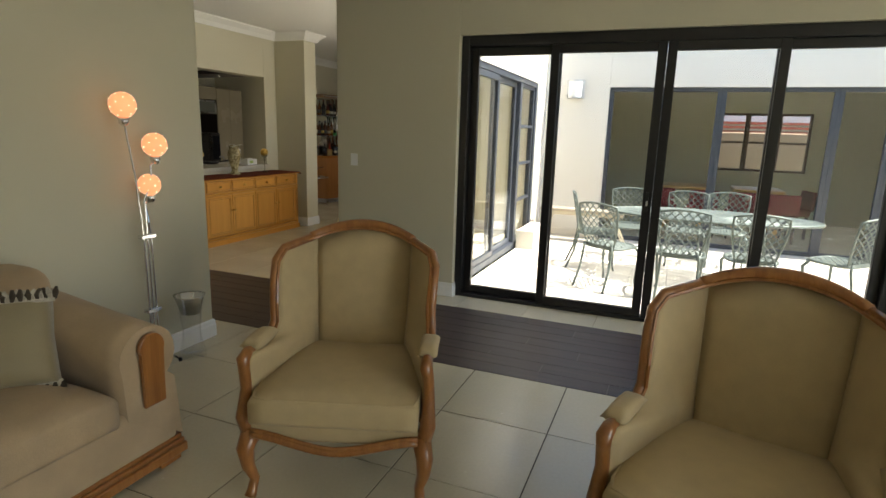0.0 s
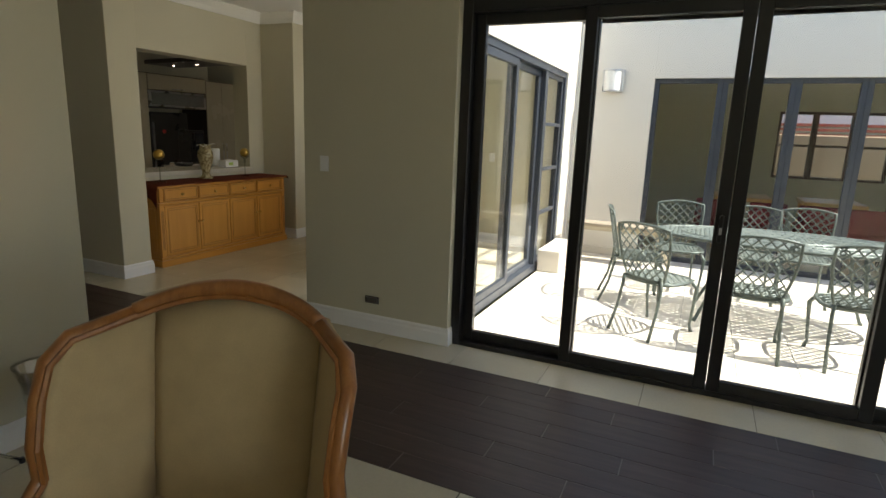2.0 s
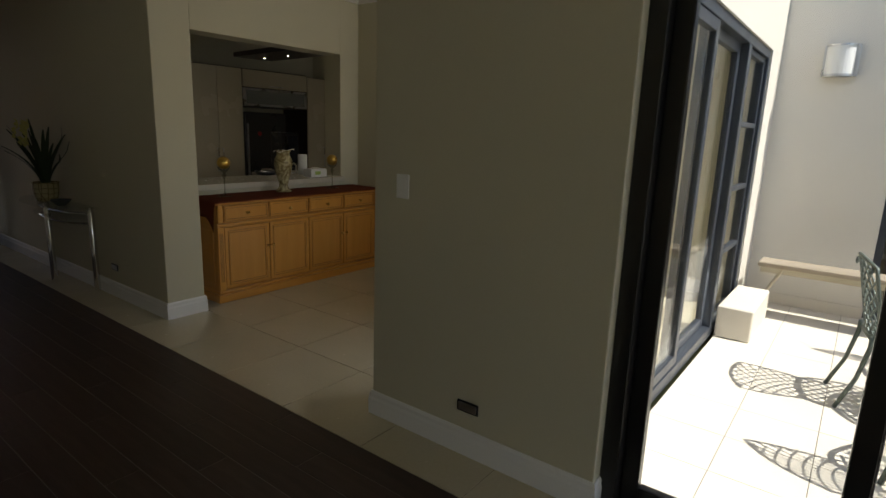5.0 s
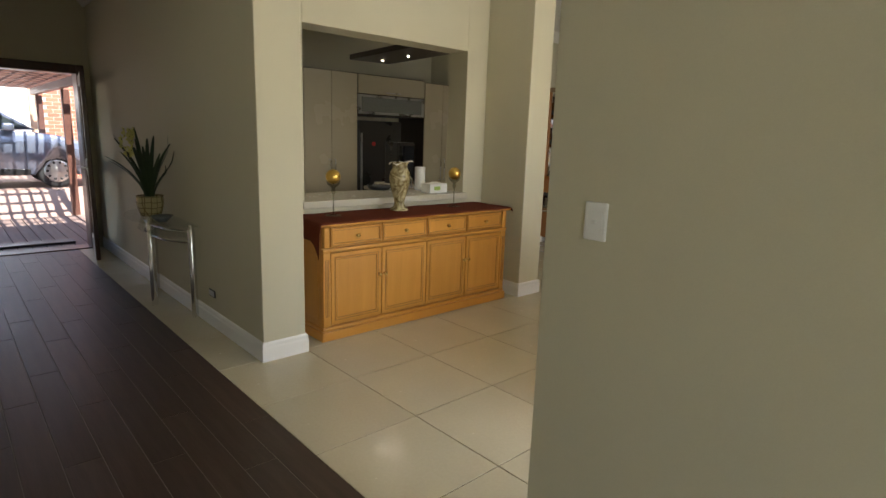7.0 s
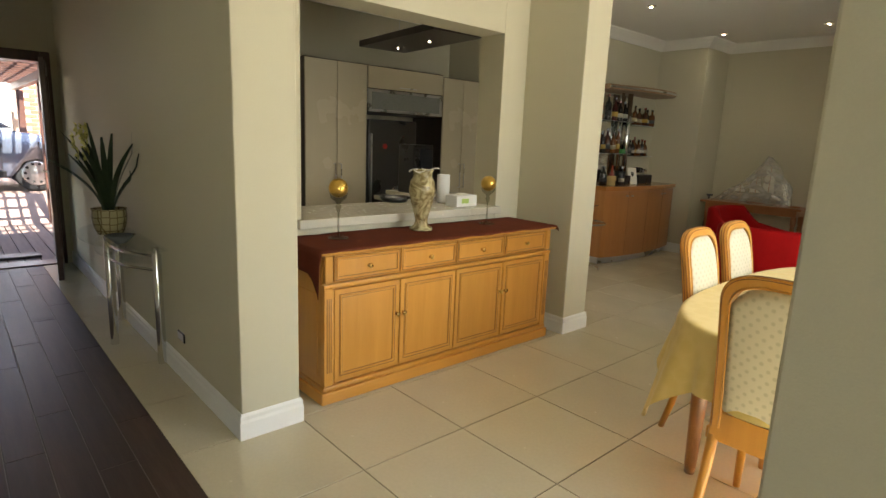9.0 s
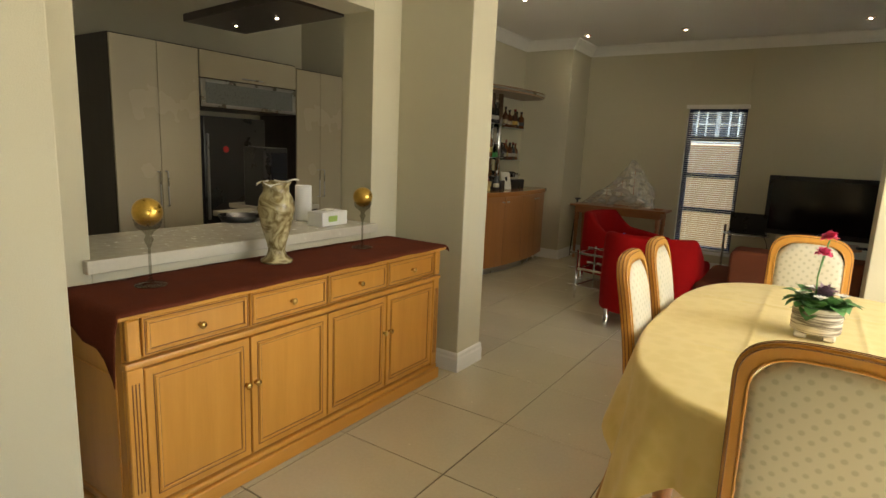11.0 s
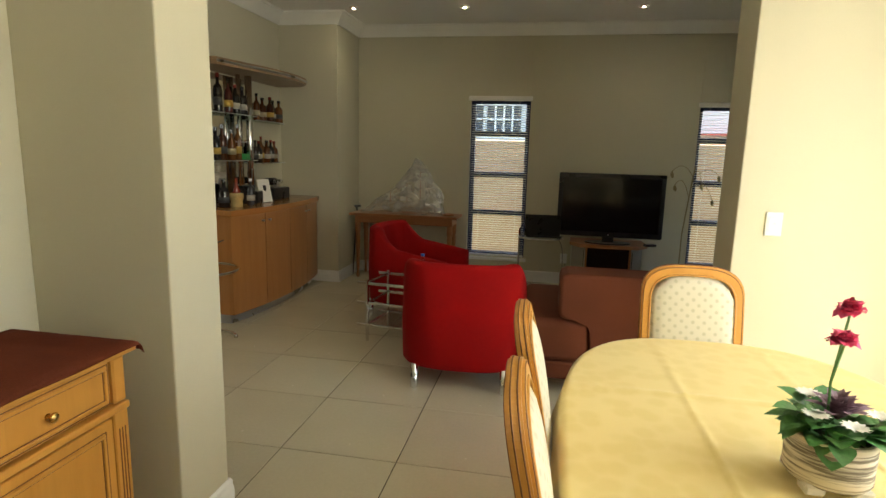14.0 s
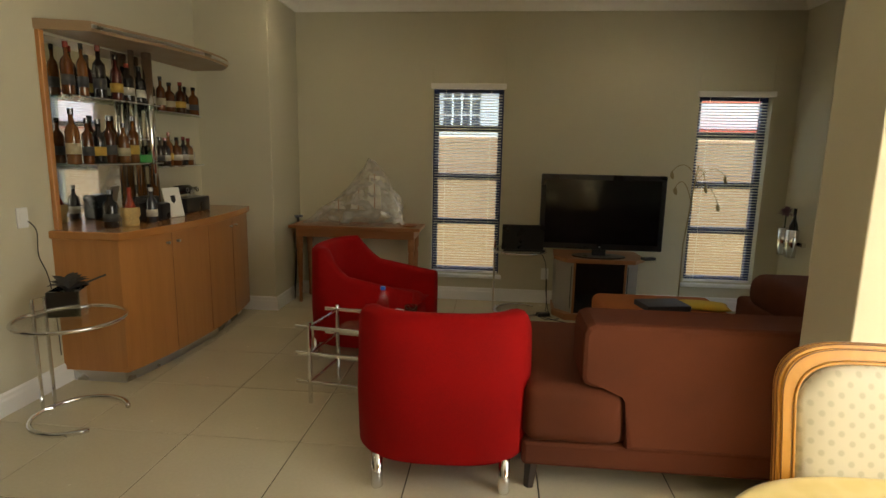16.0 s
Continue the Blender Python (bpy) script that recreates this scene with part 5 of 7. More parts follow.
part("magnet", lathe([(0.0, 0), (0.03, 0), (0.03, 0.006), (0.0, 0.006)], 12), mat("red_magnet", (0.5, 0.02, 0.02), 0.5), fr, "round red magnet").matrix_local = pose(0.0, -0.1, 1.36, 0, 90, 0)
part("foot", box(-0.5, -0.06, -0.3, 0.33, 0, 0.03), M_BLACKPL, fr)
# wine cooler: black box with a dark glass front
cm = thing("coffee_machine", -7.35, 7.33, 0, 0, "black wine cooler with a dark glass front on the kitchen counter", "coffee machine")
part("body", box(-0.13, 0.13, -0.13, 0.13, 0.90, 1.40, 0.01, 2), M_BLACKPL, cm)
part("column", box(0.131, 0.15, -0.05, 0.11, 0.95, 1.36, 0.004), mat("dark_glass", (0.02, 0.022, 0.03), 0.08, var=0.02, bump=0.0), cm)
cab2 = thing("base_cabinet", -7.35, 7.42, 0, 0, "dark kitchen base cabinet with a cream counter", "cabinet")
part("body", box(-0.32, 0.18, -0.22, 0.35, 0.0, 0.86, 0.004), M_ESPRESSO, cab2)
part("worktop", box(-0.33, 0.19, -0.235, 0.36, 0.86, 0.90, 0.003), M_QUARTZ, cab2)
hood = thing("hanging_hood", -6.70, 6.78, 2.28, -6, "dark brown hanging kitchen hood panel with small lights", "hood")
part("panel", box(-0.62, 0.60, -0.24, 0.26, 0.0, 0.055, 0.004), M_ESPRESSO, hood)
for sx in (-0.3, 0.3):
    part("cable", tube([(sx, 0, 0.055), (sx, 0, CEIL - 2.28)], 0.003, 6), M_STEEL, hood)
M_SPOT = glow("warm_spot", (1.0, 0.86, 0.62), 22.0)
for q in ((-0.40, 0.05), (0.12, 0.05)):
    part("light", lathe([(0.0, -0.002), (0.009, -0.002), (0.010, 0.0), (0.0, 0.0)], 12, q[0], q[1]), M_SPOT, hood, "small warm spotlight")
hl = bpy.data.lights.new("hood_lamp", 'SPOT')
hl.energy, hl.spot_size, hl.spot_blend, hl.color, hl.shadow_soft_size = 4.0, radians(150), 0.8, (1.0, 0.86, 0.66), 0.05
new("hood_lamp", hl).matrix_world = pose(-6.75, 6.78, 2.25)
pt = thing("paper_towel", -6.10, 6.62, 0.961, 0, "white paper towel roll standing on the counter", "paper towel")
part("roll", lathe([(0.0, 0), (0.05, 0), (0.052, 0.01), (0.052, 0.22), (0.048, 0.225), (0.018, 0.225), (0.016, 0.2), (0.0, 0.2)], 20), M_TRIM, pt, "", True)
tb = thing("tissue_box", -5.86, 6.60, 0.961, 4, "white tissue box with a green and yellow print on the counter", "tissue box")
part("box", box(-0.06, 0.06, -0.115, 0.115, 0, 0.085, 0.002), M_WHITEPL, tb)
part("print", box(0.0602, 0.0612, -0.06, 0.02, 0.025, 0.06), mat("green_print", (0.35, 0.5, 0.12), 0.5), tb)
part("tissue", pillow_shape(0.05, 0.1, 0.02, 6), M_PETAL, tb).matrix_local = pose(0, 0, 0.09)
tr = thing("serving_pan", -6.30, 6.28, 0.961, 0, "dark frying pan with a long handle on the counter", "pan")
part("pan", lathe([(0.0, 0), (0.10, 0), (0.125, 0.04), (0.12, 0.04), (0.097, 0.006), (0.0, 0.006)], 24), M_BLACKPL, tr, "", True)
part("handle", tube([(0.10, 0.05, 0.035), (0.22, 0.13, 0.06)], 0.011, 8), M_BLACKPL, tr)
# downlights
def downlight(x, y):
    d = thing("downlight", x, y, CEIL, 0, "small round recessed ceiling downlight, switched on", "downlight", "ceiling downlights")
    part("ring", lathe([(0.03, -0.010), (0.045, -0.008), (0.050, 0.0), (0.03, 0.0)], 20), M_CHROME, d)
    sd = bpy.data.lights.new("downlight_lamp", 'SPOT')
    sd.energy, sd.spot_size, sd.spot_blend, sd.color, sd.shadow_soft_size = 0.8, radians(140), 0.8, (1.0, 0.84, 0.62), 0.03
    so_ = new("downlight_lamp", sd)
    so_.matrix_world = pose(x, y, CEIL - 0.035)
    part("lens", lathe([(0.0, -0.016), (0.009, -0.014), (0.014, -0.009), (0.016, -0.002), (0.0, -0.002)], 16), M_SPOT, d)
    return d

for q in ((-6.0, 11.22), (-4.86, 11.28), (-3.14, 11.38), (-5.98, 9.35)):
    downlight(*q)

# ---- lounge ----
M_RED = mat("red_suede", (0.31, 0.004, 0.005), 0.9, var=0.2, scale=5, fine=250, bump=0.03, spec=0.15)
M_BROWN = mat("brown_suede", (0.115, 0.034, 0.017), 0.9, var=0.22, scale=4, fine=250, bump=0.03, spec=0.15)
M_CHERRY = wood("cherry_veneer", (0.36, 0.145, 0.04), (0.48, 0.21, 0.065), 0.3, 0.7, axis=2, coat=0.25, rand=0.03)
M_CHERRYX = wood("cherry_top", (0.36, 0.145, 0.04), (0.48, 0.21, 0.065), 0.22, 0.7, axis=1, coat=0.4, rand=0.03)
M_CONSOLE = wood("pine_console", (0.28, 0.10, 0.03), (0.38, 0.16, 0.06), 0.4, 1.2, axis=0)
M_MIRROR = mat("mirror", (0.86, 0.87, 0.86), 0.01, 1.0, var=0.0, bump=0.0)


def tub_chair():
    """A round-backed tub chair that faces -y; its back curves from arm to arm and falls towards the front."""
    c = thing("tub_armchair", 0, 0, 0, 0, "red suede tub armchair with a curved back on short chrome legs", "armchair", "red tub armchairs")
    n = 36
    pts = []
    for i in range(n + 1):
        a = -100 + 200 * i / n
        sa, ca = math.sin(radians(a)), math.cos(radians(a))
        x, y = 0.405 * math.copysign(abs(sa) ** 0.72, sa), 0.36 * math.copysign(abs(ca) ** 0.72, ca)
        if abs(a) > 90:
            y -= (abs(a) - 90) * 0.035
        pts.append((x, y, abs(a)))
    bm = bmesh.new()
    prof = []
    for x, y, a in pts:
        topz = 0.825 - 0.26 * max(0.0, (a - 62) / 38)
        nx, ny = math.copysign(abs(x / 0.405) ** 1.8, x), max(-0.2, math.copysign(abs(y / 0.36) ** 1.8, y))
        l = math.hypot(nx, ny)
        nx, ny = nx / l, ny / l
        o = []
        for (off, z) in ((-0.012, 0.150), (0.0, 0.165), (0.008, 0.40), (0.0, topz - 0.025), (-0.02, topz - 0.004), (-0.05, topz), (-0.08, topz - 0.006), (-0.10, topz - 0.03), (-0.10, 0.36), (-0.10, 0.165)):
            o.append((x + nx * off, y + ny * off, z))
        prof.append(o)
    vs = [[bm.verts.new(p) for p in o] for o in prof]
    m = len(prof[0])
    for p, q in zip(vs, vs[1:]):
        for k in range(m):
            bm.faces.new((p[k], p[(k + 1) % m], q[(k + 1) % m], q[k]))
    bm.faces.new(vs[0][::-1])
    bm.faces.new(vs[-1])
    bmesh.ops.recalc_face_normals(bm, faces=bm.faces)
    part("shell", bm, M_RED, c, "", True)
    part("base", prism([(0.31 * math.sin(radians(a)), 0.27 * math.cos(radians(a))) for a in range(-90, 91, 12)] + [(0.31, -0.38), (-0.31, -0.38)], 0.155, 0.32, 0.02), M_RED, c)
    cu = pillow_shape(0.62, 0.66, 0.16, 10)
    part("seat_cushion", turned(cu, pose(0, -0.08, 0.38)), M_RED, c, "", True)
    for sx in (-1, 1):
        for y in (-0.33, 0.29):
            part("leg", lathe([(0.0, 0), (0.024, 0), (0.026, 0.006), (0.026, 0.165), (0.0, 0.165)], 14, sx * 0.285, y), M_CHROME, c, "", True)
    return c


tc1 = tub_chair()
tc1.matrix_world = pose(-4.45, 9.08, 0, 0, 0, 182)
copy_thing(tc1, pose(-5.17, 10.50, 0, 0, 0, 84))

# brown sofa seen from behind: low arm, back cushion block, raised skirt
sf = thing("corner_sofa", -3.20, 9.25, 0, 0, "brown suede sofa seen from behind with a low rounded arm", "sofa")
part("skirt", box(-0.88, 1.25, -0.42, 0.55, 0.12, 0.24, 0.02, 2), M_BROWN, sf)
part("seat_base", smooth_box(-0.87, 1.24, -0.40, 0.54, 0.24, 0.42, 0.035, 3), M_BROWN, sf, "", True)
part("arm", smooth_box(-0.88, -0.44, -0.44, 0.56, 0.235, 0.51, 0.06, 4), M_BROWN, sf, "", True)
back = [(-0.435, 0.237), (1.25, 0.237), (1.25, 0.80), (-0.60, 0.80), (-0.632, 0.785), (-0.645, 0.75), (-0.645, 0.56), (-0.632, 0.53), (-0.60, 0.515), (-0.49, 0.515), (-0.455, 0.50), (-0.435, 0.465)]
part("backrest", turned(prism(back, 0.17, 0.448, 0.022), Matrix(((1, 0, 0, 0), (0, 0, -1, 0), (0, 1, 0, 0), (0, 0, 0, 1)))), M_BROWN, sf, "", False)
for xa, xb in ((-0.43, 0.40), (0.41, 1.23)):
    part("seat_cushion", turned(pillow_shape(xb - xa, 0.66, 0.15, 10, xa), pose((xa + xb) / 2, 0.20, 0.45)), M_BROWN, sf, "", True)
for sx in (-0.83, 1.2):
    for y in (-0.38, 0.5):
        part("leg", tube([(sx, y, 0.13), (sx + (0.02 if sx > 0 else -0.01), y, 0.0)], [0.035, 0.025], 6), M_ESPRESSO, sf)
sf2 = thing("sofa_chaise", -1.98, 10.35, 0, 0, "brown suede sofa end beside the corner sofa", "sofa")
part("base", smooth_box(-0.36, 0.40, -0.55, 0.6, 0.1, 0.44, 0.04, 3), M_BROWN, sf2, "", True)
part("backrest", smooth_box(-0.36, 0.40, -0.55, 0.45, 0.40, 0.66, 0.10, 4), M_BROWN, sf2, "", True)
for q in ((-0.3, -0.5), (0.34, -0.5), (-0.3, 0.54), (0.34, 0.54)):
    part("leg", tube([(q[0], q[1], 0.11), (q[0], q[1], 0.0)], [0.03, 0.022], 6), M_ESPRESSO, sf2)

# ottoman with a book and a yellow cloth
M_TAN = mat("tan_suede", (0.40, 0.13, 0.04), 0.85, var=0.14, scale=6, fine=250, bump=0.03, spec=0.2)
ot = thing("ottoman", -3.0, 10.62, 0, 0, "tan suede ottoman used as a coffee table", "ottoman")
part("seat", smooth_box(-0.45, 0.45, -0.32, 0.32, 0.08, 0.42, 0.06, 4), M_TAN, ot, "", True)
for q in ((-0.36, -0.24), (0.36, -0.24), (-0.36, 0.24), (0.36, 0.24)):
    part("foot", tube([(q[0], q[1], 0.09), (q[0], q[1], 0.0)], 0.025, 8), M_ESPRESSO, ot)
bkk = thing("book", -3.02, 10.52, 0.421, 12, "closed dark grey book lying on the ottoman", "book")
part("cover", box(-0.16, 0.16, -0.11, 0.11, 0, 0.04, 0.003), mat("book_cover", (0.035, 0.035, 0.04), 0.5), bkk)
part("pages", box(-0.155, 0.163, -0.105, 0.105, 0.006, 0.034), M_PETAL, bkk)
yc = thing("folded_cloth", -2.72, 10.56, 0.421, -10, "crumpled yellow cloth lying on the ottoman", "cloth")
part("cloth", pillow_shape(0.34, 0.2, 0.05, 10, 7.0), mat("yellow_cloth", (0.62, 0.42, 0.05), 0.8, var=0.1), yc, "", True).location = (0, 0, 0.02)

# chrome and glass trolley with bottle, mugs and a glass
tro = thing("glass_trolley", -5.03, 9.72, 0, -8, "chrome trolley with three glass shelves beside the red armchair", "trolley")
for sx in (-0.24, 0.24):
    for y in (-0.2, 0.2):
        part("post", tube([(sx, y, 0.0), (sx, y, 0.50)], 0.013, 8), M_CHROME, tro)
for z in (0.13, 0.31, 0.47):
    bm = bmesh.new()
    for y in (-0.2, 0.2):
        add_box(bm, -0.33, 0.26, y - 0.006, y + 0.006, z - 0.012, z + 0.010, 0.003)
    for sx in (-0.24, 0.24):
        add_tube(bm, [(sx, -0.2, z), (sx, 0.2, z)], 0.009, 8)
    part("rail", bm, M_CHROME, tro)
    part("shelf", box(-0.25, 0.25, -0.21, 0.21, z + 0.008, z + 0.016, 0.002), M_GLASS, tro, "clear glass shelf")
M_PETB = glass("clear_plastic", (0.90, 0.93, 0.95))
wbt = thing("water_bottle", -4.87, 9.62, 0.487, 0, "clear plastic water bottle with a blue label on the trolley", "bottle")
part("bottle", lathe([(0.0, 0), (0.03, 0), (0.033, 0.01), (0.033, 0.14), (0.02, 0.18), (0.013, 0.2), (0.013, 0.215), (0.0, 0.215)], 18), M_PETB, wbt, "", True)
part("label", lathe([(0.0335, 0.03), (0.0340, 0.03), (0.0340, 0.085), (0.0335, 0.085)], 18), mat("blue_label", (0.03, 0.08, 0.4), 0.4), wbt, "blue label")
part("cap", lathe([(0.0, 0.212), (0.015, 0.212), (0.015, 0.23), (0.0, 0.23)], 12), mat("blue_cap", (0.03, 0.10, 0.45), 0.4), wbt)
for k, (mx_, my_) in enumerate(((-4.80, 9.60), (-4.74, 9.72))):
    mg = thing("mug" if k == 0 else "drinking_glass", mx_ + 0.02, my_, 0.487, 0, "white china mug on the trolley" if k == 0 else "short drinking glass on the trolley", "mug" if k == 0 else "glass")
    part("body", lathe([(0.0, 0), (0.034, 0), (0.038, 0.01), (0.04, 0.095), (0.036, 0.095), (0.033, 0.012), (0.0, 0.01)], 18), M_WHITEPL if k == 0 else M_CLEAR, mg, "", True)
    if k == 0:
        part("handle", tube([(0.036, 0, 0.075), (0.062, 0, 0.068), (0.062, 0, 0.035), (0.036, 0, 0.025)], 0.005, 6), M_WHITEPL, mg)

# console with a plastic-wrapped model ship
con = thing("console_table", -5.58, 11.86, 0, 0, "reddish wooden console table with turned legs against the wall", "console table")
part("tabletop", box(-0.64, 0.64, -0.2, 0.21, 0.745, 0.775, 0.006, 2), M_CONSOLE, con)
part("apron", box(-0.58, 0.58, -0.16, 0.19, 0.66, 0.745, 0.003), M_CONSOLE, con)
for sx in (-0.55, 0.55):
    for y in (-0.135, 0.16):
        part("leg", lathe([(0.014, 0.0), (0.02, 0.02), (0.016, 0.06), (0.03, 0.5), (0.024, 0.53), (0.034, 0.56), (0.034, 0.66)], 12, sx, y), M_CONSOLE, con, "", True)
M_PLASTIC = bpy.data.materials.new("clear_wrap")
M_PLASTIC.use_nodes = True
_n, _l = M_PLASTIC.node_tree.nodes, M_PLASTIC.node_tree.links
_n.remove(_n["Principled BSDF"])
_tr, _df, _gl, _m1, _m2, _w = _n.new("ShaderNodeBsdfTransparent"), _n.new("ShaderNodeBsdfDiffuse"), _n.new("ShaderNodeBsdfGlossy"), _n.new("ShaderNodeMixShader"), _n.new("ShaderNodeMixShader"), _n.new("ShaderNodeTexNoise")
_w.inputs["Scale"].default_value, _w.inputs["Detail"].default_value = 7, 5
_rm = _n.new("ShaderNodeMapRange")
_rm.inputs[1].default_value, _rm.inputs[2].default_value, _rm.inputs[3].default_value, _rm.inputs[4].default_value = 0.42, 0.72, 0.14, 0.62
_l.new(_w.outputs["Fac"], _rm.inputs[0])
_df.inputs[0].default_value = (0.7, 0.68, 0.62, 1)
_gl.inputs["Roughness"].default_value = 0.25
_m2.inputs[0].default_value = 0.10
_l.new(_rm.outputs[0], _m1.inputs[0])
_l.new(_tr.outputs[0], _m1.inputs[1])
_l.new(_df.outputs[0], _m1.inputs[2])
_l.new(_m1.outputs[0], _m2.inputs[1])
_l.new(_gl.outputs[0], _m2.inputs[2])
_l.new(_m2.outputs[0], _n["Material Output"].inputs[0])
ship = thing("wrapped_model_ship", -5.55, 11.84, 0.776, 0, "model sailing ship wrapped in crumpled clear plastic on the console", "model ship")
rows = []
for j in range(15):
    v = j / 14
    r = []
    for k in range(37):
        a = k * math.tau / 36
        left, right = 0.60 * (1 - v) ** 1.6, 0.44 * (1 - v ** 1.5) ** 0.8
        wx = right if math.cos(a) > 0 else left
        wy = 0.14 * (1 - v) ** 0.5
        crease = 1 + 0.20 * noise.noise((math.cos(a) * 4, math.sin(a) * 4, v * 4))
        r.append(((wx * math.cos(a) * crease + 0.08 * v), wy * math.sin(a) * crease, 0.65 * v + 0.04 * noise.noise((math.cos(a) * 3, math.sin(a) * 3 + 7, v * 5)) * (1 if 0 < j < 14 else 0)))
    rows.append(r)
part("wrap", sheet(rows), M_PLASTIC, ship, "crumpled clear plastic wrap")
part("hull", pillow_shape(0.6, 0.12, 0.12, 10), mat("ship_hull", (0.35, 0.30, 0.22), 0.6), ship, "", True).location = (0, 0, 0.08)
part("stand", box(-0.1, 0.1, -0.04, 0.04, 0, 0.03, 0.004), M_CONSOLE, ship)
for mx_, hh in ((-0.22, 0.24), (-0.02, 0.36), (0.14, 0.50)):
    part("mast", tube([(mx_, 0, 0.1), (mx_, 0, hh)], 0.005, 6), M_CONSOLE, ship)
    part("sail", sheet([[(mx_ - 0.08 + 0.03 * i, 0.02 * math.sin(i * 0.8), 0.15 + 0.0 * i) for i in range(6)], [(mx_ - 0.05 + 0.02 * i, 0.02 * math.sin(i * 0.8), hh - 0.02) for i in range(6)]], 0.002), M_PETAL, ship, "cream sail")
cane = thing("walking_stick", -6.235, 11.88, 0, 0, "black walking stick leaning on the console table", "walking stick")
part("shaft", tube([(0.0, -0.05, 0.0), (0.02, 0.05, 0.80)], [0.009, 0.011], 8), M_BLACKPL, cane)
part("grip", tube([(0.02, 0.05, 0.78), (0.02, 0.05, 0.81), (-0.01, 0.03, 0.83), (0.06, 0.07, 0.83)], 0.013, 8), M_BLACKPL, cane)
bt = thing("small_bowl", -5.06, 11.80, 0.776, 0, "small flat wooden dish on the console", "dish")
part("dish", lathe([(0.0, 0), (0.06, 0), (0.08, 0.02), (0.075, 0.02), (0.055, 0.006), (0.0, 0.006)], 18), M_CONSOLE, bt, "", True)

# television on its corner stand
tv = thing("television", -3.285, 11.64, 0.575, -2, "black flat screen television on a low stand", "television")
M_SCREEN = mat("tv_screen", (0.006, 0.006, 0.007), 0.12, var=0.02, bump=0.0)
part("bezel", box(-0.545, 0.545, -0.035, 0.035, 0.07, 0.745, 0.012, 2), M_BLACKPL, tv)
part("screen", box(-0.50, 0.50, -0.0375, -0.034, 0.125, 0.70), M_SCREEN, tv)
part("logo", lathe([(0.0, 0), (0.008, 0), (0.008, 0.001), (0.0, 0.001)], 12), M_STEEL, tv).matrix_local = pose(0, -0.036, 0.096, 90, 0, 0)
part("neck", box(-0.06, 0.06, -0.02, 0.02, 0.012, 0.08, 0.004), M_BLACKPL, tv)
part("foot", prism([(0.24 * math.cos(k * math.tau / 28), 0.13 * math.sin(k * math.tau / 28)) for k in range(28)], 0.0, 0.014, 0.004), M_BLACKPL, tv)
st = thing("tv_stand", -3.28, 11.72, 0, 0, "wooden and grey corner television stand with a dark glass door", "tv stand")
M_GREYLAM = mat("grey_laminate", (0.30, 0.28, 0.25), 0.4, var=0.05, bump=0.005)
for z0, z1 in ((0.0, 0.06), (0.535, 0.573)):
    part("panel", prism([(-0.40, -0.05), (-0.30, -0.22), (0.30, -0.22), (0.42, -0.05), (0.40, 0.28), (-0.38, 0.28)], z0, z1, 0.006), M_CONSOLE, st)
for sx in (-1, 1):
    part("side", prism([(sx * 0.37, -0.03), (sx * 0.23, -0.19), (sx * 0.23, 0.25), (sx * 0.37, 0.25)][::sx], 0.06, 0.535, 0.003), M_GREYLAM, st)
    part("upright", box(sx * 0.215, sx * 0.235, -0.20, -0.16, 0.06, 0.535, 0.003), M_CONSOLE, st)
    part("speaker", box(sx * 0.25 - 0.004, sx * 0.25 + 0.004, -0.17, -0.13, 0.1, 0.5), M_BLACKPL, st)
part("door", box(-0.215, 0.215, -0.19, -0.18, 0.065, 0.53), mat("smoked_glass", (0.01, 0.01, 0.012), 0.08, var=0.02, bump=0.0), st, "smoked glass door")
sbx = thing("set_top_box", -2.86, 11.56, 0.575, 20, "small black box beside the television", "device")
part("body", box(-0.06, 0.06, -0.03, 0.03, 0, 0.025, 0.004), M_BLACKPL, sbx)

# laptop on a round chrome table
def chrome_table(nm, x, y, rz, h, r, label):
    """A height-adjustable round glass table on an open ring base."""
    t = thing(nm, x, y, 0, rz, label, "side table", "round chrome tables")
    part("base_ring", tube(arc(0.05, 0, 0.014, r * 0.88, 45, 330, 26), 0.013, 10), M_CHROME, t, "", True)
    part("post", tube([(-0.16 - 0.02, -0.035, 0.02), (-0.18, -0.035, h + 0.09), (-0.18, 0.035, h + 0.09), (-0.18, 0.035, 0.02)], 0.010, 8), M_CHROME, t)
    part("base_bar", tube([(-0.18, -0.035, 0.02), (-r * 0.80 + 0.05, 0.0, 0.014), (-0.18, 0.035, 0.02)], 0.010, 8), M_CHROME, t)
    part("ring", tube(arc(0.05, 0, h, r, 0, 360, 40)[:-1], 0.011, 8, True), M_CHROME, t, "", True)
    part("glass_top", lathe([(0.0, h), (r - 0.006, h), (r - 0.004, h + 0.008), (0.0, h + 0.008)], 40, 0.05, 0), M_GLASS, t)
    part("collar", box(-0.205, -0.155, -0.05, 0.05, h - 0.015, h + 0.01, 0.004), M_CHROME, t)
    return t


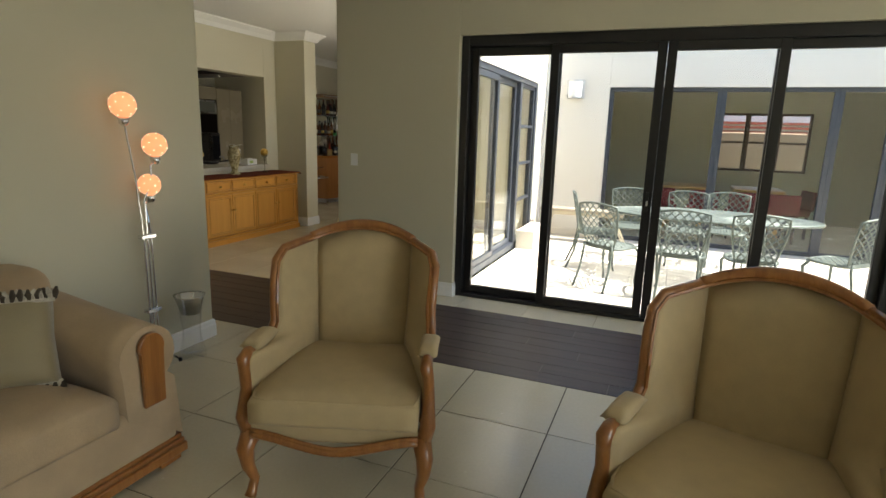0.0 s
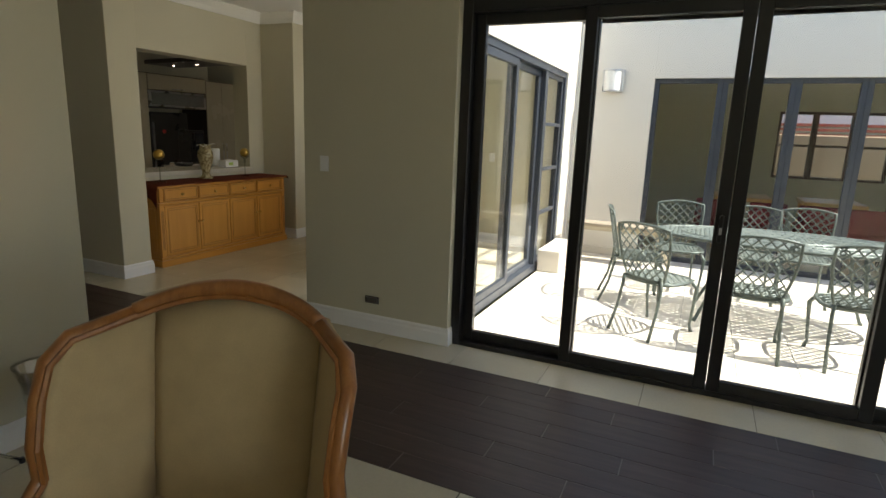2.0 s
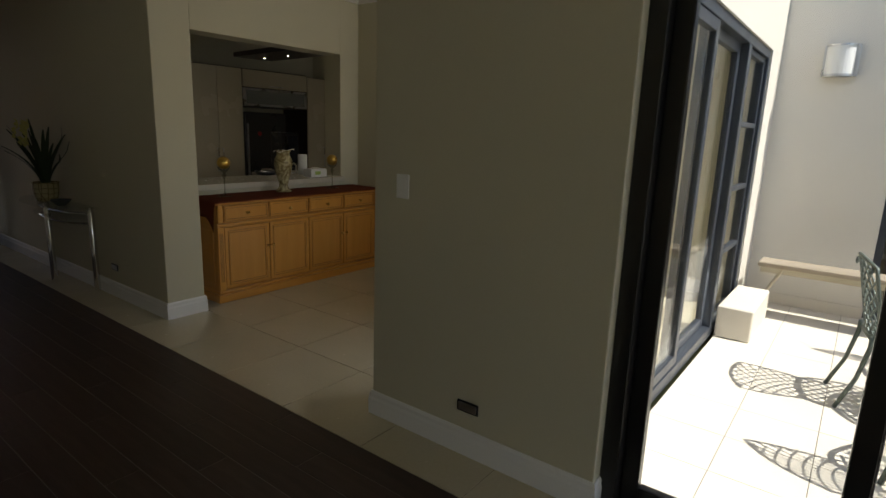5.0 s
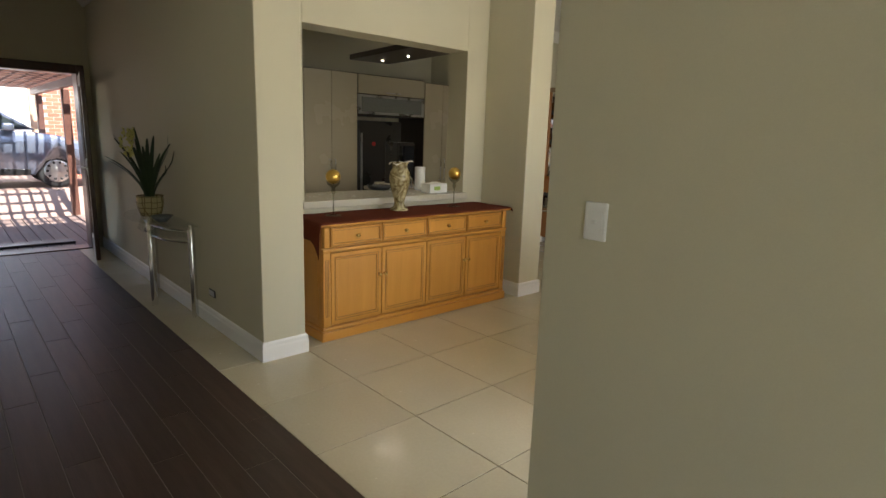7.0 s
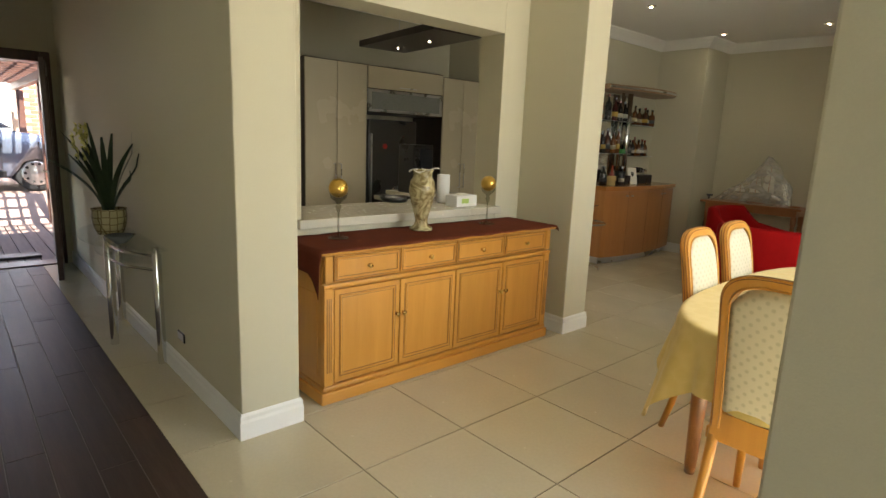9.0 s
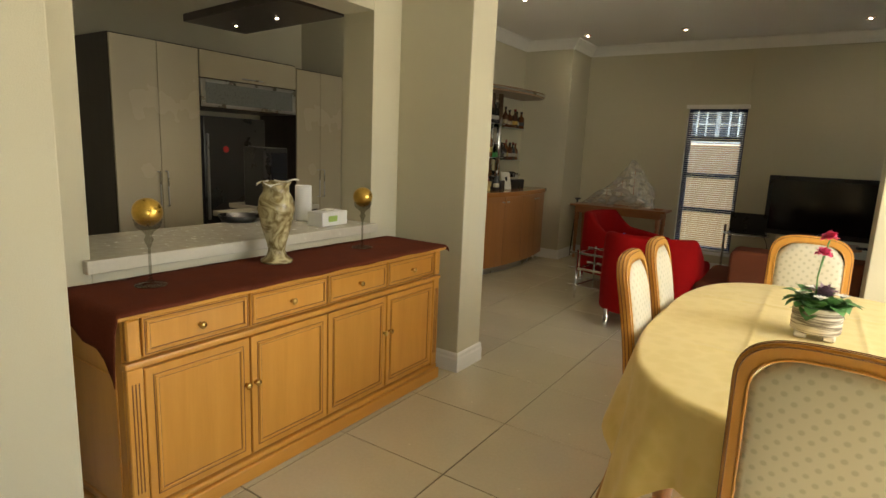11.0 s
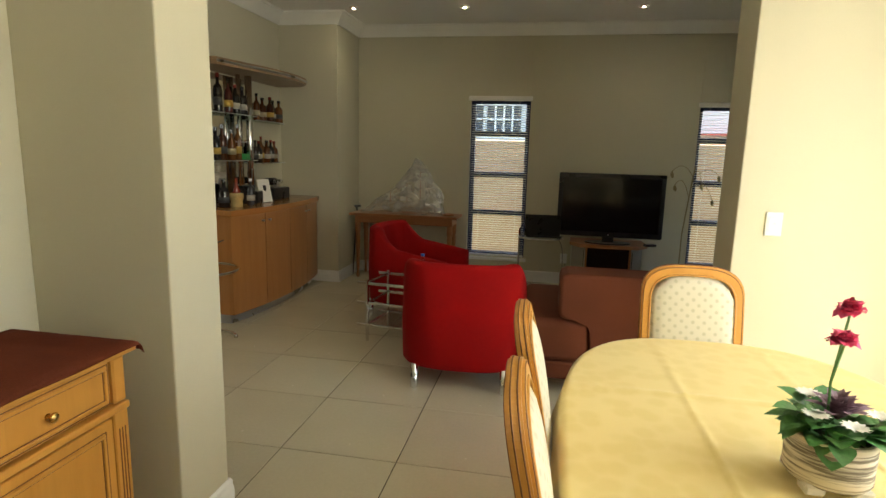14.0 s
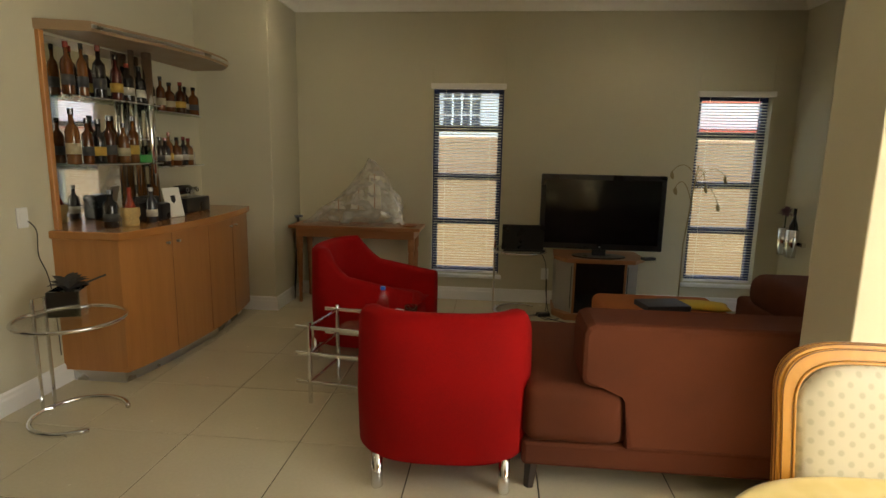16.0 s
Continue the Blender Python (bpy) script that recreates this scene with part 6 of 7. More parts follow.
chrome_table("side_table", -4.05, 11.72, 0, 0.60, 0.25, "round chrome and glass side table holding a laptop")
lp = thing("laptop", -3.97, 11.70, 0.61, 4, "open black laptop seen from behind on the side table", "laptop")
part("keyboard", box(-0.19, 0.19, -0.13, 0.13, 0, 0.02, 0.004), M_BLACKPL, lp)
part("lid", turned(box(-0.19, 0.19, -0.006, 0.006, 0, 0.24, 0.003), pose(-0.02, -0.13, 0.02, 12, 0, 0)), M_BLACKPL, lp)
def cable(nm, pts, r=0.0035, label="thin black cable running along the floor", material=None):
    c = thing(nm, 0, 0, 0, 0, label, "cable")
    cu = [Vector(p) for p in pts]
    out = []
    for i in range(len(cu) - 1):
        p0, p1, p2, p3 = cu[max(0, i - 1)], cu[i], cu[i + 1], cu[min(len(cu) - 1, i + 2)]
        for k in range(6):
            t = k / 6
            out.append(0.5 * ((2 * p1) + (p2 - p0) * t + (2 * p0 - 5 * p1 + 4 * p2 - p3) * t * t + (3 * p1 - p0 - 3 * p2 + p3) * t ** 3))
    out.append(cu[-1])
    part("cord", tube(out, r, 6), material or M_BLACKPL, c)
    return c


cable("power_cable", [(-3.83, 11.62, 0.625), (-3.76, 11.60, 0.5), (-3.74, 11.62, 0.2), (-3.70, 11.58, 0.012), (-3.62, 11.52, 0.006), (-3.74, 11.48, 0.006), (-3.80, 11.60, 0.006), (-3.72, 11.80, 0.008), (-3.70, 12.06, 0.25)])
cable("power_cable", [(-3.76, 11.55, 0.006), (-3.55, 11.40, 0.006), (-3.30, 11.38, 0.006)])
adp = thing("power_adapter", -3.76, 11.60, 0.0, 15, "black power adapter lying on the floor", "adapter")
part("body", box(-0.06, 0.06, -0.03, 0.03, 0, 0.035, 0.006), M_BLACKPL, adp)
switch_plate(-3.72, 12.09, 0.30, "-y", True, "white plastic wall socket above the baseboard")

# slim floor lamp with leaf sprays
sl_ = thing("branch_lamp", -2.52, 11.72, 0, 0, "slim brass floor lamp with drooping leaf-shaped branches", "floor lamp")
M_DULLBRASS = mat("dull_brass", (0.30, 0.24, 0.13), 0.4, 0.8, var=0.1, bump=0.0)
part("base", lathe([(0.0, 0), (0.12, 0), (0.12, 0.012), (0.01, 0.02), (0.0, 0.02)], 24), M_DULLBRASS, sl_, "", True)
part("stem", tube([(0, 0, 0.01), (0.0, 0, 0.7), (0.05, 0, 1.25), (0.07, 0, 1.42)], 0.006, 8), M_DULLBRASS, sl_)
for bx, hz, ex, ez in ((0.05, 1.25, 0.30, 1.33), (0.05, 1.2, 0.26, 1.08), (0.06, 1.3, -0.16, 1.36), (0.03, 1.1, -0.12, 1.22), (0.06, 1.32, 0.14, 1.24)):
    mid = (bx + (ex - bx) * 0.5, -0.02, max(hz, ez) + 0.09)
    pts = []
    for k in range(11):
        t = k / 10
        pts.append(((1 - t) ** 2 * bx + 2 * t * (1 - t) * mid[0] + t * t * ex, -0.02 * t, (1 - t) ** 2 * hz + 2 * t * (1 - t) * (mid[2] + 0.06) + t * t * ez))
    br = part("branch", tube(pts, 0.0035, 6), M_DULLBRASS, sl_)
    lf = bmesh.new()
    add_leaf(lf, (ex, -0.02, ez), (ex + 0.012, -0.03, ez - 0.07), 0.018, (0, 1, 0), 0.01)
    part("leaf_shade", lf, M_DULLBRASS, br)

# wall vases with dried flowers at the corner
wv = thing("wall_vase", -1.52, 11.80, 0.62, 0, "pair of chrome wall vases with a bottle and dried purple flowers", "wall vase")
for y in (-0.09, 0.06):
    part("tube", lathe([(0.0, 0), (0.04, 0), (0.055, 0.25), (0.05, 0.25), (0.036, 0.006), (0.0, 0.006)], 16, -0.07, y), M_CHROME, wv, "", True)
part("bracket", box(-0.02, 0.02, -0.16, 0.12, 0.1, 0.14, 0.003), M_CHROME, wv)
part("bottle", lathe([(0.0, 0.02), (0.035, 0.02), (0.036, 0.28), (0.012, 0.36), (0.014, 0.44), (0.0, 0.44)], 14, -0.07, -0.09), mat("dark_bottle", (0.015, 0.012, 0.012), 0.15), wv, "dark wine bottle", True)
fb = bmesh.new()
random.seed(5)
for k in range(40):
    a, e = random.uniform(0, math.tau), random.uniform(-0.3, 1.4)
    add_leaf(fb, (-0.07, 0.06, 0.36), (-0.07 + 0.085 * math.cos(a) * math.cos(e), 0.06 + 0.085 * math.sin(a) * math.cos(e), 0.37 + 0.08 * math.sin(e)), 0.016, curl=0.01, n=3)
tagged(part("flowers", fb, mat("dried_purple", (0.22, 0.12, 0.16), 0.8, var=0.3, scale=40), wv, "dried purple flowers"), kind="stuff")
part("stalk", tube([(-0.07, 0.06, 0.1), (-0.07, 0.06, 0.36)], 0.006, 6), M_LEAFD, wv)

# ---- bar ----
BX, BY0, BY1, BZ = -6.92, 9.62, 11.36, 0.98
bar = thing("bar_cabinet", BX, (BY0 + BY1) / 2, 0, 0, "cherry veneer bar cabinet with a bowed front and recessed plinth", "bar cabinet")
BH = (BY1 - BY0) / 2


def bow(y, extra=0.0):
    return 0.43 + 0.10 * (1 - (y / BH) ** 2) + extra


def bow_outline(extra=0.0, trim=0.0, n=16):
    ys = [-(BH - trim) + 2 * (BH - trim) * i / n for i in range(n + 1)]
    return [(0.0, -(BH - trim))] + [(bow(y, extra), y) for y in ys] + [(0.0, BH - trim)]


part("plinth", prism(bow_outline(-0.07, 0.05), 0.0, 0.09), M_STEEL, bar)
part("body", prism(bow_outline(0.0, 0.0), 0.09, BZ - 0.05, 0.002), M_CHERRY, bar)
part("counter", prism(bow_outline(0.025, -0.02), BZ - 0.05, BZ, 0.008), M_CHERRYX, bar)
for y in (-BH * 0.5, 0.0, BH * 0.5):
    ln = tube([(bow(y) + 0.0005, y, 0.11), (bow(y) + 0.0005, y, BZ - 0.06)], 0.0022, 4)
    part("door_gap", ln, M_LINE, bar)
for y in (-BH * 0.5 - 0.05, -BH * 0.5 + 0.05, BH * 0.5 - 0.05, BH * 0.5 + 0.05):
    k = lathe([(0.008, 0), (0.005, 0.01), (0.012, 0.016), (0.010, 0.024), (0.0, 0.026)], 12)
    turned(k, Matrix.Translation((bow(y), y, 0.86)) @ Matrix.Rotation(radians(90), 4, 'Y'))
    part("knob", k, M_STEEL, bar, "small steel knob", True)
# back panel: mirror in a cherry frame, glass shelves, canopy and tubes
bs = thing("bar_shelf_unit", BX, (BY0 + BY1) / 2, BZ, 0, "mirrored bar shelf with glass shelves, chrome tubes and canopy", "bar shelf")
HZ = 1.17
part("mirror", turned(box(0.0, 0.008, 0.0, 0.88, 0.0, HZ - 0.02), pose(0.006, -BH + 0.062, 0, 0, 0, -3.5)), M_MIRROR, bs, "tall mirror behind the bottles")
part("mirror_frame", box(0.0, 0.03, -BH + 0.025, -BH + 0.06, 0.0, HZ, 0.003), M_CHERRY, bs)
for y in (-0.16, -0.05, 0.04):
    part("chrome_tube", lathe([(0.0, 0), (0.032 if y == -0.05 else 0.02, 0), (0.032 if y == -0.05 else 0.02, HZ), (0.0, HZ)], 18, 0.16 if y == -0.05 else 0.12, y), M_CHROME, bs, "", True)
SH = [(0.80, -BH + 0.06, -0.02, 0.22), (0.39, -BH + 0.06, -0.02, 0.22), (0.77, 0.0, BH - 0.04, 0.2), (0.36, 0.0, BH - 0.04, 0.2), (0.56, -0.3, 0.45, 0.14)]
M_EDGEGLASS = glass("green_edge_glass", (0.80, 0.90, 0.86))
for z, ya, yb, dp in SH:
    n = 10
    if yb > 0.2:
        o = [(0.02, ya), (dp, ya)] + [(0.03 + (dp - 0.03) * math.cos(t * math.pi / 2 / n), ya + (yb - ya) * (0.35 + 0.65 * math.sin(t * math.pi / 2 / n))) for t in range(n + 1)]
    else:
        o = [(0.02, ya), (dp - 0.04, ya), (dp, (ya + yb) / 2), (dp, yb), (0.02, yb)]
    part("glass_shelf", prism(o, z, z + 0.008), M_EDGEGLASS, bs, "green-edged glass shelf")
    part("shelf_rim", tube([(x, y, z + 0.004) for x, y in o[1:-1] or o], 0.004, 6), M_STEEL, bs)
can = [(0.0, -BH + 0.02), (0.30, -BH + 0.10)]
for k in range(15):
    t = k / 14
    can.append((0.34 + 0.14 * math.sin(t * math.pi * 0.75), -BH + 0.30 + (2 * BH - 0.55) * t))
can.append((0.30, BH - 0.06))
can.append((0.0, BH - 0.02))
part("canopy", prism(can, HZ, HZ + 0.06, 0.004), mat("canopy_veneer", (0.30, 0.20, 0.12), 0.35, var=0.1, bump=0.01), bs, "brown canopy with steel edge")
part("canopy_edge", tube([(x + 0.004, y, HZ + 0.03) for x, y in can[1:-2]], 0.012, 6), M_STEEL, bs, "steel canopy edge")
GLASSES = {}


def bottle_mat(c):
    key = tuple(c)
    if key not in GLASSES:
        GLASSES[key] = mat("bottle_glass", c, 0.08, var=0.15, scale=20, bump=0.0, coat=0.3)
    return GLASSES[key]


M_LABELS = [mat("paper_label", c, 0.6, var=0.08, scale=60, bump=0.0) for c in ((0.40, 0.34, 0.22), (0.46, 0.43, 0.36), (0.48, 0.31, 0.06), (0.05, 0.05, 0.05))]
BC = [(0.055, 0.015, 0.005), (0.085, 0.025, 0.006), (0.022, 0.011, 0.006), (0.009, 0.008, 0.008), (0.13, 0.045, 0.010), (0.055, 0.011, 0.008)]


def bottle(x, y, z, h, r, color, lab, cap=(0.012, 0.012, 0.012)):
    b = thing("spirit_bottle", x, y, z, 0, "dark amber spirit bottle with a paper label on the glass shelf", "bottle", "bottles on the bar")
    part("glass", lathe([(0.0, 0), (r * 0.95, 0), (r, h * 0.02), (r, h * 0.58), (r * 0.85, h * 0.66), (r * 0.36, h * 0.74), (r * 0.34, h * 0.90), (0.0, h * 0.90)], 14), bottle_mat(color), b, "", True)
    part("label", lathe([(r * 1.005, h * 0.18), (r * 1.02, h * 0.18), (r * 1.02, h * 0.38), (r * 1.005, h * 0.38)], 14), M_LABELS[lab], b, "paper label", True)
    part("cap", lathe([(0.0, h * 0.89), (r * 0.42, h * 0.89), (r * 0.42, h), (0.0, h)], 12), bottle_mat(cap), b)
    return b


random.seed(21)
yc0 = (BY0 + BY1) / 2
for z, ya, yb, n, hh in ((0.80, -BH + 0.10, -0.10, 6, 0.31), (0.39, -BH + 0.10, -0.22, 6, 0.31), (0.77, 0.06, BH - 0.26, 6, 0.26), (0.36, 0.06, BH - 0.34, 7, 0.24)):
    for k in range(n):
        yy = ya + (yb - ya) * (k + random.uniform(-0.15, 0.15)) / (n - 1)
        bottle(BX + random.uniform(0.10, 0.15), yc0 + yy, BZ + z + 0.009, hh * random.uniform(0.8, 1.08), random.uniform(0.030, 0.042), random.choice(BC), random.randrange(4), random.choice([(0.012, 0.012, 0.012), (0.012, 0.012, 0.012), (0.2, 0.03, 0.02)]))
bottle(BX + 0.12, yc0 + 0.55, BZ + 0.369, 0.16, 0.028, (0.45, 0.43, 0.38), 1, (0.5, 0.5, 0.5))
bottle(BX + 0.26, yc0 - 0.68, BZ, 0.24, 0.045, (0.012, 0.010, 0.010), 3)
bottle(BX + 0.34, yc0 - 0.38, BZ, 0.24, 0.036, (0.03, 0.03, 0.035), 1, (0.4, 0.4, 0.4))
ch = thing("wicker_flask", BX + 0.30, yc0 - 0.55, BZ, 0, "straw-covered wine flask with a red neck on the bar counter", "bottle")
part("flask", lathe([(0.0, 0.08), (0.045, 0.10), (0.02, 0.17), (0.014, 0.19), (0.014, 0.25), (0.0, 0.25)], 16), bottle_mat((0.25, 0.03, 0.012)), ch, "", True)
part("straw", lathe([(0.0, 0), (0.05, 0), (0.052, 0.02), (0.048, 0.05), (0.06, 0.07), (0.058, 0.115), (0.03, 0.12), (0.0, 0.118)], 16), mat("straw", (0.50, 0.36, 0.15), 0.9, var=0.2, scale=80, bump=0.1), ch, "woven straw cover", True)
gb = thing("green_box", BX + 0.15, yc0 - 0.12, BZ + 0.399, 10, "small green box on the glass shelf", "box")
part("box", box(-0.03, 0.03, -0.06, 0.06, 0, 0.055, 0.003), mat("green_card", (0.04, 0.30, 0.07), 0.5), gb)
pf = thing("photo_frame", BX + 0.33, yc0 - 0.08, BZ, 0, "white framed card leaning on the bar counter", "photo frame")
pfb = bmesh.new()
add_box(pfb, 0.0, 0.012, -0.07, 0.07, 0, 0.22, 0.002)
part("frame", turned(pfb, pose(0, 0, 0.002, 0, -14, -20)), M_PETAL, pf)
part("emblem", turned(prism([(-0.02, 0.03), (0.02, 0.03), (0.018, -0.01), (0.0, -0.03), (-0.018, -0.01)], 0, 0.002), Matrix.Translation((0, 0, 0.002)) @ pose(0, 0, 0, 0, -14, -20) @ Matrix.Translation((0.0125, 0, 0.13)) @ Matrix(((0, 0, 1, 0), (1, 0, 0, 0), (0, 1, 0, 0), (0, 0, 0, 1)))), M_BLACKPL, pf, "dark shield emblem")
for nm, q, lab in (("radio", (0.24, -0.28, 0.16, 0.10, 0.17), "dark radio on the bar counter"), ("speaker_box", (0.30, -0.22, 0.12, 0.09, 0.12), "dark rounded speaker on the bar counter"), ("black_case", (0.22, 0.30, 0.36, 0.16, 0.12), "long black case on the bar counter")):
    r_ = thing(nm, BX + q[0], yc0 + q[1], BZ, 0, lab, nm.replace("_", " "))
    part("body", box(-q[3] / 2, q[3] / 2, -q[2] / 2, q[2] / 2, 0, q[4], 0.012, 2), M_BLACKPL, r_)
wh = thing("bottle_holder", BX + 0.24, yc0 + 0.22, BZ + 0.12, 0, "dark wine bottle held by a steel chain on the case", "bottle holder")
part("bottle", turned(lathe([(0.0, 0), (0.036, 0.0), (0.037, 0.17), (0.014, 0.22), (0.014, 0.29), (0.0, 0.29)], 14), pose(0, -0.13, 0.065, -90, 0, 0) @ pose(0, 0, 0, 0, 0, 0)), bottle_mat((0.012, 0.010, 0.010)), wh, "", True)
for k in range(9):
    t = tube([(0.0 + 0.011 * math.cos(a), 0, 0.015 * math.sin(a)) for a in [i * math.tau / 10 for i in range(10)]], 0.003, 5, True)
    part("chain_link", turned(t, pose(0.045 + 0.035 * math.sin(k * 0.9), 0.0 + 0.012 * (k - 4), 0.012 + 0.013 * abs(4 - k) , 0, 0, 90 * (k % 2))), M_STEEL, wh)

# round chrome table beside the bar, with a mirrored planter box
chrome_table("side_table", -6.55, 9.22, -12, 0.57, 0.265, "round chrome and glass side table beside the bar")
pb = thing("mirror_planter", -6.55, 9.27, 0.579, 20, "square mirrored box with a dark dried plant on the side table", "planter")
for b in ((-0.08, 0.08, -0.08, -0.075), (-0.08, 0.08, 0.075, 0.08), (-0.08, -0.075, -0.075, 0.075), (0.075, 0.08, -0.075, 0.075)):
    part("panel", box(*b, 0, 0.14), M_MIRROR, pb)
part("bottom", box(-0.075, 0.075, -0.075, 0.075, 0, 0.01), M_PETAL, pb)
db = bmesh.new()
random.seed(8)
for k in range(14):
    a = random.uniform(0, math.tau)
    add_leaf(db, (0, 0, 0.12), (0.11 * math.cos(a), 0.11 * math.sin(a), 0.15 + random.uniform(-0.01, 0.06)), 0.03, curl=0.02)
add_tube(db, [(0, 0, 0.0), (0.02, 0.02, 0.14), (0.16, 0.10, 0.19)], 0.006, 6)
tagged(part("plant", db, mat("dark_dried_leaf", (0.03, 0.028, 0.025), 0.6, var=0.2), pb, "dark dried leaves"), kind="stuff")
switch_plate(-6.92, 9.42, 1.08, "+x", True, "white plastic wall socket with a black plug beside the bar")
cable("wall_cable", [(-6.90, 9.44, 1.06), (-6.87, 9.46, 1.0), (-6.90, 9.49, 0.85), (-6.89, 9.53, 0.72), (-6.90, 9.57, 0.5), (-6.90, 9.58, 0.2)], 0.003, "thin black cable hanging from the wall socket")

# ---- courtyard ----
M_VERDE = mat("verdigris_cast_iron", (0.12, 0.145, 0.13), 0.45, 0.3, var=0.35, scale=20, fine=150, bump=0.04)


def add_bar(bm, pts, r, seg=6):
    return add_tube(bm, pts, r, seg)


def lattice_chair():
    """A cast garden chair with a pierced lattice back that faces -y."""
    c = thing("garden_chair", 0, 0, 0, 0, "verdigris cast metal garden chair with a lattice back", "chair", "garden chairs round the table")

    def edge(v):
        return 0.17 + 0.055 * math.sin(v * math.pi * 0.62) + 0.01 * v

    def at(u, v):
        z = 0.46 + 0.42 * v + (0.03 * (1 - u * u) if v > 0.98 else 0.03 * (1 - u * u) * v)
        return (u * edge(v), 0.20 + 0.09 * v + 0.035 * (u * u) * -1, z)
    rim = [at(-1, v / 8) for v in range(9)] + [at(u / 5 - 1, 1) for u in range(1, 10)] + [at(1, 1 - v / 8) for v in range(9)] + [at(1 - u / 4, 0) for u in range(1, 8)]
    part("back_frame", tube(rim, 0.011, 8, True), M_VERDE, c, "", True)
    bm = bmesh.new()
    N = 6
    for s in (-1, 1):
        for k in range(-N + 1, N):
            line = []
            for i in range(13):
                v = i / 12
                u = s * (2 * v - 1) * 0.95 + 2 * k / N
                if -1.0 <= u <= 1.0:
                    line.append(at(u, v))
            if len(line) > 1:
                add_bar(bm, line, 0.006, 5)
    part("lattice", bm, M_VERDE, c, "pierced lattice back")
    for sx in (-1, 1):
        part("scroll", tube([(sx * (0.19 - 0.035 * math.cos(a) * (1 - a / 9)), 0.275, 0.845 + 0.028 * math.sin(a) * (1 - a / 9)) for a in [k * 0.5 for k in range(15)]], 0.006, 5), M_VERDE, c)
    seat = []
    for k in range(32):
        a = k * math.tau / 32
        seat.append((0.225 * math.copysign(abs(math.cos(a)) ** 0.6, math.cos(a)), -0.02 + 0.215 * math.copysign(abs(math.sin(a)) ** 0.6, math.sin(a)), 0.44))
    part("seat_frame", tube(seat, 0.014, 8, True), M_VERDE, c, "", True)
    bm = bmesh.new()
    for s in (-1, 1):
        for k in range(-6, 7):
            l_ = []
            for i in range(11):
                y = -0.22 + 0.42 * i / 10
                x = s * (y + 0.02) + 0.07 * k
                if abs(x) < 0.215:
                    l_.append((x, y, 0.44))
            if len(l_) > 1:
                add_bar(bm, l_, 0.008, 5)
    part("seat_lattice", bm, M_VERDE, c, "pierced seat")
    for sx in (-1, 1):
        part("leg", tube([(sx * 0.19, -0.19, 0.43), (sx * 0.225, -0.225, 0.37), (sx * 0.215, -0.215, 0.2), (sx * 0.20, -0.22, 0.06), (sx * 0.21, -0.24, 0.0)], [0.016, 0.017, 0.012, 0.011, 0.016], 8), M_VERDE, c, "", True)
        part("leg", tube([(sx * 0.17, 0.20, 0.47), (sx * 0.175, 0.20, 0.40), (sx * 0.18, 0.24, 0.2), (sx * 0.19, 0.32, 0.0)], [0.013, 0.014, 0.012, 0.013], 8), M_VERDE, c, "", True)
    return c


gc = lattice_chair()
gc.matrix_world = pose(-0.44, 5.86, OUT, 0, 0, 150)
for x, y, rz in ((-0.70, 6.72, 100), (0.26, 5.80, 178), (0.90, 5.84, 183), (1.72, 6.15, 225), (-0.34, 7.38, 8), (0.34, 7.40, 0), (0.82, 7.55, -3)):
    copy_thing(gc, pose(x, y, OUT, 0, 0, rz))
gt = thing("garden_table", 0.55, 6.62, OUT, 0, "oval verdigris cast metal garden table with a pierced top", "table")
TA, TB = 1.08, 0.52
part("rim", tube([(TA * math.cos(k * math.tau / 56), TB * math.sin(k * math.tau / 56), 0.735) for k in range(56)], 0.016, 8, True), M_VERDE, gt, "", True)
bm = bmesh.new()
for s in (-1, 1):
    for k in range(-26, 27):
        l_ = []
        for i in range(25):
            y = -TB + 2 * TB * i / 24
            x = s * y * 0.9 + 0.075 * k
            if (x / TA) ** 2 + (y / TB) ** 2 < 0.97:
                l_.append((x, y, 0.735))
        if len(l_) > 1:
            add_bar(bm, l_, 0.0125, 5)
for rr in (0.3, 0.55, 0.8):
    add_tube(bm, [(rr * TA * math.cos(k * math.tau / 40), rr * TB * math.sin(k * math.tau / 40), 0.738) for k in range(40)], 0.014, 5, True)
tagged(part("pierced_top", bm, M_VERDE, gt, "pierced cast top"), kind="stuff")
for sx in (-1, 1):
    for sy in (-1, 1):
        part("leg", tube([(sx * 0.50, sy * 0.22, 0.73), (sx * 0.52, sy * 0.26, 0.5), (sx * 0.56, sy * 0.22, 0.28), (sx * 0.66, sy * 0.32, 0.03), (sx * 0.68, sy * 0.34, 0.0)], [0.02, 0.016, 0.014, 0.015, 0.02], 8), M_VERDE, gt, "", True)

# folding bench against the far wall
M_GREYWOOD = wood("weathered_plank", (0.22, 0.18, 0.13), (0.36, 0.31, 0.24), 0.8, 1.5, axis=0, coat=0.0)
M_STEELW = mat("pale_steel", (0.45, 0.40, 0.30), 0.45, 0.5, var=0.1)
bn = thing("bench", -1.08, 8.32, OUT, 0, "weathered plank bench on splayed pale metal legs", "bench")
part("plank", box(-0.62, 0.62, -0.14, 0.14, 0.455, 0.495, 0.006), M_GREYWOOD, bn)
part("batten", box(-0.60, 0.60, -0.11, -0.09, 0.40, 0.455, 0.003), M_STEELW, bn)
for sx in (-1, 1):
    for y in (-0.10, 0.10):
        part("leg", tube([(sx * 0.42, y, 0.455), (sx * 0.64, y * 1.3, 0.0)], 0.014, 8), M_STEELW, bn)

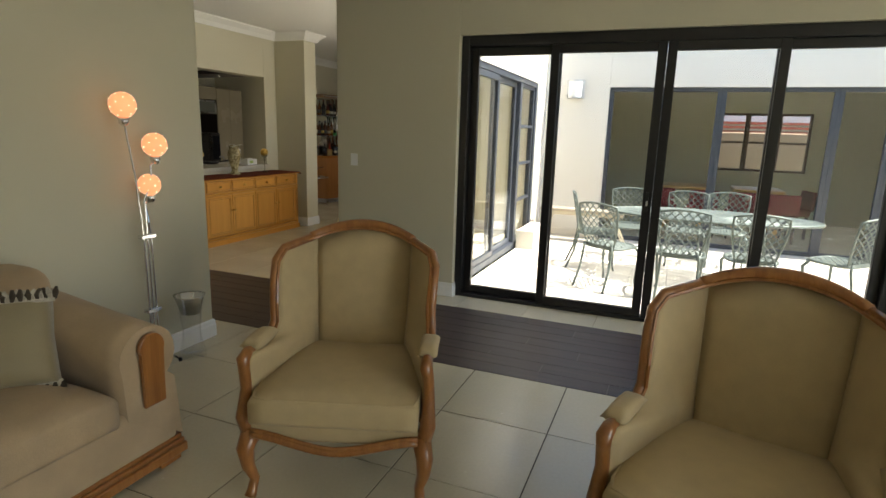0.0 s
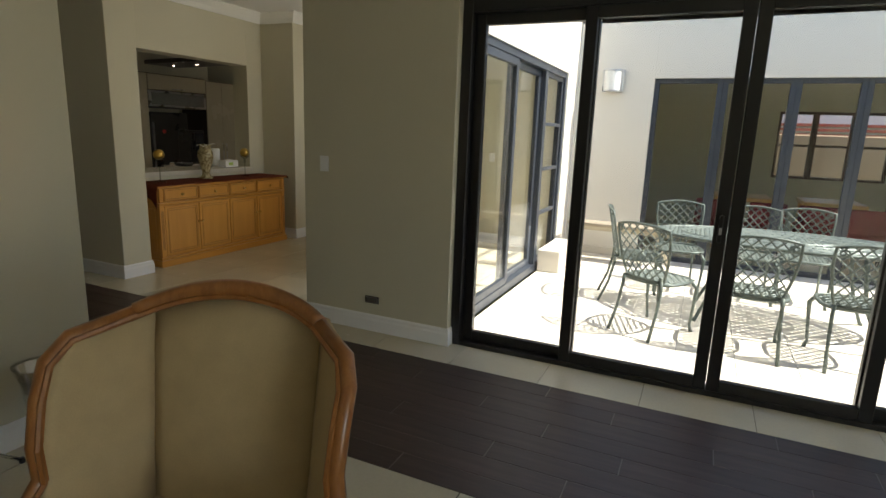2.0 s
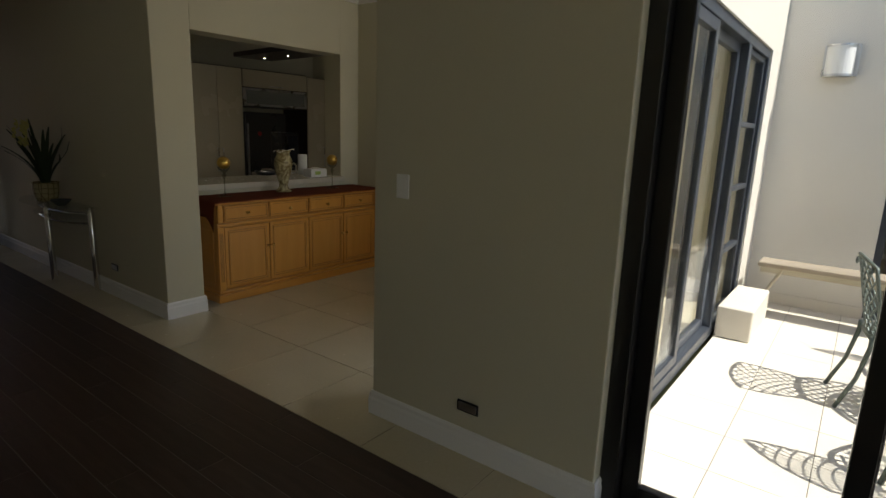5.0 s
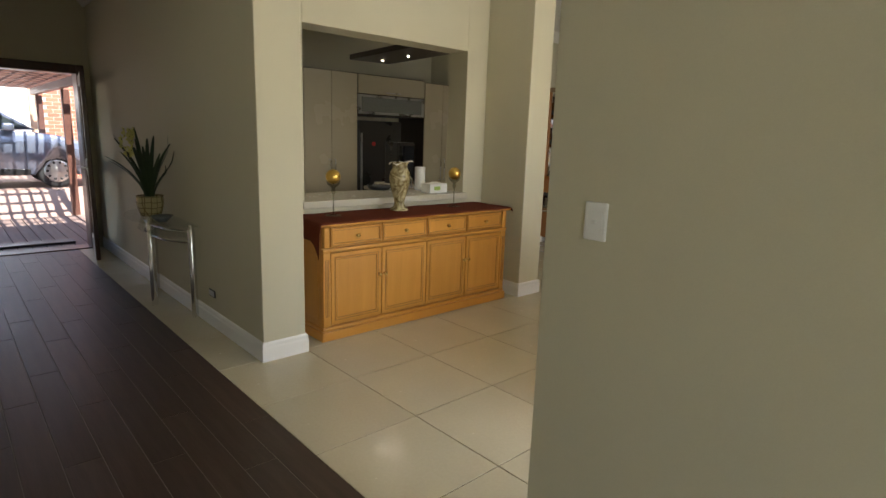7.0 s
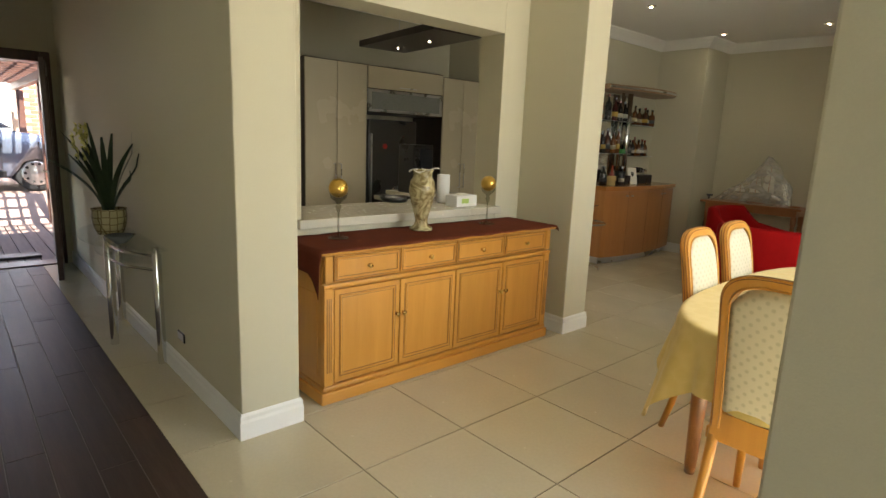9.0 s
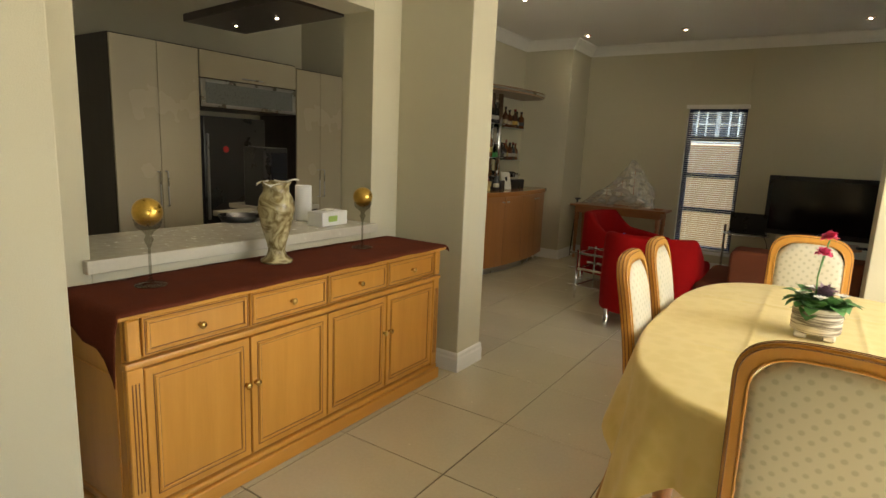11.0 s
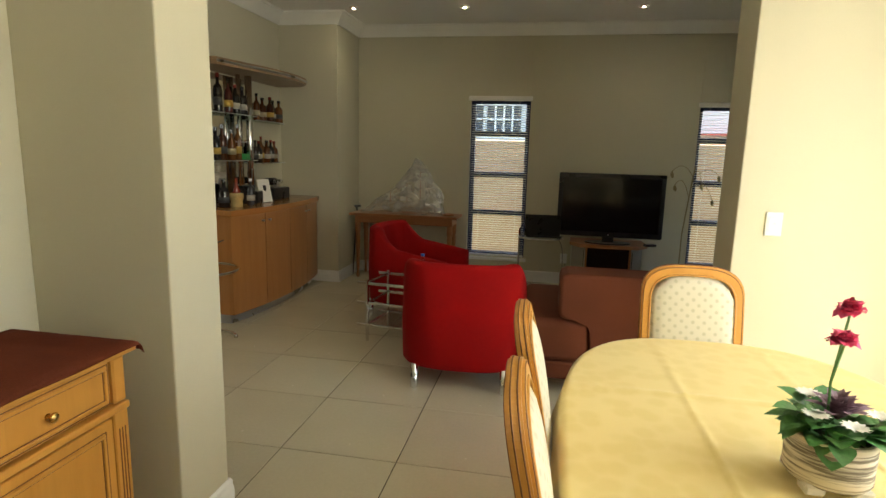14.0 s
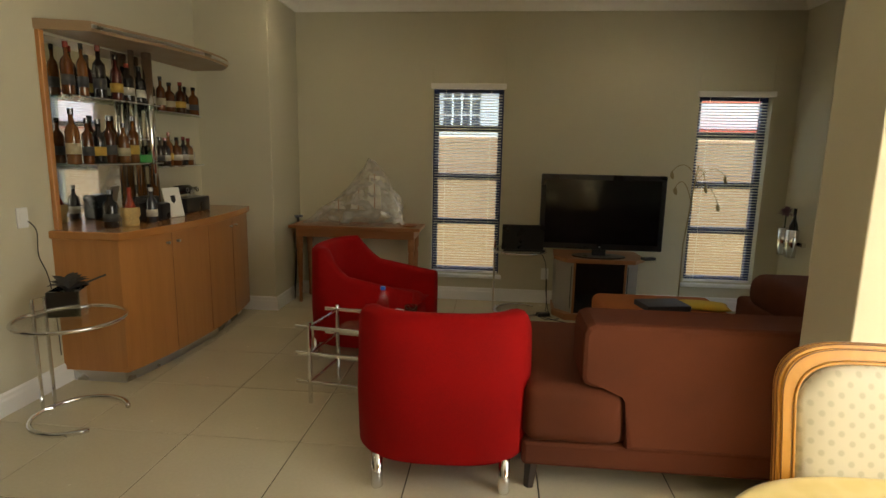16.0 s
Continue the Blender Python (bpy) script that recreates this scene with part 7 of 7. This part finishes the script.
# wall lamp: half-round frosted shade in steel
wl = thing("wall_lamp", -1.38, 8.73, 2.09, 0, "half-round frosted white wall lamp in a steel frame", "wall lamp")
part("backplate", box(-0.13, 0.13, -0.02, 0.0, 0.0, 0.27, 0.004), M_STEEL, wl)
part("shade", prism([(0.11 * math.cos(radians(a)), -0.02 - 0.12 * math.sin(radians(a))) for a in range(0, 181, 12)], 0.01, 0.26), mat("frosted_shade", (0.75, 0.75, 0.73), 0.4, var=0.02, bump=0.0), wl)
for z in (0.0, 0.25):
    part("band", prism([(0.118 * math.cos(radians(a)), -0.018 - 0.128 * math.sin(radians(a))) for a in range(0, 181, 12)], z, z + 0.02), M_STEEL, wl)
part("side_band", box(0.105, 0.135, -0.06, -0.02, 0.0, 0.27, 0.003), M_STEEL, wl)
# stone step below the side window and skirting tiles
stp = thing("courtyard_step", -1.70, 7.72, OUT, 0, "low pale tiled ledge below the side window", "step")
part("ledge", box(-0.13, 0.13, -0.42, 0.42, 0.0, 0.26, 0.01), M_PAVE, stp)
tagged(link("courtyard_skirting", box(-1.835, -0.89, 8.715, 8.729, OUT, 0.07, 0.003), M_PAVE), "pale tile skirting at the courtyard wall", "skirting", "", "structure")

# east room seen through the courtyard window: table and red chairs
M_TBLTOP = wood("pine_top", (0.50, 0.27, 0.08), (0.62, 0.38, 0.14), 0.35, axis=0)
for tx in (0.35, 1.45):
    t = thing("wooden_table", tx, 10.35, 0, 0, "small pale wooden table with a thick top in the far room", "table", "far room tables")
    part("tabletop", box(-0.36, 0.36, -0.4, 0.4, 0.70, 0.76, 0.01), M_TBLTOP, t)
    for sx in (-0.3, 0.3):
        for sy in (-0.34, 0.34):
            part("leg", box(sx - 0.03, sx + 0.03, sy - 0.03, sy + 0.03, 0, 0.70, 0.004), M_TBLTOP, t)
M_REDDARK = mat("dark_red_cloth", (0.12, 0.008, 0.012), 0.85, var=0.15, scale=8, fine=250, bump=0.03)
rch = thing("red_chair", 0, 0, 0, 0, "dark red upholstered low-backed dining chair in the far room", "chair", "red chairs in the far room")
part("seat", smooth_box(-0.23, 0.23, -0.23, 0.23, 0.36, 0.48, 0.03, 2), M_REDDARK, rch, "", True)
part("backrest", turned(smooth_box(-0.22, 0.22, -0.03, 0.03, 0.45, 0.76, 0.025, 2), pose(0, 0.2, 0, -6, 0, 0)), M_REDDARK, rch, "", True)
for sx in (-0.19, 0.19):
    for sy in (-0.19, 0.19):
        part("leg", box(sx - 0.018, sx + 0.018, sy - 0.018, sy + 0.018, 0, 0.37, 0.003), M_ESPRESSO, rch)
rch.matrix_world = pose(1.95, 10.3, 0, 0, 0, -75)
for x, y, rz in ((0.0, 9.75, 175), (0.6, 9.7, 185), (1.2, 9.75, 178), (1.7, 9.7, 184)):
    copy_thing(rch, pose(x, y, 0, 0, 0, rz))
sbk = thing("dark_cabinet", 4.35, 11.2, 0, 0, "dark tall cabinet against the far room wall", "cabinet")
part("body", box(-0.4, 0.4, -0.3, 0.3, 0.0, 1.5, 0.01), M_ESPRESSO, sbk)
part("door", box(-0.38, -0.005, -0.318, -0.3, 0.05, 1.47, 0.004), M_ESPRESSO, sbk)
part("door", box(0.005, 0.38, -0.318, -0.3, 0.05, 1.47, 0.004), M_ESPRESSO, sbk)

# ---- hall ----
ht = thing("glass_console", -6.88, 4.325, 0, 0, "half-moon glass console table on chrome legs against the wall", "console table")
def halfmoon(rx, ry, n=24):
    return [(rx, 0.245)] + [(rx * math.cos(radians(a)), 0.245 - 0.02 - ry * math.sin(radians(a))) for a in [180.0 * k / n for k in range(n + 1)]] + [(-rx, 0.245)]
part("glass_top", prism(halfmoon(0.66, 0.34), 0.742, 0.752, 0.002), M_GLASS, ht, "clear glass top")
part("glass_shelf", prism(halfmoon(0.50, 0.25), 0.640, 0.648, 0.001), M_GLASS, ht, "clear glass lower shelf")
for q in ((0.0, 0.04), (0.52, 0.20), (-0.52, 0.20)):
    part("leg", lathe([(0.0, 0), (0.024, 0), (0.026, 0.006), (0.026, 0.70), (0.018, 0.715), (0.018, 0.742), (0.0, 0.742)], 16, q[0], q[1]), M_CHROME, ht, "", True)
for z in (0.60, 0.69):
    part("rail", tube([(0.52, 0.20, z), (0.30, 0.075, z), (0.0, 0.04, z), (-0.30, 0.075, z), (-0.52, 0.20, z)], 0.010, 8), M_CHROME, ht)
M_ORPOT = bpy.data.materials.new("diamond_glazed_pot")
M_ORPOT.use_nodes = True
_n, _l = M_ORPOT.node_tree.nodes, M_ORPOT.node_tree.links
_t, _mp, _v, _q = _n.new("ShaderNodeTexCoord"), _n.new("ShaderNodeMapping"), _n.new("ShaderNodeTexVoronoi"), _n.new("ShaderNodeValToRGB")
_v.feature = 'DISTANCE_TO_EDGE'
_v.inputs["Scale"].default_value, _v.inputs["Randomness"].default_value = 22, 0.15
_q.color_ramp.elements[0].position, _q.color_ramp.elements[1].position = 0.03, 0.09
_q.color_ramp.elements[0].color, _q.color_ramp.elements[1].color = (0.16, 0.12, 0.05, 1), (0.40, 0.36, 0.20, 1)
_l.new(_t.outputs["Object"], _v.inputs["Vector"])
_l.new(_v.outputs["Distance"], _q.inputs[0])
_l.new(_q.outputs[0], _n["Principled BSDF"].inputs["Base Color"])
_n["Principled BSDF"].inputs["Roughness"].default_value = 0.25
orc = thing("orchid", -6.95, 4.40, 0.753, 0, "orchid with strap leaves and yellow-green blooms in a glazed diamond pot", "plant")
part("pot", lathe([(0.0, 0), (0.075, 0), (0.095, 0.05), (0.105, 0.11), (0.102, 0.16), (0.108, 0.17), (0.10, 0.17), (0.095, 0.14), (0.0, 0.14)], 28), M_ORPOT, orc, "", True)
random.seed(3)
lb = bmesh.new()
for k in range(24):
    a = random.uniform(0, math.tau)
    L, lean = random.uniform(0.34, 0.62), random.uniform(0.10, 0.70)
    base = Vector((0.03 * math.cos(a), 0.03 * math.sin(a), 0.14))
    prev = None
    for i in range(8):
        s = i / 7
        out = L * lean * s ** 1.6
        p = base + Vector((out * math.cos(a), min(out * math.sin(a), 0.13), L * (s - 0.35 * lean * s * s)))
        w = 0.016 * math.sin(math.pi * (0.12 + 0.86 * s)) ** 0.6 + 0.002
        sd = Vector((-math.sin(a), math.cos(a), 0)) * w
        row = (lb.verts.new(p - sd), lb.verts.new(p + Vector((0, 0, -0.004))), lb.verts.new(p + sd))
        if prev:
            lb.faces.new((prev[0], prev[1], row[1], row[0]))
            lb.faces.new((prev[1], prev[2], row[2], row[1]))
        prev = row
tagged(part("leaves", lb, M_LEAFD, orc, "long dark green strap leaves", True), kind="stuff")
fb = bmesh.new()
for k in range(16):
    q = Vector((random.uniform(-0.20, 0.06), random.uniform(-0.16, -0.04), random.uniform(0.52, 0.68)))
    for j in range(5):
        a = j * math.tau / 5 + k
        add_leaf(fb, q, q + Vector((0.05 * math.cos(a), -0.014, 0.05 * math.sin(a))), 0.020, (0, 1, 0), 0.005, 3)
tagged(part("blooms", fb, mat("yellow_green_petal", (0.56, 0.54, 0.14), 0.6, var=0.2, scale=30), orc, "yellow-green blooms"), kind="stuff")
part("stalk", tube([(0, 0, 0.14), (-0.03, -0.05, 0.4), (-0.08, -0.09, 0.60)], 0.004, 6), M_LEAFD, orc)
bw = thing("glass_bowl", -6.57, 4.38, 0.753, 0, "small grey glass bowl on the console", "bowl")
part("bowl", lathe([(0.0, 0), (0.035, 0), (0.04, 0.008), (0.085, 0.05), (0.08, 0.05), (0.036, 0.012), (0.0, 0.01)], 22), mat("grey_glass", (0.12, 0.14, 0.14), 0.12, var=0.05), bw, "", True)

# ---- porch, pergola, car ----
M_DECK = wood("weathered_deck", (0.11, 0.07, 0.06), (0.20, 0.145, 0.125), 0.7, 1.2, axis=0, coat=0.0, rand=0.12)
deck = tagged(new("porch_deck"), "weathered timber deck boards of the porch", "deck", "", "structure")
db_ = box(-1.42, 1.42, -0.068, 0.068, -0.03, 0.0, 0.004)
deck_me = bpy.data.meshes.new("board")
db_.to_mesh(deck_me)
db_.free()
deck_me.materials.append(M_DECK)
for k in range(26):
    b = new("board", deck_me)
    b.parent = deck
    b.location = (-11.42, 1.6 + 0.146 * k, 0.0)
tagged(link("deck_bed", box(-12.9, -10.0, 1.4, 5.6, -0.2, -0.034), M_ESPRESSO), "dark ground under the deck", "ground", "", "structure")
mt = thing("door_mat", -10.28, 3.9, 0.0, 0, "dark brown ribbed door mat on the deck", "door mat")
part("mat", box(-0.12, 0.12, -0.5, 0.42, 0.0, 0.03, 0.006), M_ESPRESSO, mt)
M_BRICKPAVE = mat("clay_paver", (0.20, 0.135, 0.11), 0.85, var=0.12, scale=10, fine=90, bump=0.05, rand=0.15)
gm = bmesh.new()
vs = [gm.verts.new(p) for p in ((-12.87, -4, -0.02), (-12.87, 9, -0.02), (-13.9, 9, 0.33), (-13.9, -4, 0.33), (-22, 9, 0.36), (-22, -4, 0.36))]
gm.faces.new((vs[0], vs[1], vs[2], vs[3]))
gm.faces.new((vs[3], vs[2], vs[4], vs[5]))
bmesh.ops.recalc_face_normals(gm, faces=gm.faces)
bmesh.ops.solidify(gm, geom=gm.faces[:], thickness=0.1)
tagged(link("driveway", gm, M_BRICKPAVE), "red-brown clay paved driveway rising from the porch", "driveway", "", "structure")
tagged(link("ground", box(-300, 300, -300, 300, -0.5, -0.3), mat("dry_grass", (0.10, 0.11, 0.05), 0.95, var=0.3, scale=0.5, fine=30)), "dry grass ground around the house", "ground", "", "structure")
# pergola
M_PERG = wood("pergola_timber", (0.05, 0.02, 0.015), (0.11, 0.045, 0.03), 0.5, 1.0, axis=0)
# slats coloured much paler than the posts and rafters
M_PERGSLAT = wood("pale_slats", (0.38, 0.30, 0.27), (0.55, 0.46, 0.42), 0.7, 1.0, axis=0, coat=0.0)
pg = thing("pergola", -13.4, 3.6, 0, 0, "dark timber pergola with slatted roof over the driveway", "pergola")
for x, y, z0 in ((0.50, 1.17, -0.05), (-2.3, 1.15, 0.32), (0.75, -3.4, -0.05), (-2.3, -3.4, 0.32)):
    part("post", box(x - 0.055, x + 0.055, y - 0.055, y + 0.055, z0, 2.04, 0.006), M_PERG, pg)
for y in (1.1, -3.4):
    part("beam", box(-2.6, 3.3, y - 0.05, y + 0.05, 2.04, 2.16, 0.006), M_PERG, pg)
for k in range(14):
    x = -2.5 + 0.42 * k
    part("rafter", box(x - 0.03, x + 0.03, -3.6, 1.3, 2.16, 2.24, 0.004), M_PERG, pg)
for k in range(30):
    y = -3.5 + 0.165 * k
    part("slat", box(-2.6, 3.3, y - 0.022, y + 0.022, 2.24, 2.265), M_PERGSLAT, pg)
# garage behind the car
M_GARAGE = mat("garage_plaster", (0.66, 0.62, 0.58), 0.85, var=0.05)
ga = thing("garage", -18.2, 2.0, 0.33, 0, "pale plastered garage with a panelled white door", "garage")
part("wall", box(-0.2, 0.0, -6.0, 4.0, 0.0, 2.9), M_GARAGE, ga)
gd = part("door", box(0.0, 0.05, -3.8, 2.6, 0.0, 2.1, 0.01), mat("garage_door_paint", (0.50, 0.46, 0.44), 0.6, var=0.05), ga, "panelled garage door")
for r in range(4):
    for k in range(8):
        part("door_panel", box(0.05, 0.07, -3.7 + 0.79 * k, -3.05 + 0.79 * k, 0.12 + 0.5 * r, 0.5 + 0.5 * r, 0.01), M_GARAGE, gd)
# brick wall
M_BRICK = mat("red_brick", (0.36, 0.12, 0.07), 0.85, var=0.18, scale=15, fine=120, bump=0.06, rand=0.18)
M_MORTAR = mat("mortar", (0.42, 0.38, 0.33), 0.9, var=0.1)
bw_ = thing("brick_wall", -16.4, 6.08, 0.3, 0, "red face-brick garden wall beside the driveway", "wall", "", "structure")
part("core", box(-0.11, -0.006, -1.25, 1.6, 0, 2.7), M_MORTAR, bw_)
brick_me = bpy.data.meshes.new("brick")
bb = box(-0.05, 0.0, -0.108, 0.108, -0.034, 0.034, 0.003)
bb.to_mesh(brick_me)
bb.free()
brick_me.materials.append(M_BRICK)
for r in range(34):
    for k in range(8):
        b = new("brick", brick_me)
        b.parent = bw_
        b.location = (0.0, -1.13 + 0.228 * k + (0.114 if r % 2 else 0.0), 0.045 + 0.078 * r)
part("quoin", box(-0.11, 0.012, -1.42, -1.25, 0, 2.7, 0.006), M_PINKWALL, bw_)
bw2 = thing("porch_wall", -10.0, 5.6, -0.1, 0, "red face-brick porch side wall", "wall", "", "structure")
part("core", box(-2.9, 0.0, -0.14, 0.1, 0, 2.9), M_BRICK, bw2)

# silver-blue hatchback, side on
M_CAR = mat("silver_blue_paint", (0.17, 0.20, 0.27), 0.25, 0.6, var=0.03, scale=2, bump=0.0, coat=0.8)
M_TYRE = mat("tyre_rubber", (0.015, 0.015, 0.016), 0.85, var=0.1)
car = thing("car", -15.05, 3.45, 0.345, 0, "silver-blue compact hatchback parked on the driveway", "car")
prof = [(2.05, 0.28), (2.08, 0.50), (2.0, 0.66), (1.85, 0.78), (1.35, 0.95), (0.95, 1.05)]
sec = [(-1.75, 0.25), (-1.82, 0.55), (-1.75, 0.95), (-1.35, 1.02), (0.9, 1.0), (1.35, 0.94), (1.85, 0.78), (2.02, 0.62), (2.06, 0.45), (2.02, 0.26), (1.63, 0.22), (1.60, 0.36), (1.50, 0.52), (1.30, 0.58), (1.10, 0.52), (1.0, 0.36), (0.97, 0.22), (-0.97, 0.22), (-1.0, 0.36), (-1.1, 0.52), (-1.3, 0.58), (-1.5, 0.52), (-1.6, 0.36), (-1.63, 0.25)]
toX = Matrix(((0, 0, 1, 0), (1, 0, 0, 0), (0, 1, 0, 0), (0, 0, 0, 1)))
bm = prism(sec, -0.82, 0.82, 0.05)
part("body", turned(bm, toX), M_CAR, car, "", True)
cabn = [(-1.70, 0.98), (-1.55, 1.30), (-1.1, 1.50), (-0.2, 1.54), (0.35, 1.46), (1.05, 1.02)]
part("cabin", turned(prism(cabn, -0.70, 0.70, 0.04), toX), M_CAR, car, "", True)
M_CARGLASS = mat("car_glass", (0.03, 0.04, 0.045), 0.06, var=0.02, bump=0.0)
part("window", turned(prism([(0.28, 1.05), (0.92, 1.05), (0.36, 1.38), (0.28, 1.39)][::-1], 0.701, 0.712), toX), M_CARGLASS, car)
part("window", turned(prism([(-0.6, 1.05), (0.22, 1.05), (0.22, 1.41), (-0.55, 1.45)], 0.701, 0.712), toX), M_CARGLASS, car)
part("window", turned(prism([(-1.5, 1.05), (-0.66, 1.05), (-0.62, 1.45), (-1.2, 1.40)], 0.701, 0.712), toX), M_CARGLASS, car)
part("mirror", turned(box(0.84, 0.98, 0.55, 0.72, 1.0, 1.13, 0.03, 2), pose(-0.0, 0, 0)), M_CAR, car, "", True)
part("door_line", box(0.821, 0.824, 0.85, 0.856, 0.3, 1.0), M_BLACKPL, car)
part("door_line", box(0.821, 0.824, -0.30, -0.294, 0.3, 1.0), M_BLACKPL, car)
part("sill_strip", box(0.815, 0.83, -0.9, 0.9, 0.24, 0.34, 0.01), M_BLACKPL, car)
part("headlight", turned(box(0.62, 0.80, 1.80, 1.98, 0.60, 0.72, 0.03, 2), pose(0, 0, 0)), M_GREYLAM, car, "", True)
for y in (1.30, -1.30):
    for sx in (0.70, -0.70):
        w = part("wheel", turned(lathe([(0.0, -0.09), (0.27, -0.09), (0.31, -0.06), (0.315, 0.0), (0.31, 0.06), (0.27, 0.09), (0.0, 0.09)], 28), Matrix.Translation((sx, y, 0.30)) @ Matrix.Rotation(radians(90), 4, 'Y')), M_TYRE, car, "black tyre", True)
        s_ = 1 if sx > 0 else -1
        r_ = part("rim", turned(lathe([(0.0, 0.0), (0.205, 0.0), (0.21, 0.012), (0.18, 0.02), (0.10, 0.012), (0.05, 0.028), (0.0, 0.03)], 28), Matrix.Translation((sx + s_ * 0.082, y, 0.30)) @ Matrix.Rotation(radians(90 * s_), 4, 'Y')), M_STEEL, w, "silver wheel cover", True)
        if s_ > 0:
            hb = bmesh.new()
            for k in range(10):
                a = k * math.tau / 10
                add_tube(hb, [(sx + 0.094, y + 0.155 * math.cos(a), 0.30 + 0.155 * math.sin(a)), (sx + 0.106, y + 0.155 * math.cos(a), 0.30 + 0.155 * math.sin(a))], 0.024, 8)
            part("vent_holes", hb, M_TYRE, w)

# ---- floor pieces ----
def tile_mesh(name, w, d, material, h=0.012, bev=0.0015):
    bm = box(-w / 2, w / 2, -d / 2, d / 2, -h, 0.0)
    es = [e for e in bm.edges if all(v.co.z > -0.001 for v in e.verts)]
    bmesh.ops.bevel(bm, geom=es, offset=bev, segments=1, affect='EDGES')
    me = bpy.data.meshes.new(name)
    bm.to_mesh(me)
    bm.free()
    me.materials.append(material)
    return me


def lay(parent, name, me, x, y, z=0.0):
    ob = new(name, me)
    ob.location = (x, y, z)
    ob.parent = parent
    return ob


floor_tiles = tagged(new("floor_tiles"), "large square cream porcelain floor tiles with dark joints", "floor", "", "structure")
full = tile_mesh("tile", G - 0.0055, G - 0.0055, M_TILE)
ZONES = [(-9.75, -5.17, 4.277, 4.56), (-5.75, -1.85, 4.277, 8.75), (-7.0, -1.3, 7.41, 12.1), (-2.95, 5.0, -3.6, 3.07), (-1.85, 5.0, 4.277, 4.70), (-3.2, -2.95, 2.80, 3.07), (-9.75, -3.2, 2.80, 3.07), (-1.3, 5.75, 8.98, 12.1), (-8.75, -5.98, 4.86, 9.5)]
cut_cache = {}
far_bm = bmesh.new()
for i in range(-9, 18):
    for j in range(-15, 13):
        x, y = GX + G * (i + 0.5), GY + G * (j + 0.5)
        x0, x1, y0, y1 = x - G / 2, x + G / 2, y - G / 2, y + G / 2
        if 3.06 < y < 4.28:
            continue
        hit = any(x1 > a and x0 < b and y1 > c and y0 < d for a, b, c, d in ZONES)
        if not hit:
            continue
        if x1 > -1.97 and y1 > 4.75 and y0 < 8.85:
            bits = [(x0, -1.97, y0, y1)] if x0 < -1.97 and 4.75 <= y0 else []
            if y0 < 4.75:
                bits = [(x0, x1, y0, 4.75)]
            if y1 > 8.85:
                bits.append((x0, x1, 8.85, y1))
            for a, b, c, d in bits:
                add_box(far_bm, a + 0.0015, b - 0.0015, c + 0.0015, d - 0.0015, -0.012, 0.0)
            continue
        if -7.0 < x < 2.0 and -0.6 < y < 11.5 and not (y > 8.7 and x > -1.3) and not (x < -5.9 and y < 7.3):
            lay(floor_tiles, "tile", full, x, y)
        else:
            add_box(far_bm, x0 + 0.0015, x1 - 0.0015, y0 + 0.0015, y1 - 0.0015, -0.012, 0.0)
tagged(link("tiles", far_bm, M_TILE, floor_tiles), "", "", "", "stuff")

# dark wood-look strip: four rows of planks laid along x
plank_floor = tagged(new("plank_strip"), "dark brown wood-look porcelain planks laid in staggered rows", "floor", "", "structure")
slab("plank_bed", -9.74, 5.0, 3.073, 4.277, -0.05, -0.0016, mat("plank_grout", (0.20, 0.17, 0.15), 0.9, var=0.15, scale=4, bump=0.03), "pale grey grout between the dark planks", "floor")
PW, PL = 1.206 / 8, 1.2
plank = tile_mesh("plank", PL - 0.004, PW - 0.003, M_DARKTILE)
for r in range(8):
    off = (0.0, 0.45, 0.85, 0.25, 0.65, 1.05, 0.35, 0.75)[r]
    x = -9.74 + PL / 2 - off
    while x - PL / 2 < 5.0:
        if x - PL / 2 > -9.9:
            lay(plank_floor, "plank", plank, x, 3.072 + PW * (r + 0.5))
        elif x + PL / 2 > -9.68:
            wcut = x + PL / 2 + 9.74
            lay(plank_floor, "plank", tile_mesh("plank", wcut - 0.004, PW - 0.003, M_DARKTILE), -9.74 + wcut / 2, 3.072 + PW * (r + 0.5))
        x += PL

# courtyard paving
paving = tagged(new("paving"), "pale cream square paving tiles of the courtyard in bright sun", "paving", "", "structure")
pave = tile_mesh("tile", 0.397, 0.397, M_PAVE)
for i in range(19):
    for j in range(10):
        lay(paving, "tile", pave, -1.83 + 0.4 * (i + 0.5), 4.86 + 0.4 * (j + 0.5), OUT)
tagged(link("paving_base", box(-1.83, 5.8, 4.6, 8.9, OUT - 0.12, OUT - 0.006), M_GROUT), "cement bed under the paving", "paving", "", "structure")
